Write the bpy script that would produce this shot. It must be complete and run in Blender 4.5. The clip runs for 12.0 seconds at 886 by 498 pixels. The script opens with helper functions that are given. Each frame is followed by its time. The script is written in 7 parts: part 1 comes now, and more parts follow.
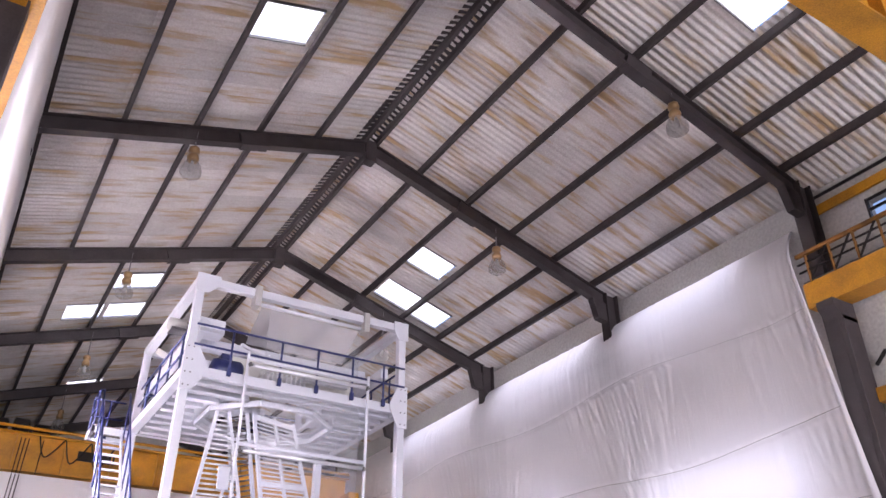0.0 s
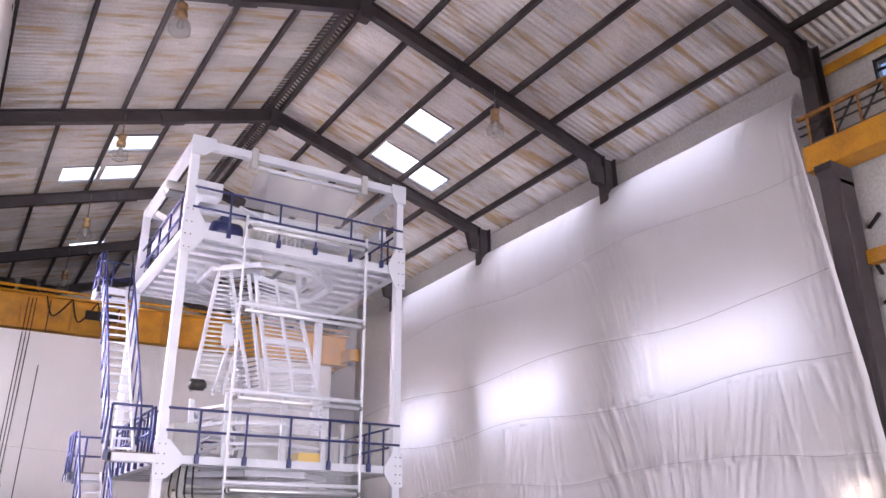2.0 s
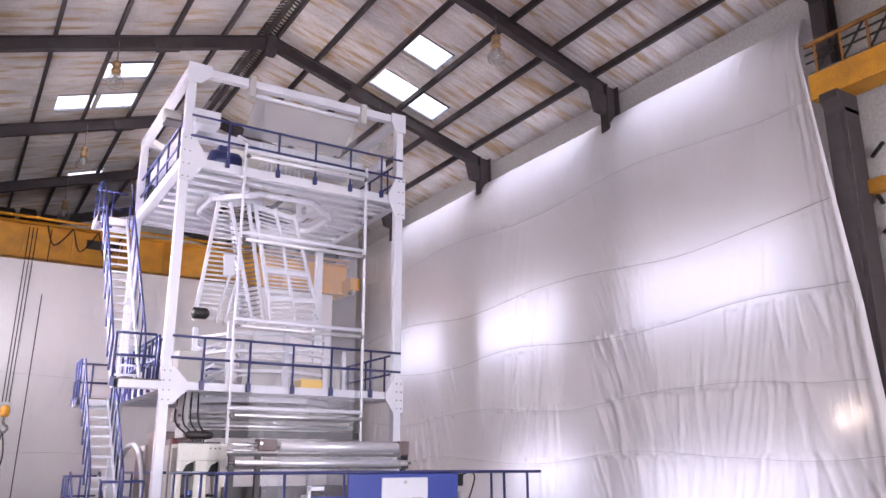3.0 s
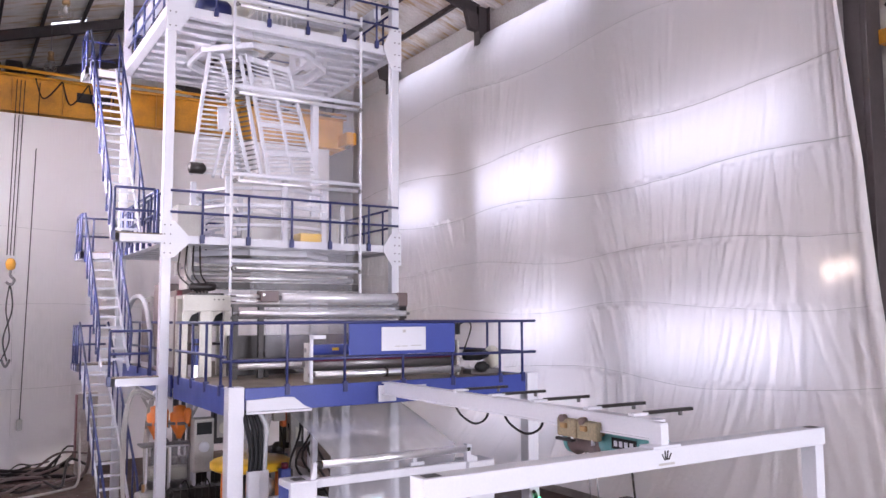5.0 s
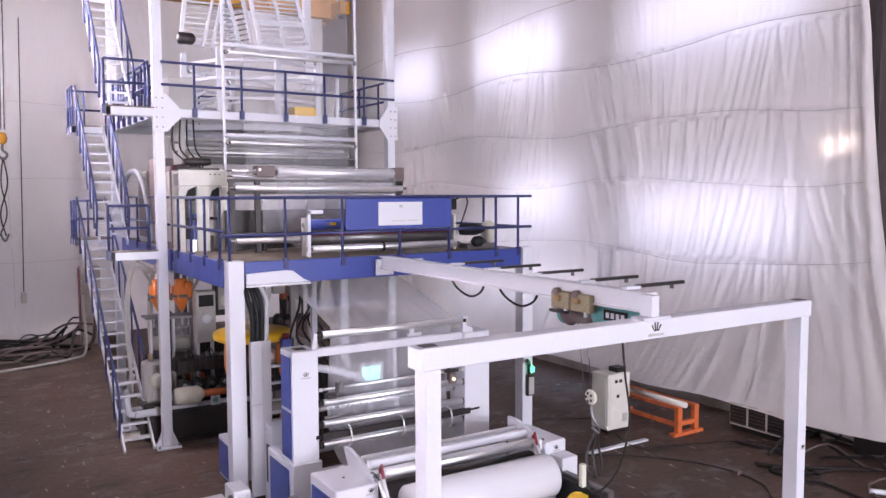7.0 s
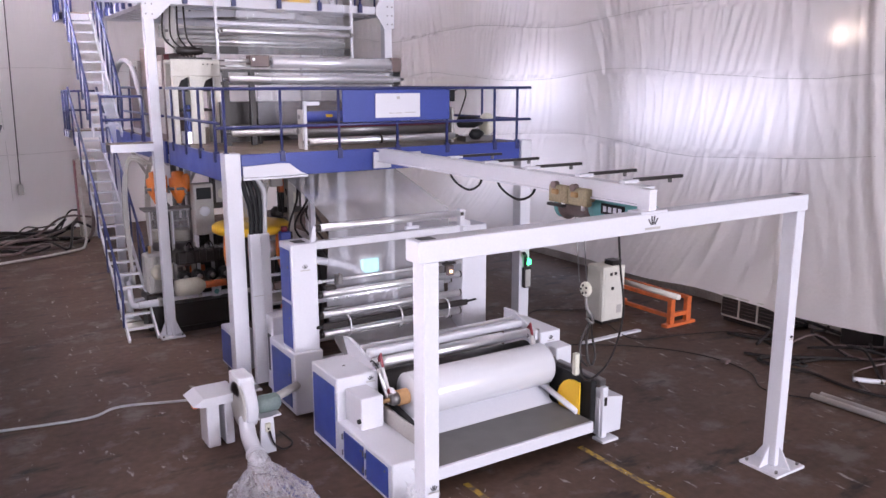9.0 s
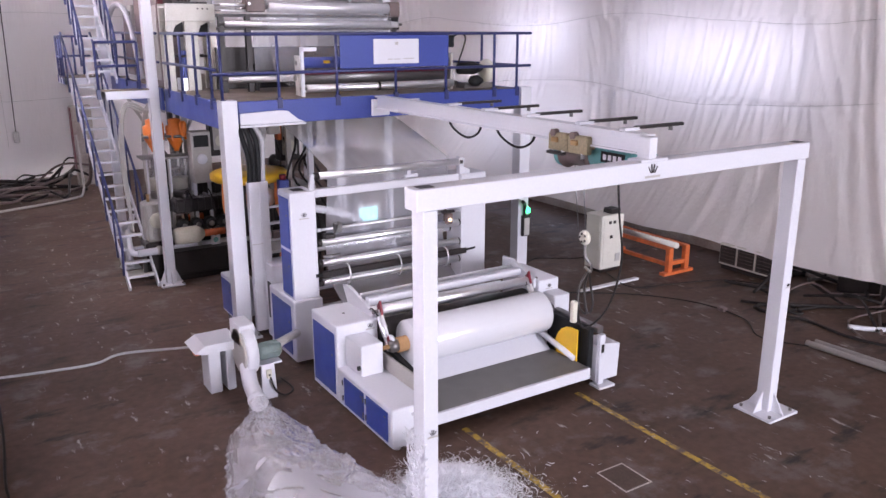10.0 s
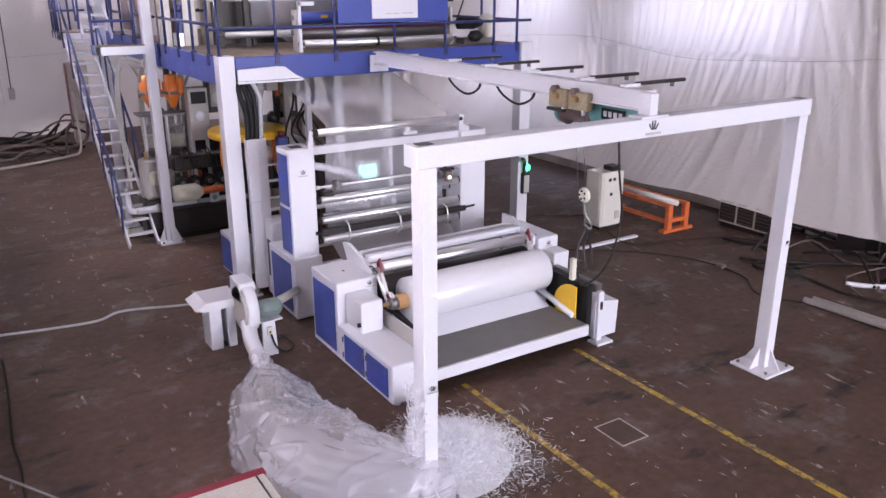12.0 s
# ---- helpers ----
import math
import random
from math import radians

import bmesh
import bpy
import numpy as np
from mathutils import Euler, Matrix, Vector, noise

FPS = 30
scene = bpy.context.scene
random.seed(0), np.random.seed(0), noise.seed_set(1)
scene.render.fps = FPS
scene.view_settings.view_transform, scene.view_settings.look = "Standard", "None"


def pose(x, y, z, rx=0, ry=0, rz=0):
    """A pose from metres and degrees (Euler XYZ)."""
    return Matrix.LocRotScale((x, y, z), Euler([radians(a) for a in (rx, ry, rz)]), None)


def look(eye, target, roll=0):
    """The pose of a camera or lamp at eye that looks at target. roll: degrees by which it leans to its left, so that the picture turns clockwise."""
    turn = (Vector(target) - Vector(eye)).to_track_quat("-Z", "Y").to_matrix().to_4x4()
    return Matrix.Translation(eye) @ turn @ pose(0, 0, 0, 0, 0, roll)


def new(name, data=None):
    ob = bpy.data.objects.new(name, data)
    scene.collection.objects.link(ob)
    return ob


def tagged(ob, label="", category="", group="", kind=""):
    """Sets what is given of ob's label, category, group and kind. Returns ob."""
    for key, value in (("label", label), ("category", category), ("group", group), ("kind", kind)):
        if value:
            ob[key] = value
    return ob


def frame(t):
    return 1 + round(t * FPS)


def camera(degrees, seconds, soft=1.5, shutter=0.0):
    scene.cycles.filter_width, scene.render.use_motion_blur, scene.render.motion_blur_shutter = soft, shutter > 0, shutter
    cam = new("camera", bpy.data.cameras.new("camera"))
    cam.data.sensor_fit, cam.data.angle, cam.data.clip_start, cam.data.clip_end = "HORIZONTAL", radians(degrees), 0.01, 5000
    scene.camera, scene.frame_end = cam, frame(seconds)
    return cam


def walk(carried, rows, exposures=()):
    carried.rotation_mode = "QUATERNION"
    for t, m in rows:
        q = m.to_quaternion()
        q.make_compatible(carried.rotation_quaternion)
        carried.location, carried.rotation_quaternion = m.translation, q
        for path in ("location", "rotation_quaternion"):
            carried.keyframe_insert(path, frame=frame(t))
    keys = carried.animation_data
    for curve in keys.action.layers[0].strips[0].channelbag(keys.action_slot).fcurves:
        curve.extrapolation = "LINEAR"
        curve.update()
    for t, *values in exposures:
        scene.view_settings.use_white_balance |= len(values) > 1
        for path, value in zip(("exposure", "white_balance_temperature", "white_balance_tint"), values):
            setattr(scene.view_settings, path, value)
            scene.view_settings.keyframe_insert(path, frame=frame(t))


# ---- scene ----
U = 1.12  # metres in one unit of the plan below
EYE = (0.0, 0.0, 4.0 * U)
TILT = [  # seconds, yaw, pitch, roll
    (0.0, -31.61, 30.65, 0.22),
    (0.5, -31.68, 28.54, 0.20),
    (1.0, -31.75, 25.93, 0.16),
    (1.5, -31.80, 23.42, 0.18),
    (2.0, -31.81, 20.70, 0.22),
    (2.5, -31.78, 18.27, 0.24),
    (3.0, -31.80, 15.58, 0.23),
    (3.2, -31.81, 14.49, 0.21),
    (4.8, -31.99, 5.99, 0.28),
    (5.0, -31.98, 5.02, 0.28),
    (5.5, -32.05, 2.69, 0.32),
    (6.0, -32.10, 0.41, 0.27),
    (6.5, -32.16, -1.69, 0.21),
    (7.0, -32.23, -4.06, 0.22),
    (7.2, -32.26, -4.93, 0.31),
    (8.8, -32.38, -11.03, 0.18),
    (9.0, -32.37, -11.82, 0.06),
    (9.5, -32.41, -13.72, 0.05),
    (10.0, -32.44, -15.58, 0.02),
    (10.5, -32.46, -17.06, 0.04),
    (11.0, -32.49, -17.94, 0.02),
    (11.5, -32.49, -18.38, 0.02),
    (12.0, -32.49, -18.67, 0.05),
]
cam = camera(58.79, 12.0)
walk(cam, [(t, pose(*EYE, 90 + p, r, yaw)) for t, yaw, p, r in TILT], [(0.0, 0.42, 6250, 21), (12.0, 0.42, 6250, 21)])

# ---- world and large lights ----
world = bpy.data.worlds.new("world")
scene.world = world
world.use_nodes = True
wn = world.node_tree.nodes
sky = wn.new("ShaderNodeTexSky")
sky.sky_type, sky.sun_disc = "NISHITA", False
sky.sun_elevation, sky.sun_rotation = radians(77), radians(166)
world.node_tree.links.new(sky.outputs[0], wn["Background"].inputs[0])
wn["Background"].inputs[1].default_value = 0.15


def area(name, at, toward, w, h, watts, colour=(1, 1, 1)):
    data = bpy.data.lights.new(name, "AREA")
    data.shape, data.size, data.size_y, data.energy, data.color = "RECTANGLE", w * U, h * U, watts, colour
    ob = new(name, data)
    ob.matrix_world = look(Vector(at) * U, Vector(toward) * U)
    return ob


sun = bpy.data.lights.new("sun", "SUN")
sun.energy, sun.angle, sun.color = 5.0, radians(4), (1.0, 0.95, 0.88)
new("sun", sun).matrix_world = look((0, 0, 40), (-2, 8, 0))

# daylight through the great doorway behind the camera, and the windows behind the hung sheet
area("doorway_daylight", (6.0, -23.9, 4.6), (6.0, 0.0, -11.0), 11.5, 9.0, 9700, (0.95, 0.96, 1.0))
WINDOWS = [(8.4, 12.4, 7.0, 8.35), (14.9, 18.4, 7.0, 8.4), (20.6, 23.4, 7.0, 8.4),
           (14.2, 17.0, 3.3, 4.4), (8.2, 12.4, 2.9, 4.1),
           (9.2, 12.3, 11.7, 12.35), (13.8, 17.8, 11.7, 12.35), (19.2, 23.4, 11.7, 12.35),
           (13.2, 18.5, 0.95, 2.3)]
WATTS = [38, 42, 32, 30, 44, 24, 30, 30, 50]
for (y0, y1, z0, z1), w in zip(WINDOWS, WATTS):
    area("window_and_fill_light", (13.36, (y0 + y1) / 2, (z0 + z1) / 2), (0, (y0 + y1) / 2, (z0 + z1) / 2), y1 - y0, z1 - z0, w * 1.15, (0.8, 0.84, 1.0))
# added fill lamps before the solid opposite wall, to brighten roof, sheet and floor
for y, w in ((8.5, 450), (15.0, 4300), (22.0, 900)):
    area("window_and_fill_light", (-0.97, y, 7.6), (8, y, 7.6), 5.0, 1.5, w, (0.95, 0.95, 1.0))
area("window_and_fill_light", (-0.97, 5.4, 3.0), (8, 5.4, 3.0), 5.0, 1.3, 400, (0.95, 0.95, 1.0))
SKYLIGHTS = [(8.85, 9.95, 15.4, 16.35), (9.0, 10.15, 17.4, 18.4), (10.25, 11.1, 17.45, 18.45), (2.4, 3.55, 20.55, 21.6),
             (1.45, 2.42, 22.65, 23.8), (2.55, 3.62, 22.65, 23.8), (2.6, 3.75, 30.0, 31.2), (2.3, 3.42, 9.4, 10.35), (9.0, 9.92, 4.7, 5.6)]


# ---- materials ----
def material(name, base, rough=0.5, metal=0.0, dirt=None, amount=0.25, scale=3.0, fine=40.0, bump=0.05, coat=0.0, stretch=(1, 1, 1), spec=0.5):
    m = bpy.data.materials.new(name)
    m.use_nodes = True
    n, l = m.node_tree.nodes, m.node_tree.links
    b = n["Principled BSDF"]
    co = n.new("ShaderNodeTexCoord")
    mp = n.new("ShaderNodeMapping")
    mp.inputs["Scale"].default_value = stretch
    geo = n.new("ShaderNodeNewGeometry")
    l.new(geo.outputs["Position"], mp.inputs["Vector"])
    big, small = n.new("ShaderNodeTexNoise"), n.new("ShaderNodeTexNoise")
    for node, s, det in ((big, scale, 6), (small, fine, 3)):
        node.inputs["Scale"].default_value, node.inputs["Detail"].default_value = s, det
        l.new(mp.outputs[0], node.inputs["Vector"])
    ramp = n.new("ShaderNodeMapRange")
    ramp.inputs[1].default_value, ramp.inputs[2].default_value = 0.42, 0.75
    l.new(big.outputs[0], ramp.inputs[0])
    mul = n.new("ShaderNodeMath")
    mul.operation = "MULTIPLY"
    mul.inputs[1].default_value = amount
    l.new(ramp.outputs[0], mul.inputs[0])
    mix = n.new("ShaderNodeMixRGB")
    mix.inputs[1].default_value = (*base, 1)
    mix.inputs[2].default_value = (*(dirt or [c * 0.6 for c in base]), 1)
    l.new(mul.outputs[0], mix.inputs[0])
    grain = n.new("ShaderNodeMixRGB")
    grain.blend_type = "OVERLAY"
    grain.inputs[0].default_value = min(0.5, amount * 0.8)
    l.new(mix.outputs[0], grain.inputs[1])
    l.new(small.outputs[0], grain.inputs[2])
    l.new(grain.outputs[0], b.inputs["Base Color"])
    rr = n.new("ShaderNodeMapRange")
    rr.inputs[3].default_value, rr.inputs[4].default_value = max(0.03, rough - 0.1), min(1, rough + 0.12)
    l.new(big.outputs[0], rr.inputs[0])
    l.new(rr.outputs[0], b.inputs["Roughness"])
    b.inputs["Metallic"].default_value = metal
    b.inputs["Coat Weight"].default_value = coat
    b.inputs["Specular IOR Level"].default_value = spec
    if bump:
        bp = n.new("ShaderNodeBump")
        bp.inputs["Strength"].default_value, bp.inputs["Distance"].default_value = bump, 0.02
        l.new(small.outputs[0], bp.inputs["Height"])
        l.new(bp.outputs[0], b.inputs["Normal"])
    return m


WHITE = material("white_paint", (0.62, 0.62, 0.67), 0.35, amount=0.12, scale=2.5, bump=0.02, dirt=(0.55, 0.54, 0.53))
BLUE = material("blue_paint", (0.035, 0.058, 0.27), 0.35, amount=0.2, scale=3, bump=0.03)
BLUE_DOOR = material("blue_cabinet_paint", (0.035, 0.06, 0.27), 0.4, amount=0.2, scale=3, bump=0.03)
RAIL = material("navy_rail_paint", (0.02, 0.026, 0.11), 0.4, amount=0.2, bump=0.02)
STEEL = material("grey_structural_steel", (0.054, 0.043, 0.043), 0.65, spec=0.3, amount=0.35, dirt=(0.03, 0.023, 0.023), bump=0.06)
CHROME = material("polished_steel", (0.9, 0.9, 0.92), 0.44, 1.0, amount=0.1, bump=0.0)
IRON = material("dull_iron", (0.2, 0.19, 0.19), 0.4, 0.85, amount=0.3, bump=0.03)
# rubber and black parts; also the shade in recesses, put into colour
BLACK = material("black_rubber_and_shade", (0.014, 0.014, 0.015), 0.5, spec=0.2, amount=0.2, bump=0.04)
# oily steel; also the dark of shaded machinery and slots, put into colour
DARK = material("oily_steel_and_shade", (0.026, 0.021, 0.02), 0.4, 0.3, amount=0.4, bump=0.1)
BROWN = material("brown_roller_bracket", (0.13, 0.09, 0.085), 0.45, amount=0.3)
ORANGE = material("orange_paint", (0.75, 0.2, 0.025), 0.4, amount=0.25, dirt=(0.35, 0.1, 0.03))
REDORANGE = material("orange_red_frame", (0.6, 0.13, 0.03), 0.5, amount=0.7, dirt=(0.25, 0.07, 0.03), scale=6)
YELLOW = material("yellow_crane_paint", (0.6, 0.27, 0.015), 0.45, amount=0.6, dirt=(0.22, 0.1, 0.02), scale=1.6)
RUSTY = material("rusty_yellow_lattice", (0.3, 0.13, 0.02), 0.6, amount=0.8, dirt=(0.09, 0.045, 0.02), scale=4.0)
YELLOW_RING = material("yellow_enamel", (0.85, 0.5, 0.02), 0.35, amount=0.2)
CREAM = material("cream_enamel", (0.62, 0.6, 0.5), 0.4, amount=0.3)
# grey paint; on the stair treads it carries their shade
GREY = material("warm_grey_paint_and_shade", (0.42, 0.4, 0.38), 0.45, amount=0.2)
MATGREY = material("grey_rubber_mat", (0.15, 0.145, 0.14), 0.55, amount=0.25, fine=120, bump=0.1)
TEAL = material("teal_hoist_paint", (0.12, 0.33, 0.33), 0.4, amount=0.3)
TAN = material("tan_gearbox_paint", (0.27, 0.225, 0.14), 0.5, amount=0.6, dirt=(0.2, 0.15, 0.08))
RED = material("red_enamel", (0.17, 0.008, 0.02), 0.35, amount=0.2)
CARD = material("brown_cardboard_core", (0.42, 0.24, 0.11), 0.75, amount=0.2)
ROLLWHITE = material("glossy_white_film_roll", (0.64, 0.64, 0.68), 0.18, amount=0.08, coat=0.5, stretch=(0.2, 4, 4), bump=0.0)
CABLE = material("black_cable", (0.022, 0.018, 0.017), 0.6, spec=0.2, amount=0.2)
GREYPIPE = material("grey_hose", (0.38, 0.38, 0.4), 0.5, amount=0.3)
BRASS = material("brass", (0.4, 0.25, 0.12), 0.4, 0.7, amount=0.2)
GREENMETAL = material("grey_green_motor", (0.17, 0.22, 0.21), 0.45, amount=0.3)
BEIGE = material("beige_cabinet", (0.62, 0.6, 0.54), 0.45, amount=0.2)
CONSOLE = material("grey_beige_console_paint", (0.4, 0.375, 0.34), 0.45, amount=0.25)
DECK = material("brown_steel_deck", (0.17, 0.125, 0.09), 0.55, amount=0.45, dirt=(0.07, 0.055, 0.05))
WALL = material("whitewashed_brick", (0.52, 0.5, 0.48), 0.85, amount=0.4, dirt=(0.4, 0.36, 0.32), scale=0.9, fine=14, bump=0.5)
LOWWALL = material("dusty_grey_wall", (0.42, 0.38, 0.35), 0.9, amount=0.6, dirt=(0.17, 0.12, 0.09), scale=1.5, bump=0.3)


def glassy(name, tint, rough, trans, gloss=0.2, through_light=0.45, grain=(3, 3, 0.25), relief=0.25):
    """A thin clear film or sheet: part see-through, part diffuse, part translucent."""
    m = bpy.data.materials.new(name)
    m.use_nodes = True
    n, l = m.node_tree.nodes, m.node_tree.links
    n.remove(n["Principled BSDF"])
    out = n["Material Output"]
    tr, df, tl, gl = (n.new("ShaderNodeBsdf" + k) for k in ("Transparent", "Diffuse", "Translucent", "Glossy"))
    for s in (df, tl):
        s.inputs[0].default_value = (*tint, 1)
    gl.inputs[0].default_value, gl.inputs[1].default_value = (1, 1, 1, 1), rough
    a, b, c = (n.new("ShaderNodeMixShader") for _ in range(3))
    a.inputs[0].default_value, b.inputs[0].default_value = through_light, trans
    fr, lw = n.new("ShaderNodeMath"), n.new("ShaderNodeLayerWeight")
    lw.inputs[0].default_value, fr.operation, fr.inputs[1].default_value = 0.25, "MULTIPLY", gloss
    l.new(lw.outputs["Facing"], fr.inputs[0])
    l.new(df.outputs[0], a.inputs[1]), l.new(tl.outputs[0], a.inputs[2])
    l.new(a.outputs[0], b.inputs[1]), l.new(tr.outputs[0], b.inputs[2])
    l.new(fr.outputs[0], c.inputs[0]), l.new(b.outputs[0], c.inputs[1]), l.new(gl.outputs[0], c.inputs[2])
    noise_n = n.new("ShaderNodeTexNoise")
    noise_n.inputs["Scale"].default_value, noise_n.inputs["Detail"].default_value = 6, 4
    geo = n.new("ShaderNodeNewGeometry")
    mp = n.new("ShaderNodeMapping")
    mp.inputs["Scale"].default_value = grain
    l.new(geo.outputs["Position"], mp.inputs[0]), l.new(mp.outputs[0], noise_n.inputs["Vector"])
    bp = n.new("ShaderNodeBump")
    bp.inputs["Strength"].default_value, bp.inputs["Distance"].default_value = relief, 0.03
    l.new(noise_n.outputs[0], bp.inputs["Height"])
    for s in (df, tl, gl):
        l.new(bp.outputs[0], s.inputs["Normal"])
    l.new(c.outputs[0], out.inputs["Surface"])
    return m


FILM = glassy("clear_plastic_film", (0.92, 0.92, 0.99), 0.12, 0.79, 0.5)
WEB = glassy("hazy_film_web", (0.92, 0.91, 0.98), 0.12, 0.66, 0.5)
BAG = glassy("crumpled_clear_bag", (0.84, 0.82, 0.9), 0.05, 0.68, 0.75, 0.45, (1.6, 0.5, 1.6), 0.35)
SHEET = glassy("white_plastic_sheeting", (0.88, 0.84, 0.84), 0.3, 0.0, 0.25, 0.4)
BULB = glassy("lamp_glass", (0.5, 0.48, 0.45), 0.05, 0.78, 0.5)


def glow(name, colour, strength):
    m = bpy.data.materials.new(name)
    m.use_nodes = True
    b = m.node_tree.nodes["Principled BSDF"]
    b.inputs["Base Color"].default_value = (*colour, 1)
    b.inputs["Emission Color"].default_value, b.inputs["Emission Strength"].default_value = (*colour, 1), strength
    return m


# ---- building helpers: all numbers in plan units ----
ORIGIN = {}


def box(bm, x0, x1, y0, y1, z0, z1, bevel=0.0):
    m = Matrix.Translation(((x0 + x1) / 2, (y0 + y1) / 2, (z0 + z1) / 2)) @ Matrix.Diagonal((abs(x1 - x0), abs(y1 - y0), abs(z1 - z0), 1))
    vs = bmesh.ops.create_cube(bm, size=1.0, matrix=m)["verts"]
    if bevel:
        es = list({e for v in vs for e in v.link_edges})
        bmesh.ops.bevel(bm, geom=es, offset=bevel, segments=1, affect="EDGES")
    return bm


def rod(bm, p, q, r, seg=12, r2=None):
    p, q = Vector(p), Vector(q)
    d = q - p
    m = Matrix.Translation((p + q) / 2) @ d.to_track_quat("Z", "Y").to_matrix().to_4x4()
    vs = bmesh.ops.create_cone(bm, cap_ends=True, segments=seg, radius1=r, radius2=r if r2 is None else r2, depth=d.length, matrix=m)["verts"]
    for f in {f for v in vs for f in v.link_faces}:
        f.smooth = len(f.verts) == 4
    return bm


def bar(bm, p, q, w, h):
    """A square bar from p to q, w wide and h high."""
    p, q = Vector(p), Vector(q)
    d = q - p
    x = d.normalized()
    up = Vector((0, 0, 1)) if abs(x.z) < 0.9 else Vector((0, 1, 0))
    side = x.cross(up).normalized()
    up = side.cross(x)
    rows = []
    for c in (p, q):
        rows.append([bm.verts.new(c + side * a * w / 2 + up * b * h / 2) for a, b in ((-1, -1), (1, -1), (1, 1), (-1, 1))])
    for i in range(4):
        j = (i + 1) % 4
        bm.faces.new((rows[0][i], rows[0][j], rows[1][j], rows[1][i]))
    bm.faces.new(rows[0][::-1]), bm.faces.new(rows[1])
    return bm


def hose(bm, pts, r, seg=8, steps=6):
    """A round tube along a smooth curve through pts."""
    pts = [Vector(p) for p in pts]
    path = []
    for i in range(len(pts) - 1):
        a, b, c, d = pts[max(i - 1, 0)], pts[i], pts[i + 1], pts[min(i + 2, len(pts) - 1)]
        for s in range(steps):
            t = s / steps
            path.append(0.5 * ((2 * b) + (c - a) * t + (2 * a - 5 * b + 4 * c - d) * t * t + (3 * b - a - 3 * c + d) * t ** 3))
    path.append(pts[-1])
    rings = []
    n = Vector((0.13, 0.31, 0.94))
    for i, p in enumerate(path):
        d = (path[min(i + 1, len(path) - 1)] - path[max(i - 1, 0)]).normalized()
        n = (n - d * n.dot(d)).normalized()
        s = d.cross(n)
        rings.append([bm.verts.new(p + (n * math.cos(k * 2 * math.pi / seg) + s * math.sin(k * 2 * math.pi / seg)) * r) for k in range(seg)])
    for a, b in zip(rings, rings[1:]):
        for k in range(seg):
            bm.faces.new((a[k], a[(k + 1) % seg], b[(k + 1) % seg], b[k])).smooth = True
    bm.faces.new(rings[0][::-1]), bm.faces.new(rings[-1])
    return bm


def prism(bm, pts, axis, a, b):
    """A flat outline in the two other axes, drawn out along axis from a to b."""
    def at(u, v, w):
        return {"x": (w, u, v), "y": (u, w, v), "z": (u, v, w)}[axis]
    lo, hi = [bm.verts.new(at(u, v, a)) for u, v in pts], [bm.verts.new(at(u, v, b)) for u, v in pts]
    bm.faces.new(lo), bm.faces.new(hi[::-1])
    for i in range(len(pts)):
        j = (i + 1) % len(pts)
        bm.faces.new((lo[j], lo[i], hi[i], hi[j]))
    bmesh.ops.recalc_face_normals(bm, faces=bm.faces)
    return bm


def lathe(bm, at, profile, seg=16, axis="z"):
    """A turned body: profile of (radius, height) from the place at."""
    rings = []
    for r, h in profile:
        ring = []
        for k in range(seg):
            c, s = r * math.cos(k * 2 * math.pi / seg), r * math.sin(k * 2 * math.pi / seg)
            v = {"z": (c, s, h), "x": (h, c, s), "y": (c, h, s)}[axis]
            ring.append(bm.verts.new(Vector(at) + Vector(v)))
        rings.append(ring)
    for a, b in zip(rings, rings[1:]):
        for k in range(seg):
            bm.faces.new((a[k], a[(k + 1) % seg], b[(k + 1) % seg], b[k])).smooth = True
    bm.faces.new(rings[0][::-1]), bm.faces.new(rings[-1])
    bmesh.ops.recalc_face_normals(bm, faces=bm.faces)
    return bm


def B():
    return bmesh.new()


def mesh(name, bm, mat, origin):
    for v in bm.verts:
        v.co = (v.co - Vector(origin)) * U
    data = bpy.data.meshes.new(name)
    bm.to_mesh(data)
    bm.free()
    data.materials.append(mat)
    return data


def thing(name, base, label, category, group="", kind=""):
    ob = new(name)
    ob.location = Vector(base) * U
    ORIGIN[ob] = Vector(base)
    return tagged(ob, label, category, group, kind)


def part(name, bm, mat, parent, label=""):
    ob = new(name, mesh(name, bm, mat, ORIGIN[parent]))
    ob.parent = parent
    ORIGIN[ob] = ORIGIN[parent]
    return tagged(ob, label)


def single(name, bm, mat, base, label="", category="", group="", kind=""):
    ob = new(name, mesh(name, bm, mat, base))
    ob.location = Vector(base) * U
    ORIGIN[ob] = Vector(base)
    return tagged(ob, label, category, group, kind)

# ---- the hall ----
X0, X1, Y0, Y1, RIDGE, EAVE = -1.0, 13.4, -24.0, 36.0, 6.1, 13.15
FRAMES = [-20.6, -15.0, -9.4, -3.8, 1.75, 7.35, 13.05, 18.6, 24.2, 29.8, 35.4]
PURLINS = [-0.35, 0.95, 2.27, 3.54, 4.83, 5.95, 6.25, 7.42, 8.75, 10.05, 11.3, 12.5]


def roof_z(x):
    return 15.5 - 0.31 * abs(x - RIDGE)


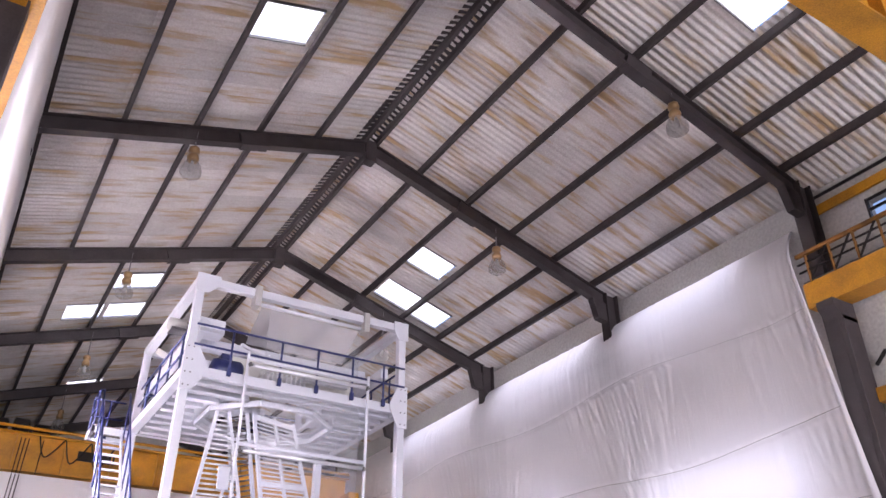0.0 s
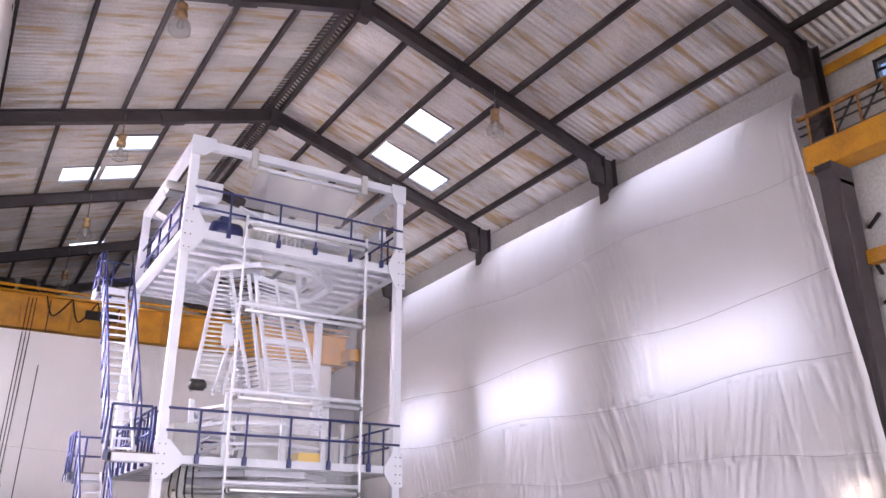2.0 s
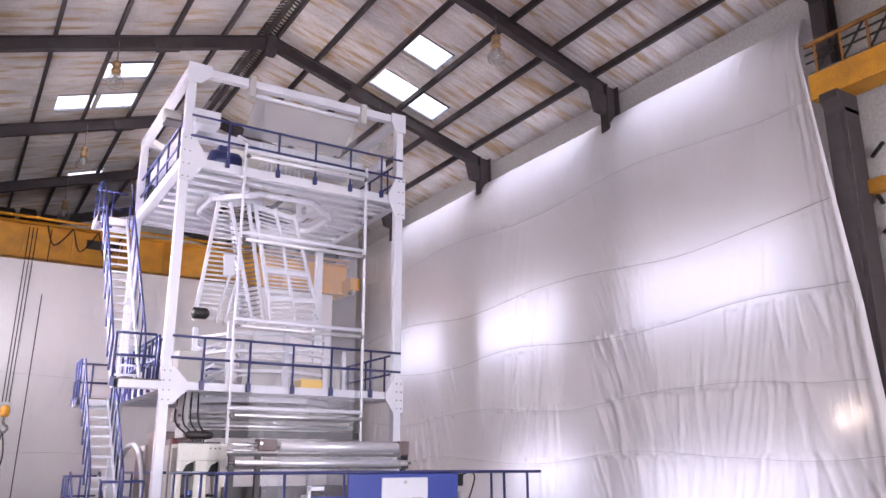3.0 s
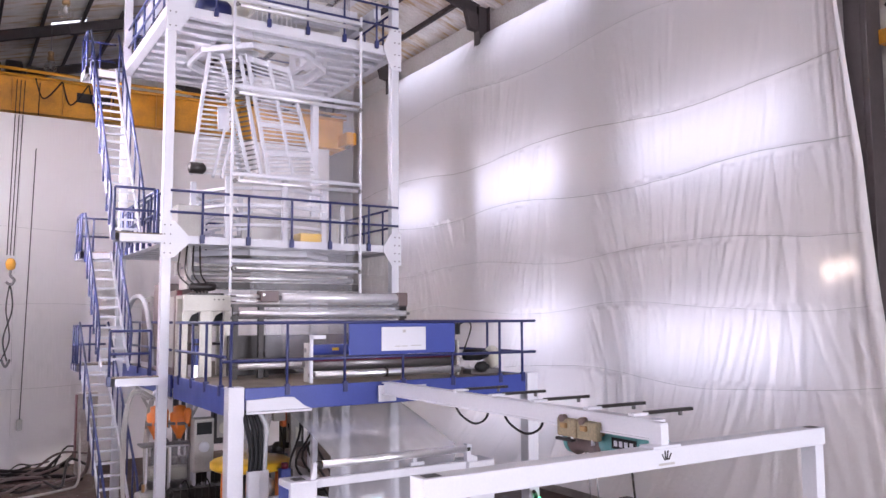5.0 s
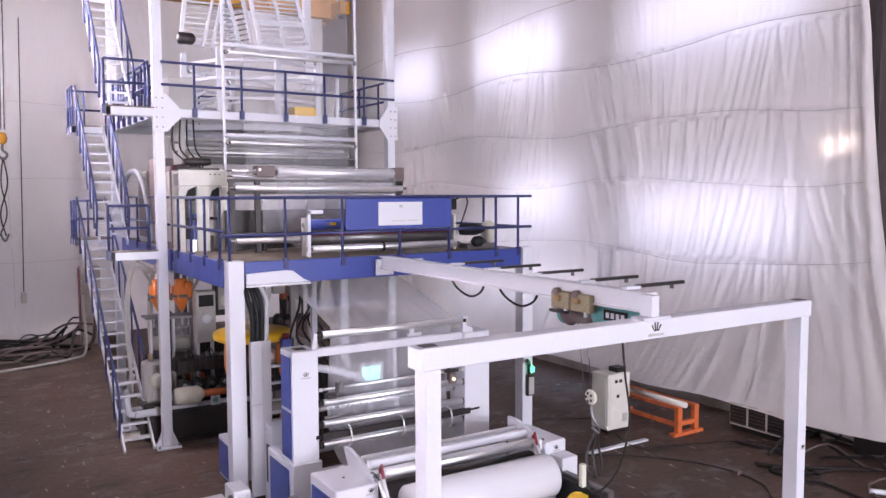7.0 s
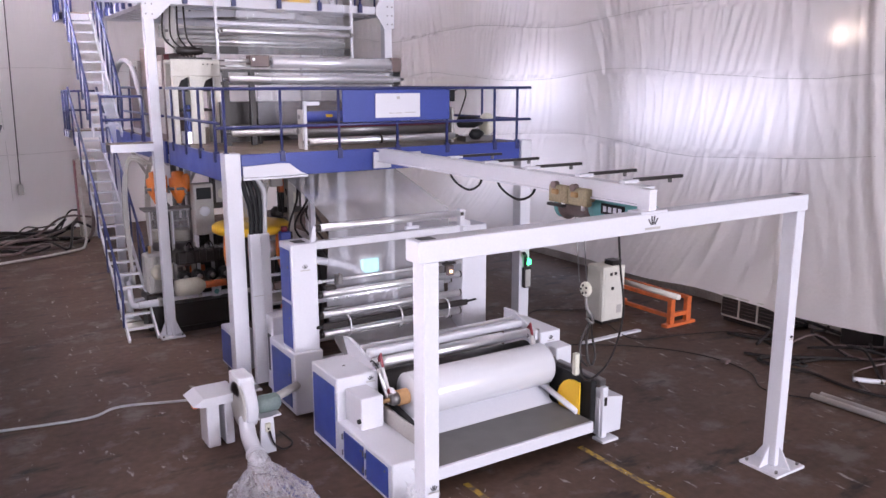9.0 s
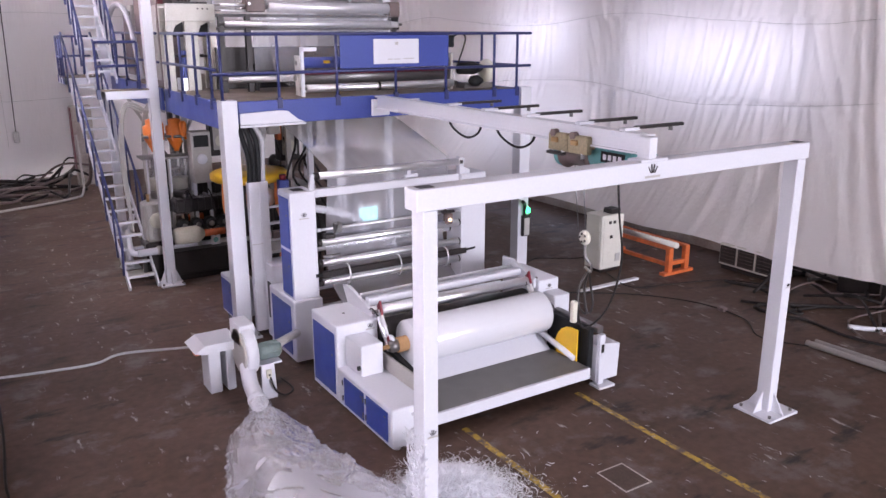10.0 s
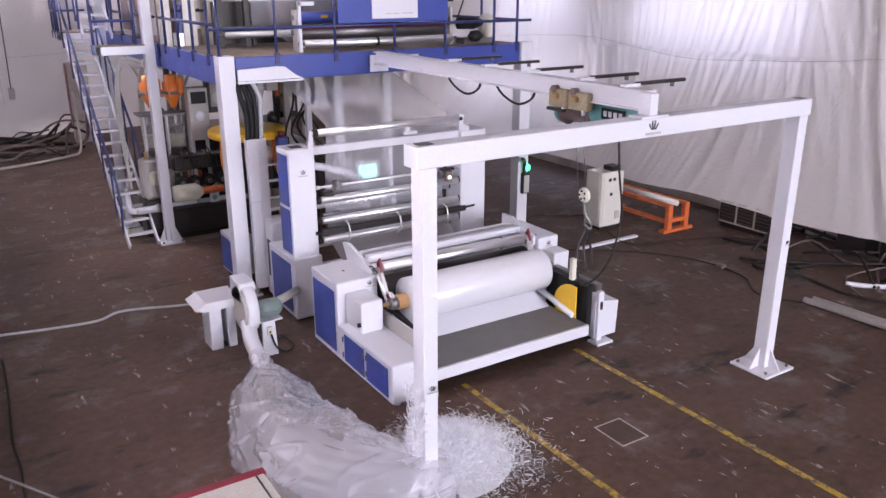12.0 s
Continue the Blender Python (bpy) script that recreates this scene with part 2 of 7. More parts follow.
def build_floor():
    m = material("stained_concrete", (0.085, 0.05, 0.036), 0.62, spec=0.25, amount=0.6, dirt=(0.04, 0.024, 0.018), scale=0.55, fine=9, bump=0.12)
    n, l = m.node_tree.nodes, m.node_tree.links
    b = n["Principled BSDF"]
    src = b.inputs["Base Color"].links[0].from_socket
    geo = n.new("ShaderNodeNewGeometry")
    for sc, lo, hi, col, st in ((1.3, 0.54, 0.66, (0.13, 0.105, 0.095), (1, 1, 1)), (7, 0.62, 0.69, (0.32, 0.3, 0.29), (1, 0.3, 1)), (2.2, 0.56, 0.68, (0.018, 0.013, 0.012), (0.4, 1, 1))):
        no, mp, mr, mx = n.new("ShaderNodeTexNoise"), n.new("ShaderNodeMapping"), n.new("ShaderNodeMapRange"), n.new("ShaderNodeMixRGB")
        mp.inputs["Scale"].default_value = st
        no.inputs["Scale"].default_value, no.inputs["Detail"].default_value, no.inputs["Roughness"].default_value = sc, 9, 0.65
        l.new(geo.outputs["Position"], mp.inputs[0]), l.new(mp.outputs[0], no.inputs["Vector"])
        mr.inputs[1].default_value, mr.inputs[2].default_value = lo, hi
        l.new(no.outputs[0], mr.inputs[0]), l.new(mr.outputs[0], mx.inputs[0])
        mx.inputs[2].default_value = (*col, 1)
        l.new(src, mx.inputs[1])
        src = mx.outputs[0]
    l.new(src, b.inputs["Base Color"])
    bm = box(B(), X0 - 0.3, X1 + 0.3, Y0 - 0.3, Y1 + 0.3, -0.3, 0)
    single("floor", bm, m, (0, 0, 0), "worn brown concrete workshop floor with scuffs and stains", "floor", kind="structure")


def wall_with_holes(name, x0, x1, holes, ya, yb, za, zb):
    """A wall across x with rectangular holes (y0, y1, z0, z1)."""
    bm = B()
    zs = sorted({za, zb, *[h[2] for h in holes], *[h[3] for h in holes]})
    for z0, z1 in zip(zs, zs[1:]):
        cut = sorted((h[0], h[1]) for h in holes if h[2] <= z0 and h[3] >= z1)
        y = ya
        for a, b in cut + [(yb, yb)]:
            if a > y:
                box(bm, x0, x1, y, a, z0, z1)
            y = max(y, b)
    return bm


def build_shell():
    holes = WINDOWS + [(4.6, 6.35, 11.95, 12.42)]
    single("wall_east", wall_with_holes("w", X1, X1 + 0.25, holes, Y0, Y1, 0, EAVE), WALL, (X1, 0, 0), "whitewashed brick side wall with window openings", "wall", kind="structure")
    single("wall_west", box(B(), X0 - 0.25, X0, Y0, Y1, 0, EAVE), WALL, (X0, 0, 0), "whitewashed brick side wall", "wall", kind="structure")
    gable = [(X0 - 0.25, 0), (X1 + 0.25, 0), (X1 + 0.25, EAVE), (RIDGE, 15.5), (X0 - 0.25, EAVE)]
    single("wall_north", prism(B(), gable, "y", Y1, Y1 + 0.25), WALL, (0, Y1, 0), "whitewashed gable wall", "wall", kind="structure")
    bm = B()
    prism(bm, [(X0 - 0.25, 9.2), (X1 + 0.25, 9.2), (X1 + 0.25, EAVE), (RIDGE, 15.5), (X0 - 0.25, EAVE)], "y", Y0 - 0.25, Y0)
    box(bm, X0 - 0.25, 0.2, Y0 - 0.25, Y0, 0, 9.2), box(bm, 11.8, X1 + 0.25, Y0 - 0.25, Y0, 0, 9.2)
    single("wall_south", bm, WALL, (0, Y0, 0), "gable wall with a great open doorway", "wall", kind="structure")


def build_roof():
    m = material("weathered_corrugated_sheet", (0.66, 0.62, 0.59), 0.8, amount=0.5, dirt=(0.4, 0.37, 0.35), scale=0.8, fine=25, bump=0.1)
    n, l = m.node_tree.nodes, m.node_tree.links
    b = n["Principled BSDF"]
    src = b.inputs["Base Color"].links[0].from_socket
    geo, co = n.new("ShaderNodeNewGeometry"), n.new("ShaderNodeNewGeometry")
    isl = n.new("ShaderNodeMixRGB")
    isl.blend_type = "MULTIPLY"
    isl.inputs[0].default_value = 1.0
    tone = n.new("ShaderNodeMapRange")
    tone.inputs[3].default_value, tone.inputs[4].default_value = 0.8, 1.12
    l.new(geo.outputs["Random Per Island"], tone.inputs[0])
    l.new(src, isl.inputs[1]), l.new(tone.outputs[0], isl.inputs[2])
    src = isl.outputs[0]
    # rusty-yellow water marks that run down the slope, grey damp
    for sc, lo, hi, col, st, k in ((1.4, 0.51, 0.66, (0.42, 0.26, 0.09), (0.45, 2.8, 0.45), 0.8), (0.5, 0.56, 0.7, (0.24, 0.22, 0.21), (0.6, 1, 0.6), 0.6)):
        no, mp, mr, mx = n.new("ShaderNodeTexNoise"), n.new("ShaderNodeMapping"), n.new("ShaderNodeMapRange"), n.new("ShaderNodeMixRGB")
        mp.inputs["Scale"].default_value = st
        no.inputs["Scale"].default_value, no.inputs["Detail"].default_value = sc, 8
        l.new(geo.outputs["Position"], mp.inputs[0]), l.new(mp.outputs[0], no.inputs["Vector"])
        mr.inputs[1].default_value, mr.inputs[2].default_value, mr.inputs[4].default_value = lo, hi, k
        l.new(no.outputs[0], mr.inputs[0]), l.new(mr.outputs[0], mx.inputs[0])
        mx.inputs[2].default_value = (*col, 1)
        l.new(src, mx.inputs[1])
        src = mx.outputs[0]
    l.new(src, b.inputs["Base Color"])
    rnd = random.Random(4)
    bm = B()
    pitch, seg = 0.155, 6
    wide = 7 * pitch
    for side in (-1, 1):
        edges = [0.05, 2.62, 5.28, 7.55]
        for i, (a, c) in enumerate(zip(edges, edges[1:])):
            y, k = Y0 - 0.1, 0
            while y < Y1:
                ya, yb = y, min(y + wide + 0.04, Y1 + 0.2)
                lift = 0.02 * (2 - i) + 0.012 * (k % 2) + rnd.uniform(0, 0.008)
                xs = [a - 0.0, c + 0.12]
                for h in SKYLIGHTS:
                    if (h[0] > RIDGE) == (side > 0) and h[2] < yb and h[3] > ya:
                        xs += [v for v in (abs(h[0] - RIDGE), abs(h[1] - RIDGE)) if a < v < c + 0.1]
                xs = sorted(xs)
                ny = max(2, int((yb - ya) / pitch * seg))
                rows = []
                for u in xs:
                    row = []
                    for j in range(ny + 1):
                        yy = ya + (yb - ya) * j / ny
                        x = RIDGE + side * u
                        row.append(bm.verts.new((x, yy, roof_z(x) + lift + 0.02 * math.cos(2 * math.pi * (yy - ya) / pitch))))
                    rows.append(row)
                for r0, r1, u0, u1 in zip(rows, rows[1:], xs, xs[1:]):
                    for j in range(ny):
                        cx, cy = RIDGE + side * (u0 + u1) / 2, ya + (yb - ya) * (j + 0.5) / ny
                        if any(h[0] < cx < h[1] and h[2] < cy < h[3] for h in SKYLIGHTS):
                            continue
                        bm.faces.new((r0[j], r0[j + 1], r1[j + 1], r1[j])).smooth = True
                y += wide
                k += 1
    single("ceiling", bm, m, (0, 0, 0), "grey corrugated fibre-cement roof sheets with rusty water stains", "roof", kind="structure")
    # ridge flashing
    bm = B()
    prism(bm, [(RIDGE - 0.3, 15.44), (RIDGE, 15.56), (RIDGE + 0.3, 15.44), (RIDGE + 0.3, 15.48), (RIDGE, 15.62), (RIDGE - 0.3, 15.48)], "y", Y0, Y1)
    single("ridge_cap", bm, STEEL, (RIDGE, 0, 15.4), "dark ridge flashing", "roof", kind="structure")


def build_frames():
    for y in FRAMES:
        f = thing("portal_frame", (RIDGE, y, 0), "dark grey steel portal frame holding up the roof", "roof frame", "portal frames along the hall", "structure")
        for s in (-1, 1):
            xe = RIDGE + s * 6.75
            za, zb = roof_z(RIDGE) - 0.2, roof_z(xe) - 0.2
            for dz, w, h, nm in ((0, 0.19, 0.03, "flange"), (-0.33, 0.19, 0.03, "flange"), (-0.165, 0.03, 0.3, "web")):
                part(nm, bar(B(), (RIDGE, y, za + dz), (xe, y, zb + dz), w, h), STEEL, f)
            xh = RIDGE + s * 6.3
            if s < 0:
                xh = xe + 0.1
            part("haunch", prism(B(), [(xh, roof_z(xh) - 0.5), (xe, roof_z(xe) - 0.5), (xe, roof_z(xe) - 1.0), (xe - s * 0.3, roof_z(xe) - 0.95)], "y", y - 0.09, y + 0.09), STEEL, f)
            for dx, w in ((0.0, 0.03), (0.36, 0.03)):
                part("flange", box(B(), xe + s * dx - 0.015, xe + s * dx + 0.015, y - 0.14, y + 0.14, 0, zb), STEEL, f)
            part("web", box(B(), xe + 0.02 * s, xe + 0.34 * s, y - 0.02, y + 0.02, 0, zb), STEEL, f)
            xp = RIDGE + s * 2.65
            part("splice_plate", bar(B(), (xp - 0.28, y, roof_z(xp - 0.28) - 0.42), (xp + 0.28, y, roof_z(xp + 0.28) - 0.42), 0.23, 0.3), STEEL, f)
        part("apex_plate", box(B(), RIDGE - 0.13, RIDGE + 0.13, y - 0.12, y + 0.12, 14.75, 15.3), STEEL, f)
    for x in PURLINS:
        z = roof_z(x)
        bm = B()
        box(bm, x - 0.035, x + 0.035, Y0, Y1, z - 0.19, z - 0.035), box(bm, x - 0.035, x + 0.05, Y0, Y1, z - 0.2, z - 0.18)
        single("purlin", bm, STEEL, (x, 0, z), "dark grey steel purlin under the roof sheets", "purlin", "purlins", "structure")
    glass = glassy("skylight_pane", (0.95, 0.95, 0.95), 0.2, 0.12, 0.1, 1.0)
    for a, b, c, d in SKYLIGHTS:
        w = thing("skylight", ((a + b) / 2, (c + d) / 2, roof_z((a + b) / 2)), "bright translucent skylight let into the roof", "skylight", "skylights", "structure")
        bm = B()
        vs = [bm.verts.new((x, y, roof_z(x) + 0.07)) for x, y in ((a, c), (b, c), (b, d), (a, d))]
        bm.faces.new(vs)
        p = part("pane", bm, glass, w)
        bm = B()
        for y in (c, d):
            bar(bm, (a, y, roof_z(a) + 0.02), (b, y, roof_z(b) + 0.02), 0.03, 0.05)
        part("frame", bm, IRON, w)


def sheet_mesh(width, height, nu, nv, place):
    bm = B()
    rows = []
    for j in range(nv + 1):
        rows.append([bm.verts.new(place(i / nu * width, j / nv * height)) for i in range(nu + 1)])
    for a, b in zip(rows, rows[1:]):
        for i in range(nu):
            bm.faces.new((a[i], a[i + 1], b[i + 1], b[i])).smooth = True
    return bm


SEAMS = [2.75, 4.2, 5.45, 6.95, 8.42, 10.6]


def folds(u, v, seed):
    """Depth of the folds of hung sheeting at u along it and v up: long vertical folds gathered under each seam."""
    d = 0.05 * noise.noise((u * 0.3, v * 0.12, seed)) + 0.015 * noise.noise((u * 1.1, v * 0.16, seed + 3))
    below = min([s - v for s in SEAMS if s >= v] or [1.0])
    near = math.exp(-below * 1.1)
    slant = u + 0.25 * math.sin(u * 0.9 + seed) * below
    part_of = max(0.0, noise.noise((u * 0.45, v * 0.35, seed + 5)) + 0.55) * (1.15 if v < 7.0 else 0.5)
    d += 0.045 * (0.15 + near) * part_of * noise.noise((slant * 2.6, v * 0.2, seed + 7)) + 0.042 * part_of * noise.noise((slant * 9.0, v * 0.3, seed + 9))
    crease = 1 - abs(noise.noise((slant * 3.2 + 0.5 * below, v * 0.22, seed + 11))) * 5
    d -= 0.05 * max(0.0, crease) ** 2 * part_of * (0.35 + near)
    for s in SEAMS:
        sag = 0.12 * math.sin(u * 0.8 + s)
        d -= 0.012 * math.exp(-((v - s - sag) / 0.04) ** 2)
    return d


def build_sheets():
    def right(u, v):
        # runs along y from its gathered edge at 7.2, bottom edge lifts and drags
        y = 7.3 + u
        bottom = 0.42 + 0.12 * noise.noise((y * 0.5, 1, 1))
        z = bottom + (12.4 - bottom) * v / 12.4
        k = max(0, z - 11.4)
        x = 12.72 + folds(y, z, 2.0) + 0.42 * k * k - 1.85 * math.exp(-(z - 0.45) * 0.75) * (0.85 + 0.25 * noise.noise((y * 0.4, 0, 8)))
        g = math.exp(-u * 2.2)
        y += 7.6 * min(0, (x - 12.72) / 12.72) * math.exp(-u * 0.4)
        y -= 1.1 * math.exp(-z * 0.45) * math.exp(-u * 0.6)
        x += math.exp(-u * 4.5) * (0.06 * math.sin(u * 30 + 0.3 * z) + 0.02 * math.sin(u * 75))
        return x, y + 0.09 * (z - 6.6) * g * (1 if z > 6.6 else 0.4), z
    hung = single("plastic_sheet_curtain", sheet_mesh(23.5, 12.4, 700, 290, right), SHEET, (12.7, 7.2, 0), "tall white plastic sheeting hung along the wall, creased and glowing where windows lie behind", "plastic sheeting", kind="structure")

    # welded seams between the widths of sheeting
    for s in SEAMS:
        path = []
        for k in range(118):
            u = 0.1 + 0.2 * k
            sag = 0.12 * math.sin((7.3 + u) * 0.8 + s)
            x, y, z = right(u, s + sag - 0.42 * (1 - (s + sag) / 12.4))
            path.append((x - 0.012, y, z + 0.012 * noise.noise((u * 3, s, 1))))
        part("seam", hose(B(), path, 0.006 if s in (8.42, 6.95) else 0.0035, 4, 1), GREY if s != 8.42 else LOWWALL, hung, "thin dark welded seam")

    def back(u, v):
        x = -0.9 + u
        z = 0.02 + v
        sx = 25.3 + 0.5 * folds(x, z, 12.0) - 1.0 * math.exp(-z * 1.4)
        return x, sx, z
    hung = single("plastic_sheet_curtain", sheet_mesh(12.0, 9.9, 160, 100, back), SHEET, (5, 25, 0), "white plastic sheeting hung across the hall behind the machine", "plastic sheeting", kind="structure")
    for z in (2.1, 4.4, 6.6):
        path = []
        for k in range(60):
            x, y, zz = back(0.05 + 0.2 * k, z + 0.05 * math.sin(k * 0.21 + z))
            path.append((x, y - 0.015, zz))
        part("seam", hose(B(), path, 0.0035, 4, 1), GREY, hung, "thin grey welded seam")
    # thin grey strands; the shade of two vertical folds is put into their colour
    for u in (0.75, 2.4):
        part("fold_shade", hose(B(), [(back(u + 0.03 * math.sin(v), v)[0], back(u, v)[1] - 0.012, 0.02 + v) for v in (0.8, 2.0, 3.5, 5.0, 6.5, 8.0, 9.6)], 0.004, 4, 2), GREY, hung, "faint grey line for the shade of a vertical fold")

    def left(u, v):
        y = 5.2 + u
        z = 0.1 + v
        return -0.36 - 0.5 * folds(y, z, 22.0), y - 0.4 * math.exp(-u) * max(0, 9 - z) * 0.5, z
    single("plastic_sheet_curtain", sheet_mesh(20.0, 12.9, 200, 60, left), SHEET, (-0.4, 5, 0), "white plastic sheeting hung along the opposite wall", "plastic sheeting", kind="structure")


build_floor()
build_shell()
build_roof()
build_frames()
build_sheets()


# ---- cranes and high lamps ----
def build_runways():
    for s, x in ((1, 12.78), (-1, -0.5)):
        r = thing("crane_runway", (x, 7, 10.5), "yellow crane runway girder with walkway lattice on column brackets", "crane runway", kind="structure")
        ya, yb = Y0, (7.66 if s > 0 else 24.0)
        part("girder", box(B(), x, x + s * 0.5, ya, yb, 10.5, 10.56), YELLOW, r)
        part("girder", box(B(), x, x + s * 0.03, ya, yb, 10.56, 10.95), YELLOW, r)
        part("girder", box(B(), x, x + s * 0.5, ya, yb, 10.95, 11.0), YELLOW, r)
        part("rail", bar(B(), (x + s * 0.08, ya, 11.03), (x + s * 0.08, yb, 11.03), 0.07, 0.06), IRON, r)
        for z, w in ((11.25, 0.03), (11.42, 0.03), (11.6, 0.07)):
            part("lattice_rail", bar(B(), (x, ya, z), (x, yb, z), w, w), RUSTY if z > 11.5 else DARK, r)
        y = yb - 0.2
        while y > -2:
            part("lattice_post", bar(B(), (x, y, 11.0), (x, y, 11.6), 0.04, 0.04), RUSTY, r)
            part("lattice_brace", bar(B(), (x, y, 11.02), (x, y - 0.45, 11.58), 0.03, 0.03), DARK, r)
            y -= 0.5
        if s > 0:
            part("bus_bar", bar(B(), (13.25, ya, 12.62), (13.25, 7.3, 12.62), 0.05, 0.2), YELLOW, r)
            part("conduit", rod(B(), (13.3, ya, 12.95), (13.3, 7.3, 12.95), 0.035, 8), DARK, r)
    for y in [f for f in FRAMES if -5 < f < 8]:
        c = thing("crane_column", (12.95, y, 0), "dark grey steel crane column with a bracket on top", "column", "crane columns", "structure")
        part("column", box(B(), 12.86, 13.3, y - 0.24, y + 0.1, 0, 10.2, 0.01), STEEL, c)
        part("bracket", prism(B(), [(12.68, 10.5), (13.3, 10.5), (13.3, 10.12), (12.86, 10.12), (12.68, 10.36)], "y", y - 0.24, y + 0.1), STEEL, c)
    for dz, a in ((9.3, 0.5), (8.6, -0.6), (7.9, 0.3)):
        single("cable_bracket", bar(B(), (13.38, 7.05, dz), (13.3, 6.85 - 0.15 * a, dz + 0.35 * a), 0.05, 0.05), DARK, (13.3, 7, dz), "short dark steel bracket on the wall", "bracket", "wall brackets")
    single("wall_beam", box(B(), 13.2, 13.42, Y0, 7.1, 8.6, 8.85), YELLOW, (13.3, 0, 8.7), "yellow painted wall beam", "beam", kind="structure")
    w = thing("window", (13.4, 5.5, 12.0), "small steel-framed window high in the wall", "window", kind="structure")
    for y in (4.6, 5.2, 5.8, 6.33):
        part("mullion", box(B(), 13.36, 13.44, y - 0.02, y + 0.02, 11.95, 12.42), DARK, w)
    for z in (11.95, 12.18, 12.4):
        part("glazing_bar", box(B(), 13.37, 13.43, 4.6, 6.35, z - 0.015, z + 0.02), DARK, w)


def overhead_crane(y, x0, x1, z0, z1, label, front):
    c = thing("overhead_crane", ((x0 + x1) / 2, y, z0), label, "crane")
    part("girder", box(B(), x0, x1, y - 0.03, y + 0.03, z0 + 0.04, z1 - 0.04), YELLOW, c)
    part("flange", box(B(), x0, x1, y - 0.22, y + 0.22, z0, z0 + 0.04), YELLOW, c)
    part("flange", box(B(), x0, x1, y - 0.2, y + 0.2, z1 - 0.04, z1), YELLOW, c)
    if front:
        part("girder", box(B(), x0, x1, y + 0.9, y + 0.96, z0, z1), YELLOW, c)
    x = x0 + 0.5
    while x < x1:
        part("stiffener", box(B(), x, x + 0.03, y - 0.18, y - 0.03, z0 + 0.04, z1 - 0.04), YELLOW, c)
        x += 1.4
    part("walkway_rail", rod(B(), (x0, y - 0.32, z1 + 0.12), (x1, y - 0.32, z1 + 0.12), 0.05, 8), YELLOW, c)
    part("walkway_rail", rod(B(), (x0, y - 0.32, z1 - 0.05), (x1, y - 0.32, z1 - 0.05), 0.035, 8), YELLOW, c)
    for xe in (x0, x1):
        e = part("end_carriage", box(B(), xe - 0.2, xe + 0.2, y - 0.8, y + 1.6, z0 + 0.1, z0 + 0.55, 0.02), YELLOW, c)
        for yy in (y - 0.5, y + 1.3):
            part("wheel", rod(B(), (xe - 0.08, yy, z0 + 0.12), (xe + 0.08, yy, z0 + 0.12), 0.16, 14), IRON, e)
    if front:
        part("name_plate", box(B(), 3.1, 4.2, y - 0.07, y - 0.045, z0 + 0.55, z0 + 0.85), DARK, c, "dark name plate")
        for k in range(3):
            xs = 1.9 + 0.75 * k
            part("festoon_cable", hose(B(), [(xs, y - 0.3, z1 - 0.05), (xs + 0.25, y - 0.35, z1 - 0.7 - 0.1 * k), (xs + 0.75, y - 0.3, z1 - 0.08)], 0.022, 6), CABLE, c)
        for xs, r in ((0.8, 0.22), (1.4, 0.28), (2.0, 0.18)):
            d = part("hoist_drum", lathe(B(), (xs - 0.3, y + 0.35, z1 + 0.28), [(r * 0.6, 0), (r, 0.03), (r, 0.45), (r * 0.6, 0.5)], 14, "x"), DARK, c, "dark hoist drum")
            part("drum_bracket", box(B(), xs - 0.3, xs + 0.2, y + 0.2, y + 0.5, z1, z1 + 0.16), YELLOW, d)
    return c


def hook_block():
    """The big crane's hook: ropes, yellow block, hook and sling."""
    h = thing("crane_hook", (1.33, 24.2, 4.6), "dirty yellow crane hook block on wire ropes with a chain sling", "crane hook")
    y = 24.2
    for dx in (-0.1, -0.02, 0.06, 0.36):
        part("wire_rope", rod(B(), (1.33 + dx, y, 5.75 if dx < 0.3 else 1.3), (1.5 + dx * 1.3, y + 1.4, 11.0), 0.014, 6), CABLE, h)
    part("block", lathe(B(), (1.33, y, 5.35), [(0.06, 0), (0.11, 0.05), (0.13, 0.17), (0.1, 0.28), (0.05, 0.32)], 14), YELLOW, h)
    part("hook", hose(B(), [(1.33, y, 5.35), (1.33, y, 5.2), (1.43, y, 5.08), (1.35, y, 4.95), (1.23, y, 5.03)], 0.035, 8), IRON, h)
    for dx in (-0.07, 0.08):
        part("sling", hose(B(), [(1.33, y, 5.0), (1.33 + dx, y, 4.3), (1.3 - dx, y, 3.5), (1.25 + dx, y, 2.9)], 0.02, 6), DARK, h)
    part("shackle", hose(B(), [(1.2, y, 2.95), (1.3, y, 2.75), (1.4, y, 2.95)], 0.03, 6), IRON, h)
    part("pendant_control", box(B(), 1.62, 1.76, y - 0.06, y + 0.06, 1.05, 1.35, 0.02), GREY, h, "grey pendant push-button box")


def lamp(at):
    x, y, z = at
    top = roof_z(x) - 0.3
    h = thing("high_bay_lamp", (x, y, z), "unlit high-bay lamp with a clear glass shade", "pendant lamp", "high-bay lamps under the roof")
    part("hook", rod(B(), (x, y, z + 0.42), (x, y, top), 0.018, 6), IRON, h)
    part("ballast_housing", lathe(B(), (x, y, z), [(0.05, 0.46), (0.1, 0.43), (0.11, 0.34), (0.07, 0.31), (0.09, 0.28), (0.12, 0.2), (0.1, 0.12)], 14), BRASS, h, "tarnished housing")
    part("shade", lathe(B(), (x, y, z), [(0.1, 0.13), (0.17, 0.02), (0.21, -0.1), (0.2, -0.2), (0.12, -0.26), (0.02, -0.27)], 18), BULB, h, "clear ribbed glass shade")
    part("bulb", lathe(B(), (x, y, z), [(0.02, 0.12), (0.05, 0.02), (0.06, -0.08), (0.02, -0.14)], 12), GREY, h)


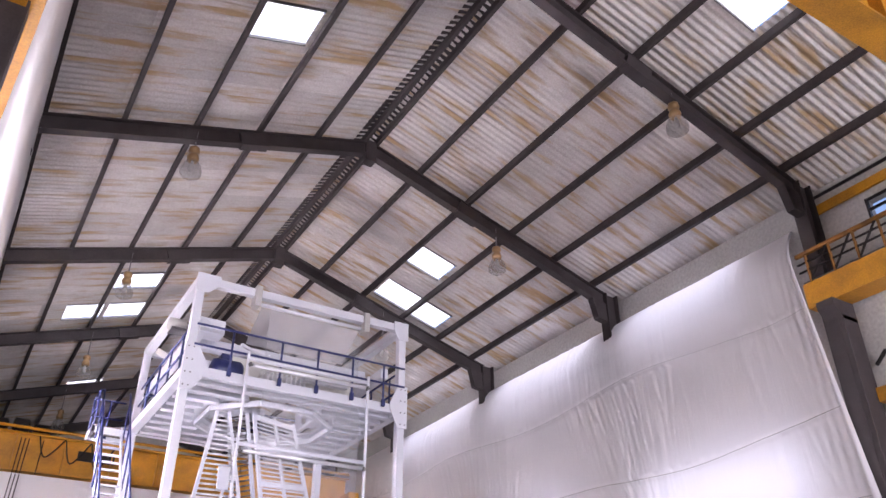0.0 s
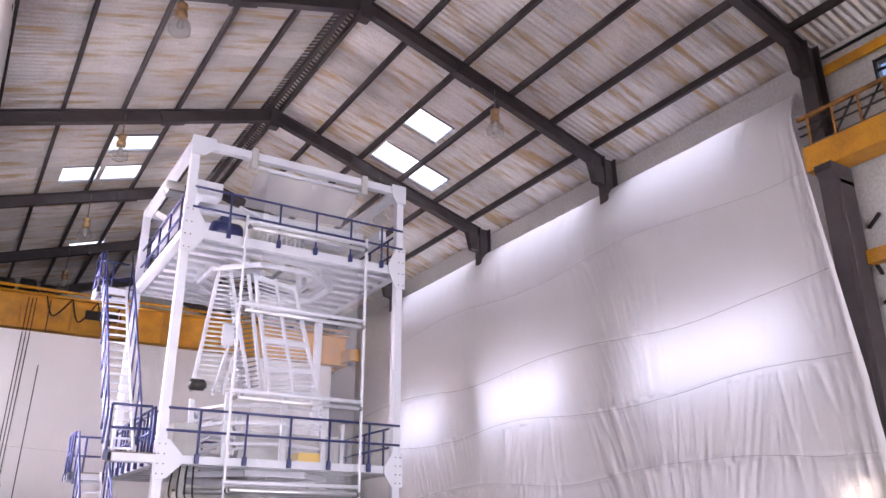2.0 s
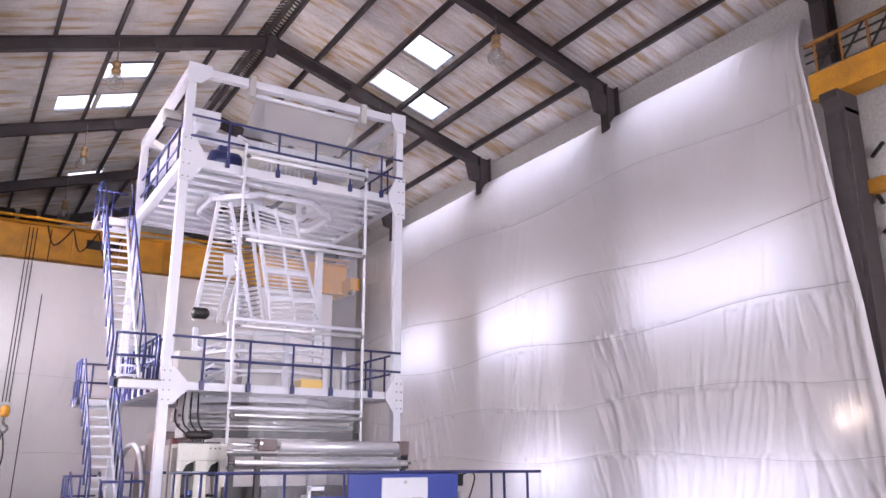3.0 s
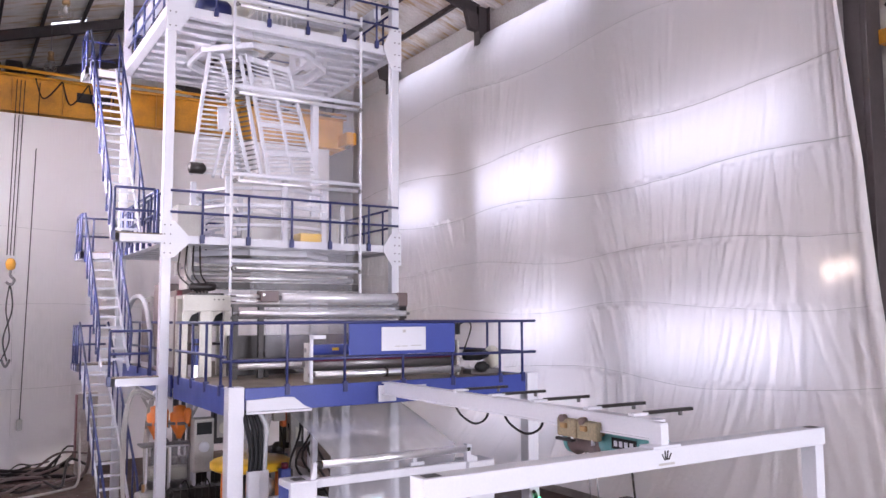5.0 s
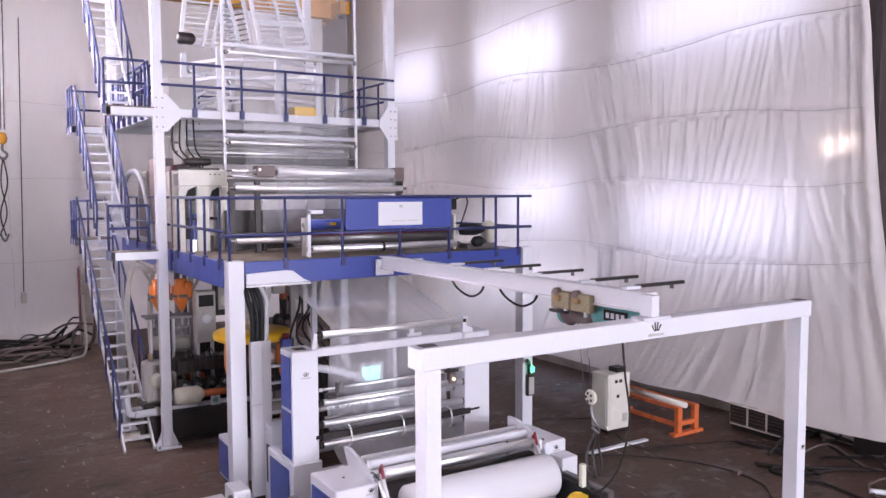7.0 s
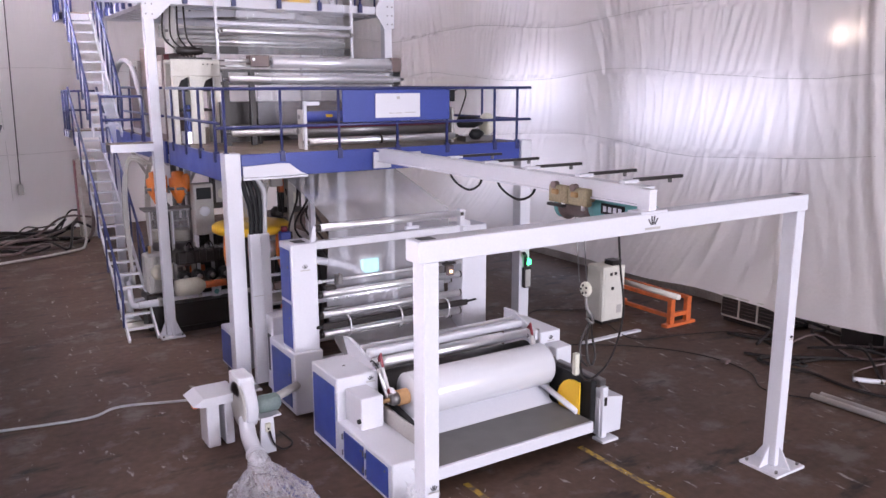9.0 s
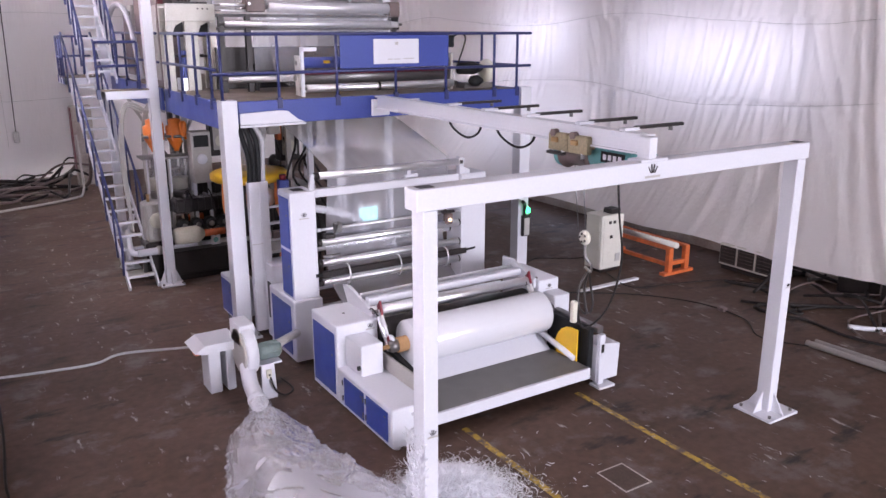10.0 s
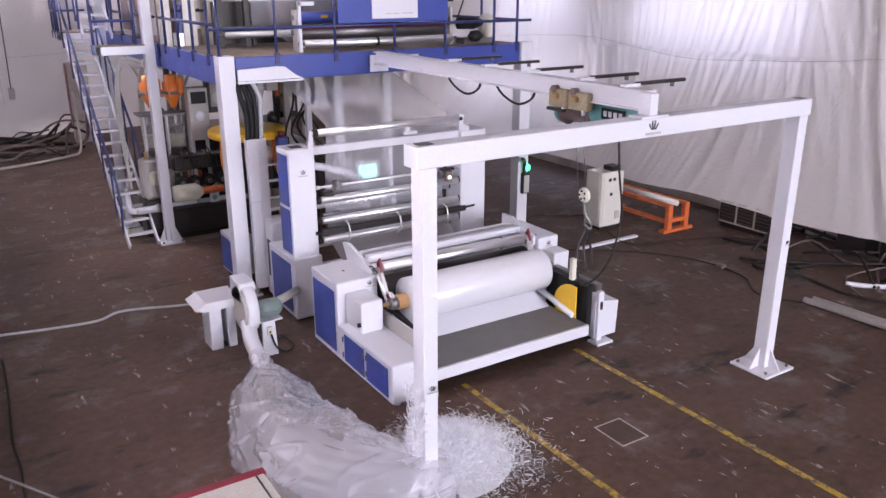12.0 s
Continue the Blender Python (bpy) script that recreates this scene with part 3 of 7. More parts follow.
build_runways()
overhead_crane(26.8, -0.6, 12.3, 10.3, 11.45, "yellow overhead travelling crane across the far end of the hall", True)
overhead_crane(3.15, -0.6, 12.3, 11.2, 12.3, "yellow overhead travelling crane above the aisle", False)
hook_block()


# ---- the extrusion tower ----
YT, YB = 12.62, 16.4  # front and back of the tower
POSTS = [(2.73, YT), (6.78, YT), (2.73, YB), (6.78, YB)]


def base_plate(name, x, y, w, parent, s=0.18):
    """A foot plate with four ribs round a post whose corner is (x, y) and side w."""
    p = part(name, box(B(), x - s * 0.55, x + w + s * 0.55, y - s * 0.55, y + w + s * 0.55, 0, 0.03, 0.004), WHITE, parent)
    cx, cy = x + w / 2, y + w / 2
    for dx, dy in ((1, 0), (-1, 0), (0, 1), (0, -1)):
        bm = B()
        a, b = w / 2, w / 2 + s * 0.5
        if dx:
            prism(bm, [(cx + dx * a, 0.03), (cx + dx * b, 0.03), (cx + dx * a, 0.25)], "y", cy - 0.008, cy + 0.008)
        else:
            prism(bm, [(cy + dy * a, 0.03), (cy + dy * b, 0.03), (cy + dy * a, 0.25)], "x", cx - 0.008, cx + 0.008)
        part("rib", bm, WHITE, p)
    for dx in (-1, 1):
        for dy in (-1, 1):
            part("bolt", rod(B(), (cx + dx * (w / 2 + s * 0.35), cy + dy * (w / 2 + s * 0.35), 0.03), (cx + dx * (w / 2 + s * 0.35), cy + dy * (w / 2 + s * 0.35), 0.055), 0.018, 6), IRON, p)


def gusset(parent, side, x, z0, z1, out):
    """A bolted joint plate on the tower's front: side 1 spreads right, -1 left."""
    mid = (z0 + z1) / 2
    pts = [(x, z0), (x + side * 0.2, z0), (x + side * out, mid - 0.06), (x + side * out, mid + 0.06), (x + side * 0.2, z1), (x, z1)]
    g = part("gusset_plate", prism(B(), pts, "y", YT - 0.025, YT - 0.003), WHITE, parent)
    for dx in (0.05, 0.14):
        for k in range(4):
            zz = z0 + 0.07 + k * (z1 - z0 - 0.14) / 3
            part("bolt", rod(B(), (x + side * dx, YT - 0.04, zz), (x + side * dx, YT - 0.025, zz), 0.013, 6), IRON, g)


def deck_ring(bm, x0, x1, y0, y1, z0, z1, cx, cy, r):
    """A deck plate with an eight-sided hole."""
    n = 8
    hole = [(cx + r * math.cos(math.pi / 8 + k * math.pi / 4), cy + r * math.sin(math.pi / 8 + k * math.pi / 4)) for k in range(n)]
    outer = [(x1, cy + r * 0.41), (cx + r * 0.41, y1), (cx - r * 0.41, y1), (x0, cy + r * 0.41), (x0, cy - r * 0.41), (cx - r * 0.41, y0), (cx + r * 0.41, y0), (x1, cy - r * 0.41)]
    corner = {0: (x1, y1), 2: (x0, y1), 4: (x0, y0), 6: (x1, y0)}
    for k in range(n):
        j = (k + 1) % n
        ring = [hole[k], outer[k]] + ([corner[k]] if k in corner else []) + [outer[j], hole[j]]
        prism(bm, ring, "z", z0, z1)
    return bm


def build_tower():
    t = thing("film_tower", (4.84, 14.5, 0), "tall white bolted steel tower of a blown-film line with three decks", "machine tower")
    for x, y in POSTS:
        part("post", box(B(), x + 0.012, x + 0.158, y + 0.012, y + 0.158, 0.03, 10.75, 0.006), WHITE, t)
        base_plate("base_plate", x, y, 0.17, t)
    for z0, z1 in ((10.58, 10.73), (8.88, 9.05), (5.19, 5.32)):
        for y in (YT, YB):
            part("beam", box(B(), 2.9, 6.78, y + 0.02, y + 0.15, z0, z1, 0.005), WHITE, t)
        for x in (2.74, 6.79):
            part("beam", box(B(), x, x + 0.15, YT + 0.17, YB, z0, z1, 0.005), WHITE, t)
    for z0, z1, out in ((4.96, 5.54, 0.42), (8.6, 9.42, 0.42)):
        gusset(t, 1, 2.72, z0, z1, out), gusset(t, -1, 6.97, z0, z1, 0.36)
    part("gusset_plate", prism(B(), [(2.72, 10.76), (3.13, 10.76), (3.13, 10.57), (2.95, 10.4), (2.72, 10.4)], "y", YT - 0.022, YT - 0.002), WHITE, t)
    part("gusset_plate", prism(B(), [(6.97, 10.76), (6.66, 10.76), (6.66, 10.57), (6.76, 10.38), (6.97, 10.38)], "y", YT - 0.022, YT - 0.002), WHITE, t)
    # decks: plates with a round well for the bubble, cross joists under them
    part("deck_plate", deck_ring(B(), 2.9, 6.78, 12.8, 16.4, 9.0, 9.03, 4.85, 14.5, 1.25), WHITE, t)
    part("deck_plate", deck_ring(B(), 2.9, 6.78, 12.8, 16.4, 5.28, 5.31, 4.85, 14.5, 1.3), GREY, t)
    for z0, z1, step in ((8.86, 8.998, 0.4), (5.2, 5.278, 0.45)):
        y = 12.95
        while y < 16.3:
            d = abs(y - 14.5)
            half = math.sqrt(max(0, 1.35 ** 2 - d * d)) if d < 1.35 else 0
            for a, b in (((2.9, 4.85 - half), (4.85 + half, 6.78)) if half else ((2.9, 6.78),)):
                part("joist", box(B(), a, b, y, y + 0.02, z0, z1), WHITE, t)
                part("joist_flange", box(B(), a, b, y - 0.07, y + 0.09, z0 - 0.012, z0), WHITE, t)
            y += step
    # octagonal rim and its hangers round the well
    for z0, z1, r in ((8.8, 8.9, 1.28), (5.1, 5.2, 1.35)):
        pts = [(4.85 + r * math.cos(math.pi / 8 + k * math.pi / 4), 14.5 + r * math.sin(math.pi / 8 + k * math.pi / 4)) for k in range(9)]
        for p, q in zip(pts, pts[1:]):
            part("well_rim", bar(B(), (*p, (z0 + z1) / 2), (*q, (z0 + z1) / 2), 0.06, z1 - z0), WHITE, t)
    for x0, y0, x1, y1 in ((2.9, 15.9, 4.0, 14.0), (6.78, 15.9, 5.7, 14.6)):
        part("brace", bar(B(), (x0, y0, 10.5), (x1, y1, 9.1), 0.08, 0.12), GREY, t)
    # horizontals at the level of the top rollers
    part("cross_beam", box(B(), 2.9, 6.5, 13.5, 13.7, 9.75, 9.95, 0.01), WHITE, t)
    part("side_beam", box(B(), 2.95, 3.1, 12.8, 16.4, 9.75, 9.98, 0.01), WHITE, t)
    part("side_beam", box(B(), 6.5, 6.65, 12.8, 16.4, 9.6, 9.8, 0.01), WHITE, t)


def guard_rail(path, deck, top, mid, posts, label, foot=0.06):
    """A railing along path (points in plan): two rails, posts at the given places."""
    g = thing("guard_rail", (*path[0], deck), label, "guard rail", "guard rails of the platforms")
    for a, b in zip(path, path[1:]):
        for z, nm in ((top, "top_rail"), (mid, "mid_rail")):
            r = part(nm, rod(B(), (*a, z), (*b, z), 0.021, 10), RAIL, g)
    for x, y in posts:
        p = part("rail_post", rod(B(), (x, y, deck - foot), (x, y, top), 0.02, 8), RAIL, g)
        part("foot", box(B(), x - 0.035, x + 0.035, y - 0.035, y + 0.02, deck - 0.11, deck + 0.03, 0.006), RAIL, p)
    return g


def build_decks():
    d = thing("front_platform", (5.3, 9.84, 0), "raised platform with a blue fascia, brown steel deck and white legs", "platform")
    part("deck_plate", box(B(), 3.0, 7.66, 9.86, 16.9, 3.08, 3.12), DECK, d, "brown steel deck plate")
    part("fascia", box(B(), 3.18, 7.63, 9.8, 9.85, 2.83, 3.13, 0.008), BLUE, d, "blue painted fascia beam")
    part("fascia", box(B(), 2.96, 3.0, 9.96, 12.6, 2.79, 3.13, 0.006), BLUE, d, "blue painted fascia beam")
    part("fascia", box(B(), 2.96, 3.0, 12.8, 16.9, 2.79, 3.13, 0.006), BLUE, d, "blue painted fascia beam")
    part("fascia", box(B(), 7.66, 7.7, 9.96, 16.9, 2.83, 3.13, 0.006), BLUE, d, "blue painted fascia beam")
    for y in (10.8, 11.9, 13.4, 14.6, 15.8):
        part("joist", box(B(), 3.0, 7.66, y, y + 0.12, 2.88, 3.078), DARK, d)
    for x, y in ((2.96, 9.75), (7.63, 9.75), (7.55, 16.4)):
        part("leg", box(B(), x, x + 0.2, y, y + 0.2, 0.03, 3.15, 0.006), WHITE, d)
        base_plate("base_plate", x, y, 0.2, d)
    part("white_bracket", prism(B(), [(3.19, 2.84), (4.05, 2.84), (3.96, 2.88), (3.82, 2.99), (3.7, 3.0), (3.19, 2.98)], "y", 9.76, 9.796), WHITE, d, "white knee bracket")
    part("cap_strip", box(B(), 3.18, 4.05, 9.72, 9.796, 2.81, 2.835), WHITE, d)
    rl = "navy blue tubular guard rail along a platform edge"
    g = guard_rail([(2.89, 9.82), (7.84, 9.82)], 3.13, 3.95, 3.47, [(x, 9.82) for x in (3.0, 3.74, 4.56, 5.46, 6.29, 7.15, 7.58)], rl)
    part("blue_panel", box(B(), 4.6, 6.31, 9.775, 9.797, 3.5, 3.93, 0.006), BLUE, g, "blue sheet-metal name panel")
    s = part("sign", box(B(), 5.09, 5.8, 9.755, 9.772, 3.55, 3.88, 0.004), WHITE, g, "white sign plate with tiny lettering")
    for x0, x1, z in ((5.42, 5.47, 3.8), (5.55, 5.72, 3.61), (5.3, 5.38, 3.605), (5.4, 5.5, 3.605)):
        part("lettering", box(B(), x0, x1, 9.751, 9.754, z, z + (0.04 if z > 3.7 else 0.012)), GREY, s)
    guard_rail([(2.97, 9.95), (2.97, 12.55)], 3.13, 3.95, 3.52, [(2.97, y) for y in (10.14, 10.83, 11.54, 12.27)], rl)
    guard_rail([(2.97, 12.85), (2.97, 16.2)], 3.13, 3.95, 3.52, [(2.97, y) for y in (13.5, 14.4, 15.3, 16.2)], rl)
    guard_rail([(7.68, 9.9), (7.68, 16.4)], 3.13, 3.95, 3.47, [(7.68, y) for y in (10.9, 12.1, 13.3, 14.5)], rl)
    for z, top, mid in ((5.31, 6.02, 5.68), (9.06, 9.78, 9.41)):
        guard_rail([(2.85, YT - 0.03), (6.9, YT - 0.03)], z, top, mid, [(x, YT - 0.03) for x in ((3.35, 4.1, 4.85, 5.55, 6.3) if z < 6 else (3.5, 4.4, 5.1, 5.8, 6.45))], rl, 0.1)
        guard_rail([(6.9, 12.85), (6.9, 16.3)], z, top, mid, [(6.9, y) for y in (13.2, 14.0, 14.8, 15.6)], rl)
        guard_rail([(2.8, 12.85), (2.8, 16.3)], z, top, mid, [(2.8, y) for y in (13.2, 14.0, 14.8, 15.6)], rl)
        guard_rail([(2.85, 16.6), (6.9, 16.6)], z, top, mid, [(x, 16.6) for x in (3.5, 4.5, 5.5)], rl)


def stair(y0, z0, y1, z1, x0=2.17, x1=2.61, rise=0.75, right_from=0.0):
    """A steep flight from (y0, z0) to (y1, z1) with plate stringers, open treads and a handrail on upright balusters."""
    s = thing("steep_stair", (2.39, y0, z0), "steep white steel stair with open treads and navy handrails", "stair", "stairs between the platforms")
    slope = (z1 - z0) / (y1 - y0)
    for x, side, start in ((x0, -1, 0.06), (x1, 1, right_from + 0.06)):
        part("stringer", bar(B(), (x, y0, z0 + 0.02), (x, y1, z1), 0.028, 0.11), WHITE, s)
        xr = x + side * 0.035
        ya = y0 + (y1 - y0) * start
        za = z0 + (ya - y0) * slope
        h = part("handrail", rod(B(), (xr, ya, za + rise), (xr, y1, z1 + rise), 0.021, 8), RAIL, s, "navy blue handrail")
        part("handrail_bend", hose(B(), [(xr, ya + 0.02, za + rise), (xr, ya - 0.09, za + rise - 0.16), (xr, ya - 0.12, za + rise - 0.34), (xr, ya - 0.02, za + 0.02)], 0.02, 8, 4), RAIL, h)
        n = 6
        for k in range(n):
            y = ya + (y1 - ya) * (k + 0.6) / n
            z = z0 + (y - y0) * slope
            part("baluster", rod(B(), (xr, y, z - 0.06), (xr, y, z + rise), 0.017, 6), RAIL, h)
            part("baluster_clip", box(B(), min(x, xr) - 0.012, max(x, xr) + 0.012, y - 0.03, y + 0.03, z - 0.07, z + 0.03), RAIL, h)
    n = round((z1 - z0) / 0.175)
    # grey puts the treads' shade into colour, the white front strip their lit edge
    for k in range(1, n):
        y, z = y0 + (y1 - y0) * k / n, z0 + (z1 - z0) * k / n
        t = part("tread", box(B(), x0 + 0.016, x1 - 0.016, y - 0.045, y + 0.055, z - 0.012, z + 0.012, 0.003), GREY, s)
        part("lit_nosing", box(B(), x0 + 0.016, x1 - 0.016, y - 0.054, y - 0.0455, z - 0.022, z + 0.014), WHITE, t)


def landing(z, y0, y1, x0=2.04, x1=2.72, rail=True):
    l = thing("landing", ((x0 + x1) / 2, y0, z), "small white steel landing at the head of a stair", "landing", "stair landings")
    part("edge_beam", box(B(), x0, x1, y0, y0 + 0.06, z - 0.12, z), WHITE, l)
    part("edge_beam", box(B(), x0, x1, y1 - 0.06, y1, z - 0.12, z), WHITE, l)
    part("edge_beam", box(B(), x0, x0 + 0.06, y0, y1, z - 0.12, z), WHITE, l)
    part("plate", box(B(), x0, x1, y0, y1, z - 0.003, z + 0.02), DECK, l)


def build_stairs():
    stair(12.66, 0.0, 16.7, 3.13, rise=0.82, right_from=0.16), stair(14.3, 3.15, 16.45, 5.3), stair(13.55, 5.31, 16.55, 8.97)
    rl = "navy blue tubular guard rail round a stair landing"
    for z in (3.13, 5.3):
        landing(z, 12.5, 12.72)
        landing(z, 16.5, 17.3, 2.08, 2.8)
        guard_rail([(2.02, 12.54), (2.6, 12.54)], z, z + 0.7, z + 0.36, [(2.02, 12.54), (2.6, 12.54)], rl)
        guard_rail([(2.7, 17.25), (2.1, 17.25), (2.1, 16.55)], z, z + 0.75, z + 0.38, [(2.1, 17.25), (2.4, 17.25), (2.1, 16.9), (2.1, 16.6)], rl)
    landing(8.95, 16.5, 17.2, 2.05, 2.75)
    guard_rail([(2.7, 17.15), (2.08, 17.15), (2.08, 16.55)], 8.95, 9.7, 9.33, [(2.08, 17.15), (2.4, 17.15), (2.08, 16.6)], rl)
    guard_rail([(2.72, 12.9), (2.72, 15.9)], 5.3, 6.05, 5.68, [(2.72, 12.9 + 0.5 * k) for k in range(7)], rl)


# ---- rollers, film and gear on the tower ----


def roller(parent, x0, x1, y, z, r, mat=None, name="roller", seg=18):
    o = part(name, rod(B(), (x0, y, z), (x1, y, z), r, seg), mat or CHROME, parent)
    part("journal", rod(B(), (x0 - 0.08, y, z), (x1 + 0.08, y, z), r * 0.45, 10), IRON, o)
    return o


def film_strip(name, base, path, x0, x1, label, ripple=0.012, mat=None):
    """Clear film x0..x1 wide that follows path in (y, z)."""
    bm = B()
    nx = 36
    rows = []
    for y, z in path:
        rows.append([bm.verts.new((x0 + (x1 - x0) * i / nx, y + ripple * noise.noise((i * 0.6, z * 0.5, y)), z)) for i in range(nx + 1)])
    for a, b in zip(rows, rows[1:]):
        for i in range(nx):
            bm.faces.new((a[i], a[i + 1], b[i + 1], b[i])).smooth = True
    return single(name, bm, mat or FILM, base, label, "plastic film", "film webs of the line")


def build_haul_off():
    # guide frame with paired rollers on the tower's front
    g = thing("film_guide_frame", (4.92, 12.5, 4.2), "slim white frame with paired bright guide rollers on the tower front", "roller frame")
    for x in (3.77, 6.07):
        part("upright", box(B(), x - 0.021, x + 0.021, 12.445, 12.49, 3.13, 9.42, 0.005), WHITE, g)
    for z in (9.24, 7.76, 6.3, 4.88):
        part("cross_tube", rod(B(), (3.77, 12.46, z + 0.05), (6.07, 12.46, z + 0.05), 0.035, 12), WHITE, g)
        roller(g, 3.85, 6.0, 12.42, z - 0.07, 0.032)
        for x in (3.8, 6.04):
            part("bearing_block", box(B(), x - 0.02, x + 0.02, 12.385, 12.455, z - 0.105, z - 0.035, 0.008), IRON, g)
    t = thing("top_roller_bar", (5, 12.75, 10.5), "white roller bar clamped under the top beam of the tower", "roller")
    for x in (3.85, 6.05):
        part("clamp", box(B(), x - 0.06, x + 0.06, 12.58, 12.82, 10.38, 10.78, 0.01), GREY, t)
    roller(t, 3.95, 5.98, 12.72, 10.47, 0.035, WHITE)
    film_strip("film_web", (5, 12.8, 4), [(12.78, 10.47 - 0.35 * k) for k in range(4)] + [(13.0, 9.2)] + [(12.62, 8.7 - 0.4 * k) for k in range(12)], 4.15, 6.0, "clear plastic film web running down the tower front")
    film_strip("film_web", (5, 13, 9), [(12.8, 10.5), (13.3, 10.2), (13.55, 10.02)], 4.0, 6.0, "clear plastic film web led over the top rollers", 0.02, WEB)
    n = thing("nip_unit", (4.8, 14, 9.1), "white haul-off nip unit with bright rollers on the top deck", "nip rollers")
    part("side_frame", box(B(), 3.9, 4.0, 13.6, 15.2, 9.03, 9.95, 0.01), WHITE, n)
    part("side_frame", box(B(), 5.75, 5.85, 13.6, 15.2, 9.03, 9.8, 0.01), WHITE, n)
    for y, z, r in ((13.75, 9.5, 0.14), (14.1, 9.45, 0.12), (14.8, 9.6, 0.1)):
        roller(n, 4.0, 5.75, y, z, r)
    part("guard_sheet", box(B(), 3.7, 6.25, 13.5, 13.52, 9.05, 9.7), BEIGE, n)
    part("beam_box", box(B(), 2.92, 3.4, 12.85, 13.2, 9.78, 10.05, 0.01), WHITE, n)
    for k in range(9):
        part("guide_fin", box(B(), 4.35 + 0.09 * k, 4.37 + 0.09 * k, 13.1, 13.5, 9.15, 9.4), CHROME, n)
    part("turning_arm", bar(B(), (3.75, 12.9, 9.7), (4.3, 13.3, 9.72), 0.05, 0.05), WHITE, n)
    part("turning_arm", bar(B(), (5.0, 13.0, 9.35), (5.95, 13.2, 9.42), 0.12, 0.1), WHITE, n)
    m = thing("drive_motor", (3.6, 13.4, 9.05), "blue electric drive motor on the top deck", "motor")
    part("body", lathe(B(), (3.35, 13.3, 9.3), [(0.1, 0), (0.2, 0.03), (0.22, 0.1), (0.22, 0.5), (0.18, 0.56), (0.06, 0.58)], 18, "x"), RAIL, m)
    part("foot", box(B(), 3.4, 3.9, 13.15, 13.45, 9.03, 9.12), RAIL, m)
    part("terminal_box", box(B(), 3.5, 3.7, 13.2, 13.4, 9.48, 9.6, 0.01), RAIL, m)
    m2 = thing("tower_motor", (3.0, 13.6, 10), "grey servo drive on the side beam of the tower", "motor")
    part("body", lathe(B(), (2.55, 13.6, 10.12), [(0.05, 0), (0.12, 0.02), (0.12, 0.3), (0.07, 0.34)], 14, "x"), GREY, m2)
    part("bracket", box(B(), 2.6, 3.05, 13.45, 13.75, 9.98, 10.02), IRON, m2)


def slat_board(parent, a, b, c, d, n, mat_slat, r=0.02):
    """A board of round slats: edges a-b and c-d, n slats between them."""
    a, b, c, d = map(Vector, (a, b, c, d))
    for p, q in ((a, b), (c, d)):
        part("side_rail", bar(B(), p, q, 0.06, 0.07), WHITE, parent)
    for k in range(n):
        t = (k + 0.5) / n
        part("slat", rod(B(), a.lerp(b, t), c.lerp(d, t), r, 8), mat_slat, parent)


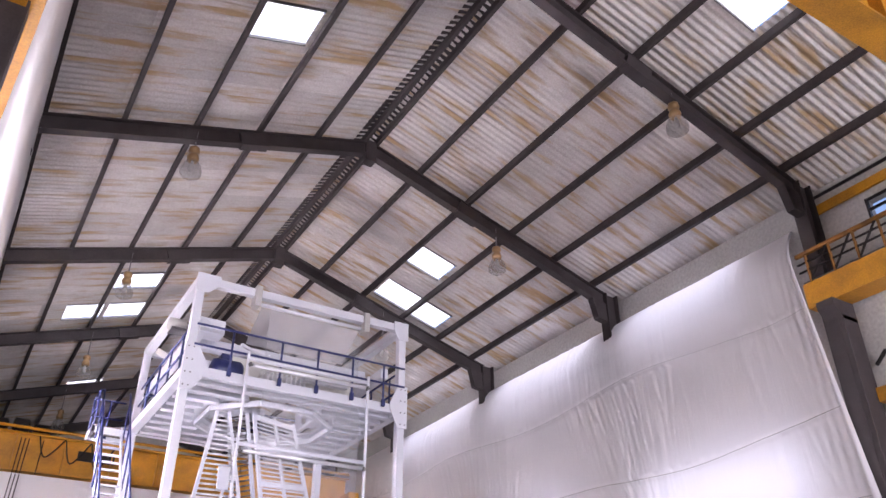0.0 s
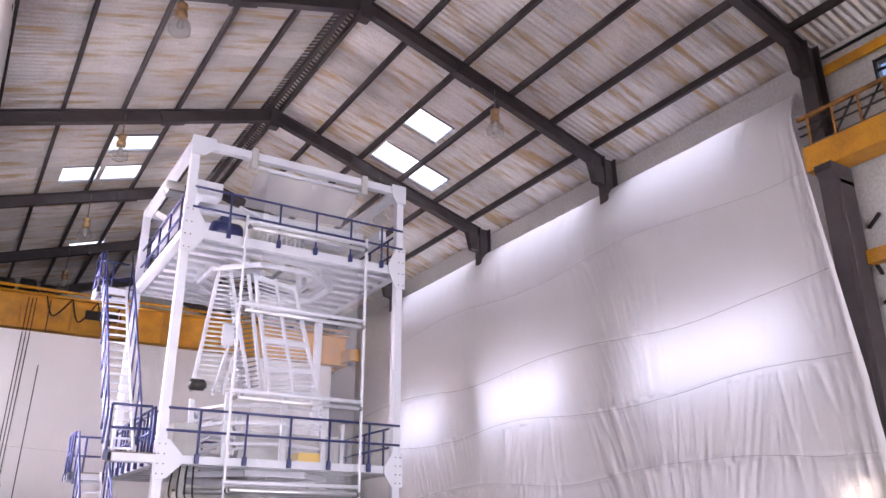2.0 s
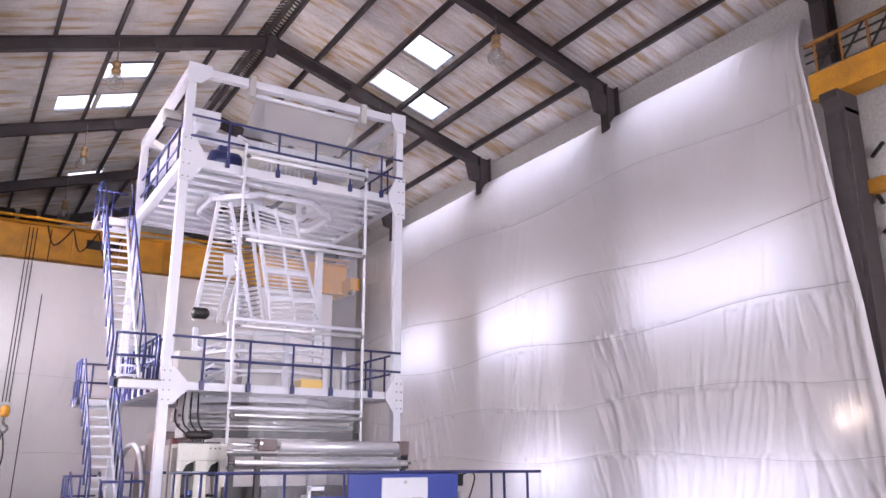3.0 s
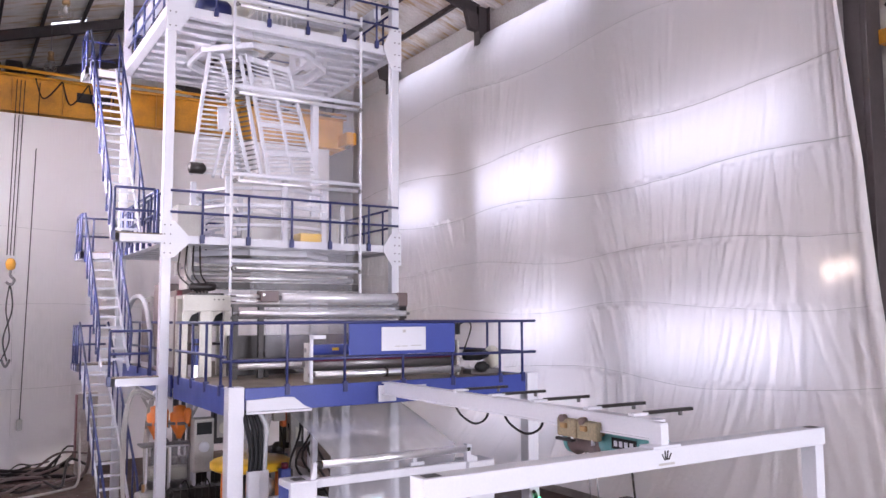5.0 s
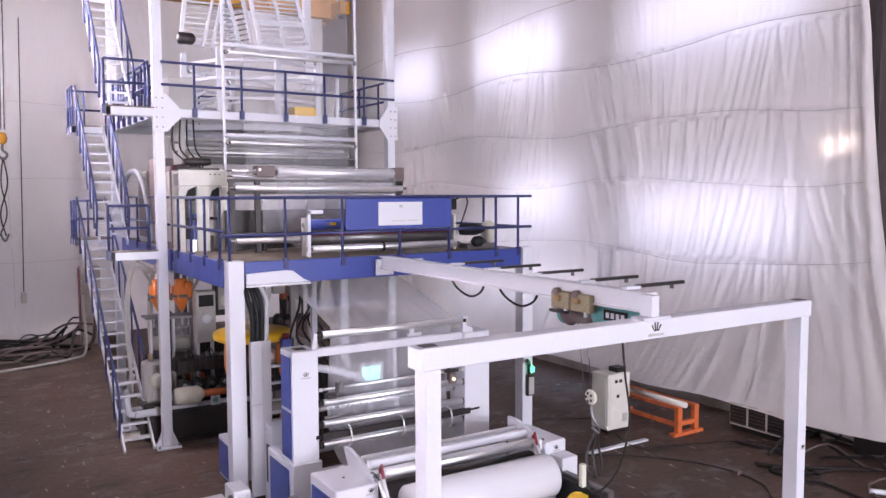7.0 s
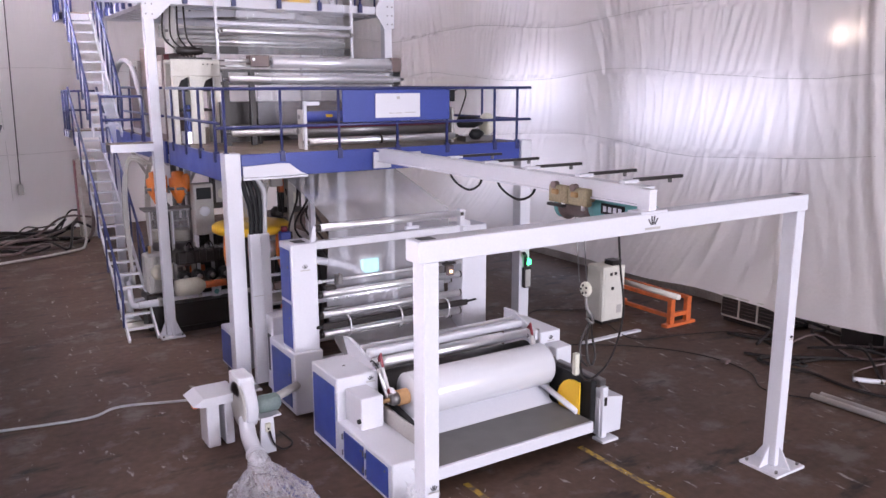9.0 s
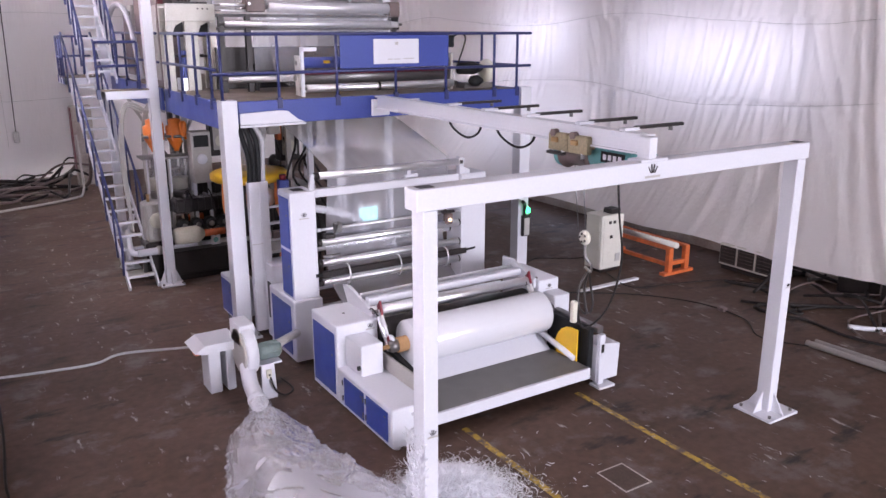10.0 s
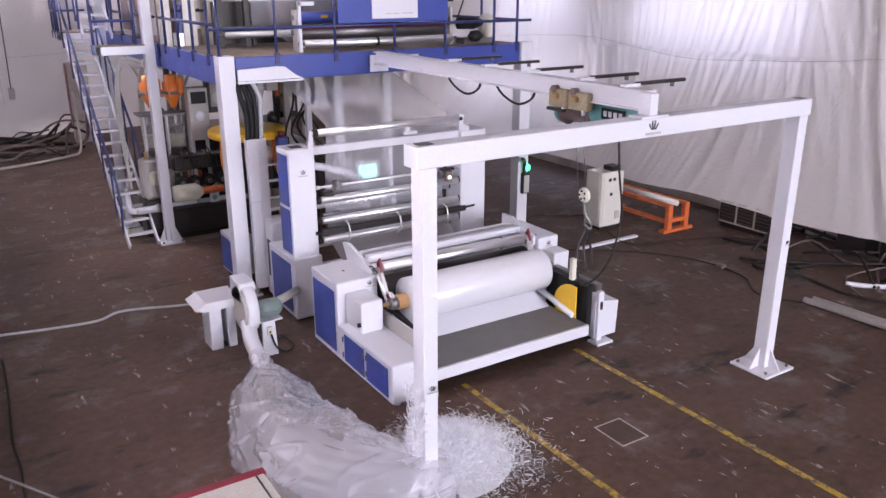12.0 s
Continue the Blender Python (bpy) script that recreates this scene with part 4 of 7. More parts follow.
def build_collapser():
    c = thing("collapsing_frame", (4.8, 14.3, 6.4), "white A-shaped collapsing frame with many bright slats", "collapsing frame")
    slat_board(c, (3.79, 14.0, 8.87), (3.5, 14.0, 6.55), (4.0, 14.05, 8.88), (4.6, 14.1, 6.6), 26, CHROME, 0.02)
    slat_board(c, (4.03, 14.15, 8.9), (4.5, 14.3, 6.6), (4.32, 14.0, 8.95), (4.78, 14.0, 6.65), 26, IRON, 0.016)
    slat_board(c, (4.42, 13.85, 8.86), (4.86, 13.75, 6.5), (5.2, 13.85, 8.74), (5.8, 13.75, 6.6), 30, WHITE, 0.014)
    for t in (0.04, 0.3, 0.55, 0.78, 0.97):
        p, q = Vector((4.42, 13.84, 8.86)).lerp(Vector((4.86, 13.74, 6.5)), t), Vector((5.2, 13.84, 8.74)).lerp(Vector((5.8, 13.74, 6.6)), t)
        part("cross_bar", bar(B(), p, q, 0.05, 0.09), WHITE, c)
    part("middle_rail", bar(B(), (4.82, 13.83, 8.8), (5.33, 13.73, 6.55), 0.05, 0.06), WHITE, c)
    part("top_bracket", box(B(), 3.7, 4.65, 13.9, 14.4, 8.85, 8.95), WHITE, c)
    for x in (4.0, 4.15):
        part("adjuster_strut", bar(B(), (x - 0.25, 13.5, 6.45), (x, 13.7, 7.35), 0.04, 0.06), WHITE, c)
    part("adjuster_strut", bar(B(), (3.98, 13.7, 7.35), (3.98, 13.75, 7.75), 0.2, 0.05), WHITE, c)
    part("adjuster_motor", lathe(B(), (3.35, 13.6, 6.6), [(0.04, 0), (0.1, 0.03), (0.1, 0.25), (0.05, 0.3)], 12, "x"), DARK, c)
    # calibration basket on the middle deck
    b = thing("calibration_basket", (4.85, 14.5, 5.3), "white round calibration cage with hinged arms on the middle deck", "sizing cage")
    for z, r in ((6.25, 1.25), (5.95, 1.3), (5.62, 1.2)):
        pts = [(4.85 + r * math.cos(k * math.pi / 4), 14.2 + r * math.sin(k * math.pi / 4)) for k in range(9)]
        for p, q in zip(pts, pts[1:]):
            part("ring_bar", bar(B(), (*p, z), (*q, z), 0.06, 0.05), WHITE, b)
    for k in range(8):
        a = k * math.pi / 4
        x, y = 4.85 + 1.25 * math.cos(a), 14.2 + 1.25 * math.sin(a)
        part("upright", bar(B(), (x, y, 5.31), (x, y, 6.45), 0.09, 0.09), WHITE, b)
        for j in range(3):
            z = 5.5 + 0.28 * j
            xx, yy = 4.85 + 0.85 * math.cos(a + 0.3), 14.2 + 0.85 * math.sin(a + 0.3)
            part("arm", bar(B(), (x, y, z), (xx, yy, z + 0.1), 0.03, 0.04), WHITE, b)
    part("tray", box(B(), 5.15, 5.55, 12.95, 13.3, 5.33, 5.5, 0.01), YELLOW_RING, b, "yellow tool case")
    part("panel", box(B(), 4.25, 6.1, 13.42, 13.46, 5.33, 5.86, 0.008), GREY, b), part("panel_post", box(B(), 3.95, 4.02, 13.38, 13.45, 5.31, 6.1), WHITE, b), part("panel_post", box(B(), 6.12, 6.19, 13.38, 13.45, 5.31, 6.1), WHITE, b)
    part("cover", box(B(), 3.2, 3.6, 13.6, 14.4, 5.34, 5.95, 0.01), GREY, b)


build_tower()
build_decks()
build_stairs()
build_haul_off()
build_collapser()


# ---- hoist gantry over the winder ----
def logo(parent, x, y, z, s=0.05):
    """A small crest of plain strokes with a bar under it, on a face that looks along -y."""
    for dx, h in ((-0.6, 0.7), (-0.2, 1.0), (0.2, 1.0), (0.6, 0.7)):
        part("emblem", bar(B(), (x + dx * s * 0.5, y, z), (x + dx * s * 1.2, y, z + h * s), s * 0.16, 0.004), DARK, parent)
    part("emblem", box(B(), x - s * 1.2, x + s * 1.2, y - 0.003, y + 0.001, z - s * 0.55, z - s * 0.3), GREY, parent)


def build_gantry():
    g = thing("hoist_gantry", (5, 4.7, 0), "white steel goal-post gantry with a long runway beam for a hoist", "gantry")
    part("post", box(B(), 2.762, 2.888, 4.61, 4.77, 0.03, 2.77, 0.006), WHITE, g)
    p = part("post", box(B(), 7.07, 7.2, 4.61, 4.77, 0.03, 2.77, 0.006), WHITE, g)
    base_plate("base_plate", 2.745, 4.61, 0.16, g, 0.28), base_plate("base_plate", 7.06, 4.61, 0.16, g, 0.28)
    part("cross_beam", box(B(), 2.71, 7.22, 4.6, 4.78, 2.77, 2.93, 0.006), WHITE, g)
    # dark plates on the closed beam; shade of its open ends is in their colour
    part("beam_end_shade", box(B(), 2.76, 2.88, 4.64, 4.73, 2.926, 2.934), DARK, g, "dark patch for the shade inside the open beam end")
    part("beam_end_shade", box(B(), 7.06, 7.18, 4.64, 4.73, 2.926, 2.934), DARK, g, "dark patch for the shade inside the open beam end")
    part("hanger_post", box(B(), 4.99, 5.08, 4.62, 4.76, 2.93, 3.13, 0.004), WHITE, g)
    part("saddle_plate", box(B(), 4.88, 5.2, 4.6, 4.76, 2.93, 2.95, 0.003), WHITE, g)
    r = part("runway_beam", box(B(), 5.1, 5.13, 4.8, 9.7, 2.97, 3.11), WHITE, g)
    part("beam_flange", box(B(), 5.07, 5.22, 4.78, 9.72, 2.955, 2.97), WHITE, r)
    part("beam_flange", box(B(), 5.07, 5.22, 4.78, 9.72, 3.11, 3.13), WHITE, r)
    part("mounting_plate", box(B(), 5.08, 5.81, 9.76, 9.797, 2.93, 3.06, 0.004), WHITE, g)
    part("mounting_plate", box(B(), 5.03, 5.3, 9.72, 9.755, 2.86, 3.08, 0.004), WHITE, g)
    for y in (5.08, 5.67, 6.48, 7.22, 7.95):
        a = part("trolley_arm", box(B(), 5.28, 5.9, y - 0.02, y + 0.02, 3.135, 3.165), DARK, g, "dark cable arm")
        part("arm_clamp", box(B(), 5.12, 5.3, y - 0.035, y + 0.035, 3.13, 3.155), WHITE, a)
        part("arm_end", rod(B(), (5.8, y + 0.05, 3.09), (5.8, y + 0.05, 3.14), 0.02, 6), IRON, a)
    logo(g, 5.02, 4.596, 2.835, 0.075), logo(g, 2.83, 4.598, 1.02, 0.04), logo(g, 7.14, 4.598, 1.45, 0.03)
    for y0, y1 in ((8.3, 7.55), (7.3, 6.55)):
        single("festoon_cable", hose(B(), [(5.32, y0, 3.0), (5.36, y0 - 0.1, 2.83), (5.38, (y0 + y1) / 2, 2.74), (5.36, y1 + 0.1, 2.83), (5.34, y1, 3.0)], 0.014, 6), CABLE, (5.35, y0, 3), "black festoon cable hanging in a loop from the runway", "cable", "festoon cables")
    h = thing("electric_hoist", (5.3, 5.9, 2.6), "teal and tan electric rope hoist hung from the runway beam", "hoist")
    part("drum", lathe(B(), (5.3, 5.67, 2.69), [(0.06, 0.46), (0.13, 0.45), (0.14, 0.42), (0.1, 0.4), (0.1, 0.1), (0.13, 0.08), (0.13, 0)], 18, "y"), BROWN, h, "brown rope drum")
    part("drum_cap", lathe(B(), (5.3, 6.12, 2.7), [(0.14, 0), (0.14, 0.05), (0.1, 0.09), (0.03, 0.1)], 18, "y"), TEAL, h, "teal end cap")
    part("motor", lathe(B(), (5.3, 4.97, 2.74), [(0.04, 0), (0.1, 0.02), (0.12, 0.08), (0.12, 0.55), (0.14, 0.6), (0.14, 0.7)], 18, "y"), TEAL, h, "teal motor housing")
    part("name_plate", box(B(), 5.165, 5.175, 5.2, 5.5, 2.7, 2.8), BLACK, h, "black maker's plate")
    for k in range(4):
        part("plate_mark", box(B(), 5.158, 5.163, 5.23 + 0.065 * k, 5.27 + 0.065 * k, 2.725, 2.775), WHITE, h)
    part("gearbox", box(B(), 5.16, 5.44, 5.6, 6.05, 2.78, 2.93, 0.02), TAN, h, "tan gearbox")
    for y in (5.68, 5.96):
        t = part("trolley_plate", box(B(), 5.02, 5.1, y - 0.135, y + 0.135, 2.76, 2.93, 0.012), TAN, h)
        part("trolley_wheel", rod(B(), (5.0, y + 0.05, 2.93), (5.06, y + 0.05, 2.93), 0.035, 12), BROWN, t)
        part("clamp_bolt", rod(B(), (5.04, y - 0.07, 2.72), (5.04, y - 0.07, 2.8), 0.018, 8), CHROME, h)
        part("limit_switch", box(B(), 4.99, 5.05, y - 0.02, y + 0.06, 2.84, 2.89, 0.008), BRASS, h)
    part("clamp_bar", box(B(), 5.0, 5.06, 5.86, 6.1, 2.72, 2.75, 0.008), DARK, h)
    for dx in (-0.05, 0.05):
        part("rope", rod(B(), (5.3 + dx, 5.85, 1.95), (5.3 + dx, 5.95, 2.66), 0.006, 5), IRON, h)
    part("hook_block", lathe(B(), (5.27, 5.8, 1.88), [(0.02, 0), (0.07, 0.008), (0.078, 0.025), (0.07, 0.042), (0.02, 0.05)], 18, "x"), CREAM, h, "cream sheave block")
    # dark discs on the solid block; the shade of its holes is their colour
    for k in range(5):
        a = k * 2 * math.pi / 5
        part("sheave_hole_shade", rod(B(), (5.262, 5.8 + 0.042 * math.cos(a), 1.88 + 0.042 * math.sin(a)), (5.268, 5.8 + 0.042 * math.cos(a), 1.88 + 0.042 * math.sin(a)), 0.013, 8), DARK, h)
    part("hook", hose(B(), [(5.3, 5.8, 1.8), (5.3, 5.78, 1.68), (5.34, 5.74, 1.6), (5.3, 5.7, 1.55), (5.26, 5.74, 1.6)], 0.016, 6), IRON, h)
    for dx in (-0.09, -0.02, 0.06):
        part("sling", hose(B(), [(5.3, 5.72, 1.57), (5.3 + dx, 5.75, 1.38), (5.3 + dx * 1.3, 5.72, 1.2), (5.3 + dx * 0.4, 5.7, 1.1)], 0.014, 6), DARK, h)
    part("pendant_cable", hose(B(), [(5.3, 5.4, 2.62), (5.33, 5.38, 2.2), (5.42, 5.4, 1.7), (5.36, 5.5, 1.2), (5.2, 5.66, 0.98), (5.18, 5.75, 1.25)], 0.011, 6), CABLE, h)
    part("pendant_control", box(B(), 5.12, 5.18, 5.72, 5.78, 1.02, 1.25, 0.01), CREAM, h, "cream push-button pendant")
    h.location.y -= 0.12 * U
    h.location.z += 0.11 * U


# ---- the winder ----
def cabinet_door(parent, x, y0, y1, z0, z1):
    """A blue door on a face that looks along -x."""
    d = part("door", box(B(), x - 0.012, x - 0.002, y0, y1, z0, z1, 0.004), BLUE_DOOR, parent, "blue sheet-metal door")
    part("door_lock", rod(B(), (x - 0.02, y0 + 0.05, (z0 + z1) / 2 + 0.1), (x - 0.012, y0 + 0.05, (z0 + z1) / 2 + 0.1), 0.012, 8), IRON, d)


YELLOW_ARC = [(6.33, 0.24), (6.33, 0.66)] + [(6.42 + 0.3 * math.cos(a), 0.34 + 0.32 * math.sin(a)) for a in (1.75, 1.5, 1.2, 0.9, 0.6, 0.3, 0.0)] + [(6.66, 0.26)]


def build_winder():
    w = thing("film_winder", (4.7, 6.9, 0), "white and blue surface winder with a grey rubber treadplate", "winder")
    # left side housings
    part("tall_housing", box(B(), 3.28, 3.78, 7.3, 7.98, 0.03, 0.92, 0.012), WHITE, w)
    part("low_housing", box(B(), 3.28, 3.7, 6.08, 7.3, 0.03, 0.45, 0.012), WHITE, w)
    part("block_housing", box(B(), 3.38, 3.64, 6.92, 7.3, 0.45, 0.8, 0.01), WHITE, w)
    part("knob", rod(B(), (3.35, 6.95, 0.55), (3.38, 6.95, 0.55), 0.025, 10), BLACK, w)
    part("upright_plate", prism(B(), [(7.35, 0.92), (7.98, 0.92), (8.1, 1.1), (7.95, 1.12), (7.35, 0.98)], "x", 3.74, 3.78), WHITE, w)
    cabinet_door(w, 3.28, 7.36, 7.92, 0.1, 0.82)
    cabinet_door(w, 3.28, 6.68, 7.14, 0.08, 0.4), cabinet_door(w, 3.28, 6.16, 6.62, 0.08, 0.4)
    for y in (6.14, 7.1, 7.9):
        part("levelling_foot", rod(B(), (3.36, y, 0), (3.36, y, 0.05), 0.04, 8), WHITE, w)
    logo(w, 3.68, 7.292, 0.84, 0.045)
    # right side housings
    part("tall_housing", box(B(), 5.98, 6.3, 7.19, 7.95, 0.03, 1.0, 0.012), WHITE, w)
    part("block_housing", box(B(), 6.04, 6.28, 6.95, 7.19, 0.3, 0.86, 0.01), WHITE, w)
    part("upright_plate", prism(B(), [(7.25, 0.9), (7.9, 0.9), (7.9, 1.16), (7.7, 1.16), (7.25, 1.02)], "x", 5.94, 5.978), WHITE, w)
    part("slide_plate", box(B(), 5.92, 6.0, 6.2, 6.94, 0.1, 0.7, 0.01), BLACK, w, "black slide plate")
    part("slide_rail", box(B(), 6.01, 6.1, 6.15, 6.94, 0.64, 0.72, 0.01), IRON, w)
    part("end_housing", prism(B(), [(6.0, 0.05), (6.34, 0.05), (6.36, 0.46), (6.14, 0.5), (6.0, 0.5)], "y", 6.14, 6.45), WHITE, w)
    part("end_post", box(B(), 6.01, 6.09, 6.1, 6.16, 0.03, 0.64, 0.006), WHITE, w)
    part("foot", box(B(), 5.96, 6.2, 6.02, 6.2, 0, 0.03, 0.004), WHITE, w)
    part("guard_disc", prism(B(), YELLOW_ARC, "x", 5.86, 5.875), YELLOW_RING, w, "yellow chain guard")
    part("air_cylinder", rod(B(), (5.8, 6.95, 0.47), (5.85, 6.35, 0.3), 0.035, 10), WHITE, w)
    # treadplate and apron
    part("tread_frame", box(B(), 3.7, 5.86, 6.08, 6.12, 0.15, 0.28, 0.006), WHITE, w)
    part("tread", prism(B(), [(6.12, 0.255), (6.78, 0.255), (6.78, 0.275), (6.12, 0.275)], "x", 3.7, 5.86), MATGREY, w, "grey rubber mat")
    part("tread_frame", box(B(), 3.7, 3.74, 6.12, 6.8, 0.15, 0.25), WHITE, w), part("tread_frame", box(B(), 5.82, 5.86, 6.12, 6.8, 0.15, 0.25), WHITE, w)
    part("apron", prism(B(), [(6.76, 0.27), (7.12, 0.5), (7.14, 0.48), (6.8, 0.25)], "x", 3.7, 5.84), WHITE, w)
    part("inner_plate", box(B(), 3.7, 3.72, 6.3, 7.2, 0.12, 0.62), GREY, w)
    part("guide_track", bar(B(), (3.9, 6.5, 0.42), (3.82, 7.15, 0.62), 0.06, 0.05), BLACK, w)
    # drums and tubes behind the roll
    roller(w, 3.8, 5.95, 7.44, 0.64, 0.2, DARK, "contact_drum", 24)
    roller(w, 3.8, 5.95, 7.3, 1.0, 0.05, CHROME, "lay_on_roller")
    part("cross_tube", box(B(), 3.78, 5.94, 7.5, 7.6, 1.0, 1.09, 0.012), WHITE, w)
    part("cross_tube", box(B(), 3.78, 5.94, 7.68, 7.74, 1.04, 1.09, 0.01), CHROME, w)
    roller(w, 3.8, 5.95, 7.95, 0.74, 0.07)
    part("table_plate", box(B(), 3.75, 5.98, 7.9, 8.5, 0.6, 0.64), GREY, w)
    for x in (3.8, 5.88):
        a = part("clamp_arm", prism(B(), [(7.02, 0.62), (7.1, 0.6), (7.24, 0.84), (7.33, 1.0), (7.27, 1.03), (7.16, 0.86)], "x", x - 0.018, x + 0.018), CHROME, w, "bright steel clamp arm")
        d = part("clamp_head", lathe(B(), (x - 0.025, 7.03, 0.72), [(0.03, 0), (0.085, 0.006), (0.09, 0.02), (0.085, 0.04), (0.03, 0.05)], 20, "x"), WHITE, a, "white clamp disc")
        part("clamp_jaw", prism(B(), [(6.97, 0.65), (7.06, 0.63), (7.1, 0.72), (7.04, 0.8), (7.0, 0.74)], "x", x - 0.04, x - 0.027), RED, d, "dark red jaw")
        part("clamp_lever", prism(B(), [(7.22, 0.98), (7.3, 0.97), (7.33, 1.05), (7.27, 1.13)], "x", x - 0.012, x + 0.012), RED, a, "dark red lever")
        part("air_cylinder", rod(B(), (x - 0.05, 7.22, 0.97), (x - 0.05, 7.08, 0.78), 0.025, 10), CHROME, a)
        part("cylinder_rod", rod(B(), (x - 0.05, 7.08, 0.78), (x - 0.05, 7.0, 0.67), 0.011, 8), CHROME, a)
        for yy, zz in ((7.12, 0.68), (7.18, 0.86), (7.28, 0.95)):
            part("pivot_bolt", rod(B(), (x - 0.034, yy, zz), (x + 0.03, yy, zz), 0.017, 8), IRON, a)
        part("air_line", hose(B(), [(x - 0.05, 7.24, 0.98), (x - 0.08, 7.3, 1.04), (x - 0.06, 7.4, 1.0), (x, 7.44, 0.92)], 0.007, 6, 4), BLACK, a)
    # dark piece on the uncut plate; the slot's shade is put into its colour
    part("slot_shade", box(B(), 3.724, 3.728, 6.5, 6.62, 0.4, 0.48), DARK, w)
    for y in (6.68, 7.16, 6.62):
        part("door_hinge", rod(B(), (3.262, y, 0.12), (3.262, y, 0.18), 0.008, 6), IRON, w), part("door_hinge", rod(B(), (3.262, y, 0.3), (3.262, y, 0.36), 0.008, 6), IRON, w)
    # dark disc and strip on uncut faces, coloured as the shade of hole and slot
    part("hole_shade", rod(B(), (3.53, 7.65, 0.92), (3.53, 7.65, 0.923), 0.018, 10), DARK, w)
    part("end_slot_shade", box(B(), 6.03, 6.07, 6.095, 6.099, 0.42, 0.52), DARK, w)
    logo(w, 6.14, 7.185, 0.9, 0.045)
    # gas strut on the front of the low housing
    part("gas_strut", rod(B(), (3.5, 6.06, 0.38), (3.66, 6.06, 0.12), 0.016, 8), CHROME, w)
    # the roll turns on its shaft
    r = thing("film_roll", (4.85, 6.98, 0.7), "glossy white roll of wound film on a cardboard core", "film roll")
    part("wound_film", lathe(B(), (3.96, 6.98, 0.7), [(0.09, 0), (0.243, 0.005), (0.25, 0.015), (0.25, 1.87), (0.243, 1.885), (0.09, 1.89)], 48, "x"), ROLLWHITE, r)
    part("core", lathe(B(), (3.84, 6.98, 0.7), [(0.05, 0), (0.085, 0.0), (0.085, 2.1), (0.05, 2.1)], 20, "x"), CARD, r, "brown cardboard core")
    s = part("shaft", rod(B(), (3.6, 6.98, 0.7), (6.1, 6.98, 0.7), 0.025, 10), BRASS, r, "brass-coloured air shaft")
    part("chuck", lathe(B(), (3.74, 6.98, 0.7), [(0.03, 0), (0.06, 0.01), (0.075, 0.05), (0.075, 0.1), (0.05, 0.11)], 10, "x"), IRON, s)
    part("chuck", lathe(B(), (5.93, 6.98, 0.7), [(0.05, 0), (0.07, 0.01), (0.07, 0.08), (0.03, 0.1)], 10, "x"), IRON, s)
    return r


def build_roller_stand():
    s = thing("roller_stand", (4.75, 8.7, 0), "white roller stand with blue side doors and bright guide rollers", "roller stand")
    part("column", box(B(), 3.33, 3.66, 8.6, 8.98, 0.8, 2.15, 0.012), WHITE, s)
    part("column_base", box(B(), 3.3, 3.68, 8.56, 9.4, 0.03, 0.82, 0.012), WHITE, s)
    cabinet_door(s, 3.33, 8.64, 8.94, 0.86, 1.42), cabinet_door(s, 3.33, 8.64, 8.94, 1.46, 2.08), cabinet_door(s, 3.3, 8.66, 9.3, 0.1, 0.74)
    part("column", box(B(), 5.76, 6.16, 8.6, 8.98, 0.03, 2.15, 0.012), WHITE, s)
    part("column_base", box(B(), 5.7, 6.2, 8.2, 9.1, 0.03, 0.3, 0.012), WHITE, s)
    logo(s, 3.5, 8.596, 1.85, 0.05)
    part("cross_beam", box(B(), 3.66, 5.76, 8.66, 8.74, 2.05, 2.15, 0.008), WHITE, s)
    for y, z, r in ((8.66, 2.31, 0.046), (8.66, 1.645, 0.016), (8.66, 1.48, 0.045), (8.66, 1.22, 0.045), (8.66, 0.97, 0.045), (8.9, 1.35, 0.04), (8.9, 0.85, 0.05), (8.75, 0.6, 0.05)):
        q = roller(s, 3.74, 5.74, y, z, r)
        for x in (3.68, 5.74):
            part("bearing", rod(B(), (x, y, z), (x + 0.05, y, z), r * 0.75 + 0.012, 12), DARK if r > 0.02 else WHITE, q)
    for x in (4.05, 4.78, 5.5):
        part("spreader_bracket", hose(B(), [(x, 8.6, 0.92), (x, 8.53, 0.98), (x, 8.52, 1.08), (x, 8.56, 1.16), (x, 8.64, 1.18)], 0.011, 6, 4), CHROME, s)
    part("spreader_bar", box(B(), 3.7, 5.84, 8.58, 8.63, 1.05, 1.13, 0.008), DARK, s, "dark slotted spreader bar")
    part("spreader_knob", rod(B(), (3.62, 8.6, 1.09), (3.7, 8.6, 1.09), 0.022, 10), BLACK, s)
    part("lever", bar(B(), (5.8, 8.58, 1.1), (5.96, 8.56, 1.12), 0.022, 0.022), BLACK, s)
    part("edge_bar", box(B(), 3.72, 3.95, 8.56, 8.6, 1.31, 1.335), IRON, s)
    v = part("valve_group", box(B(), 3.72, 3.86, 8.5, 8.6, 1.56, 1.62, 0.01), DARK, s)
    part("valve_tube", hose(B(), [(3.84, 8.52, 1.6), (3.88, 8.48, 1.7), (3.9, 8.5, 1.76)], 0.016, 6), IRON, v)
    part("valve_block", box(B(), 3.86, 3.95, 8.5, 8.58, 1.62, 1.74, 0.01), IRON, v)
    c = part("counter", box(B(), 5.5, 5.6, 8.56, 8.62, 1.5, 1.64, 0.01), BROWN, s, "brown sensor box with a small lit lamp")
    part("sensor_lamp", lathe(B(), (5.55, 8.55, 1.56), [(0.002, -0.01), (0.02, -0.008), (0.024, 0.01)], 12, "y"), glow("sensor_light", (1.0, 0.75, 0.45), 2.0), c)
    part("counter_clamp", box(B(), 5.46, 5.66, 8.6, 8.66, 1.64, 1.67, 0.006), DARK, s)
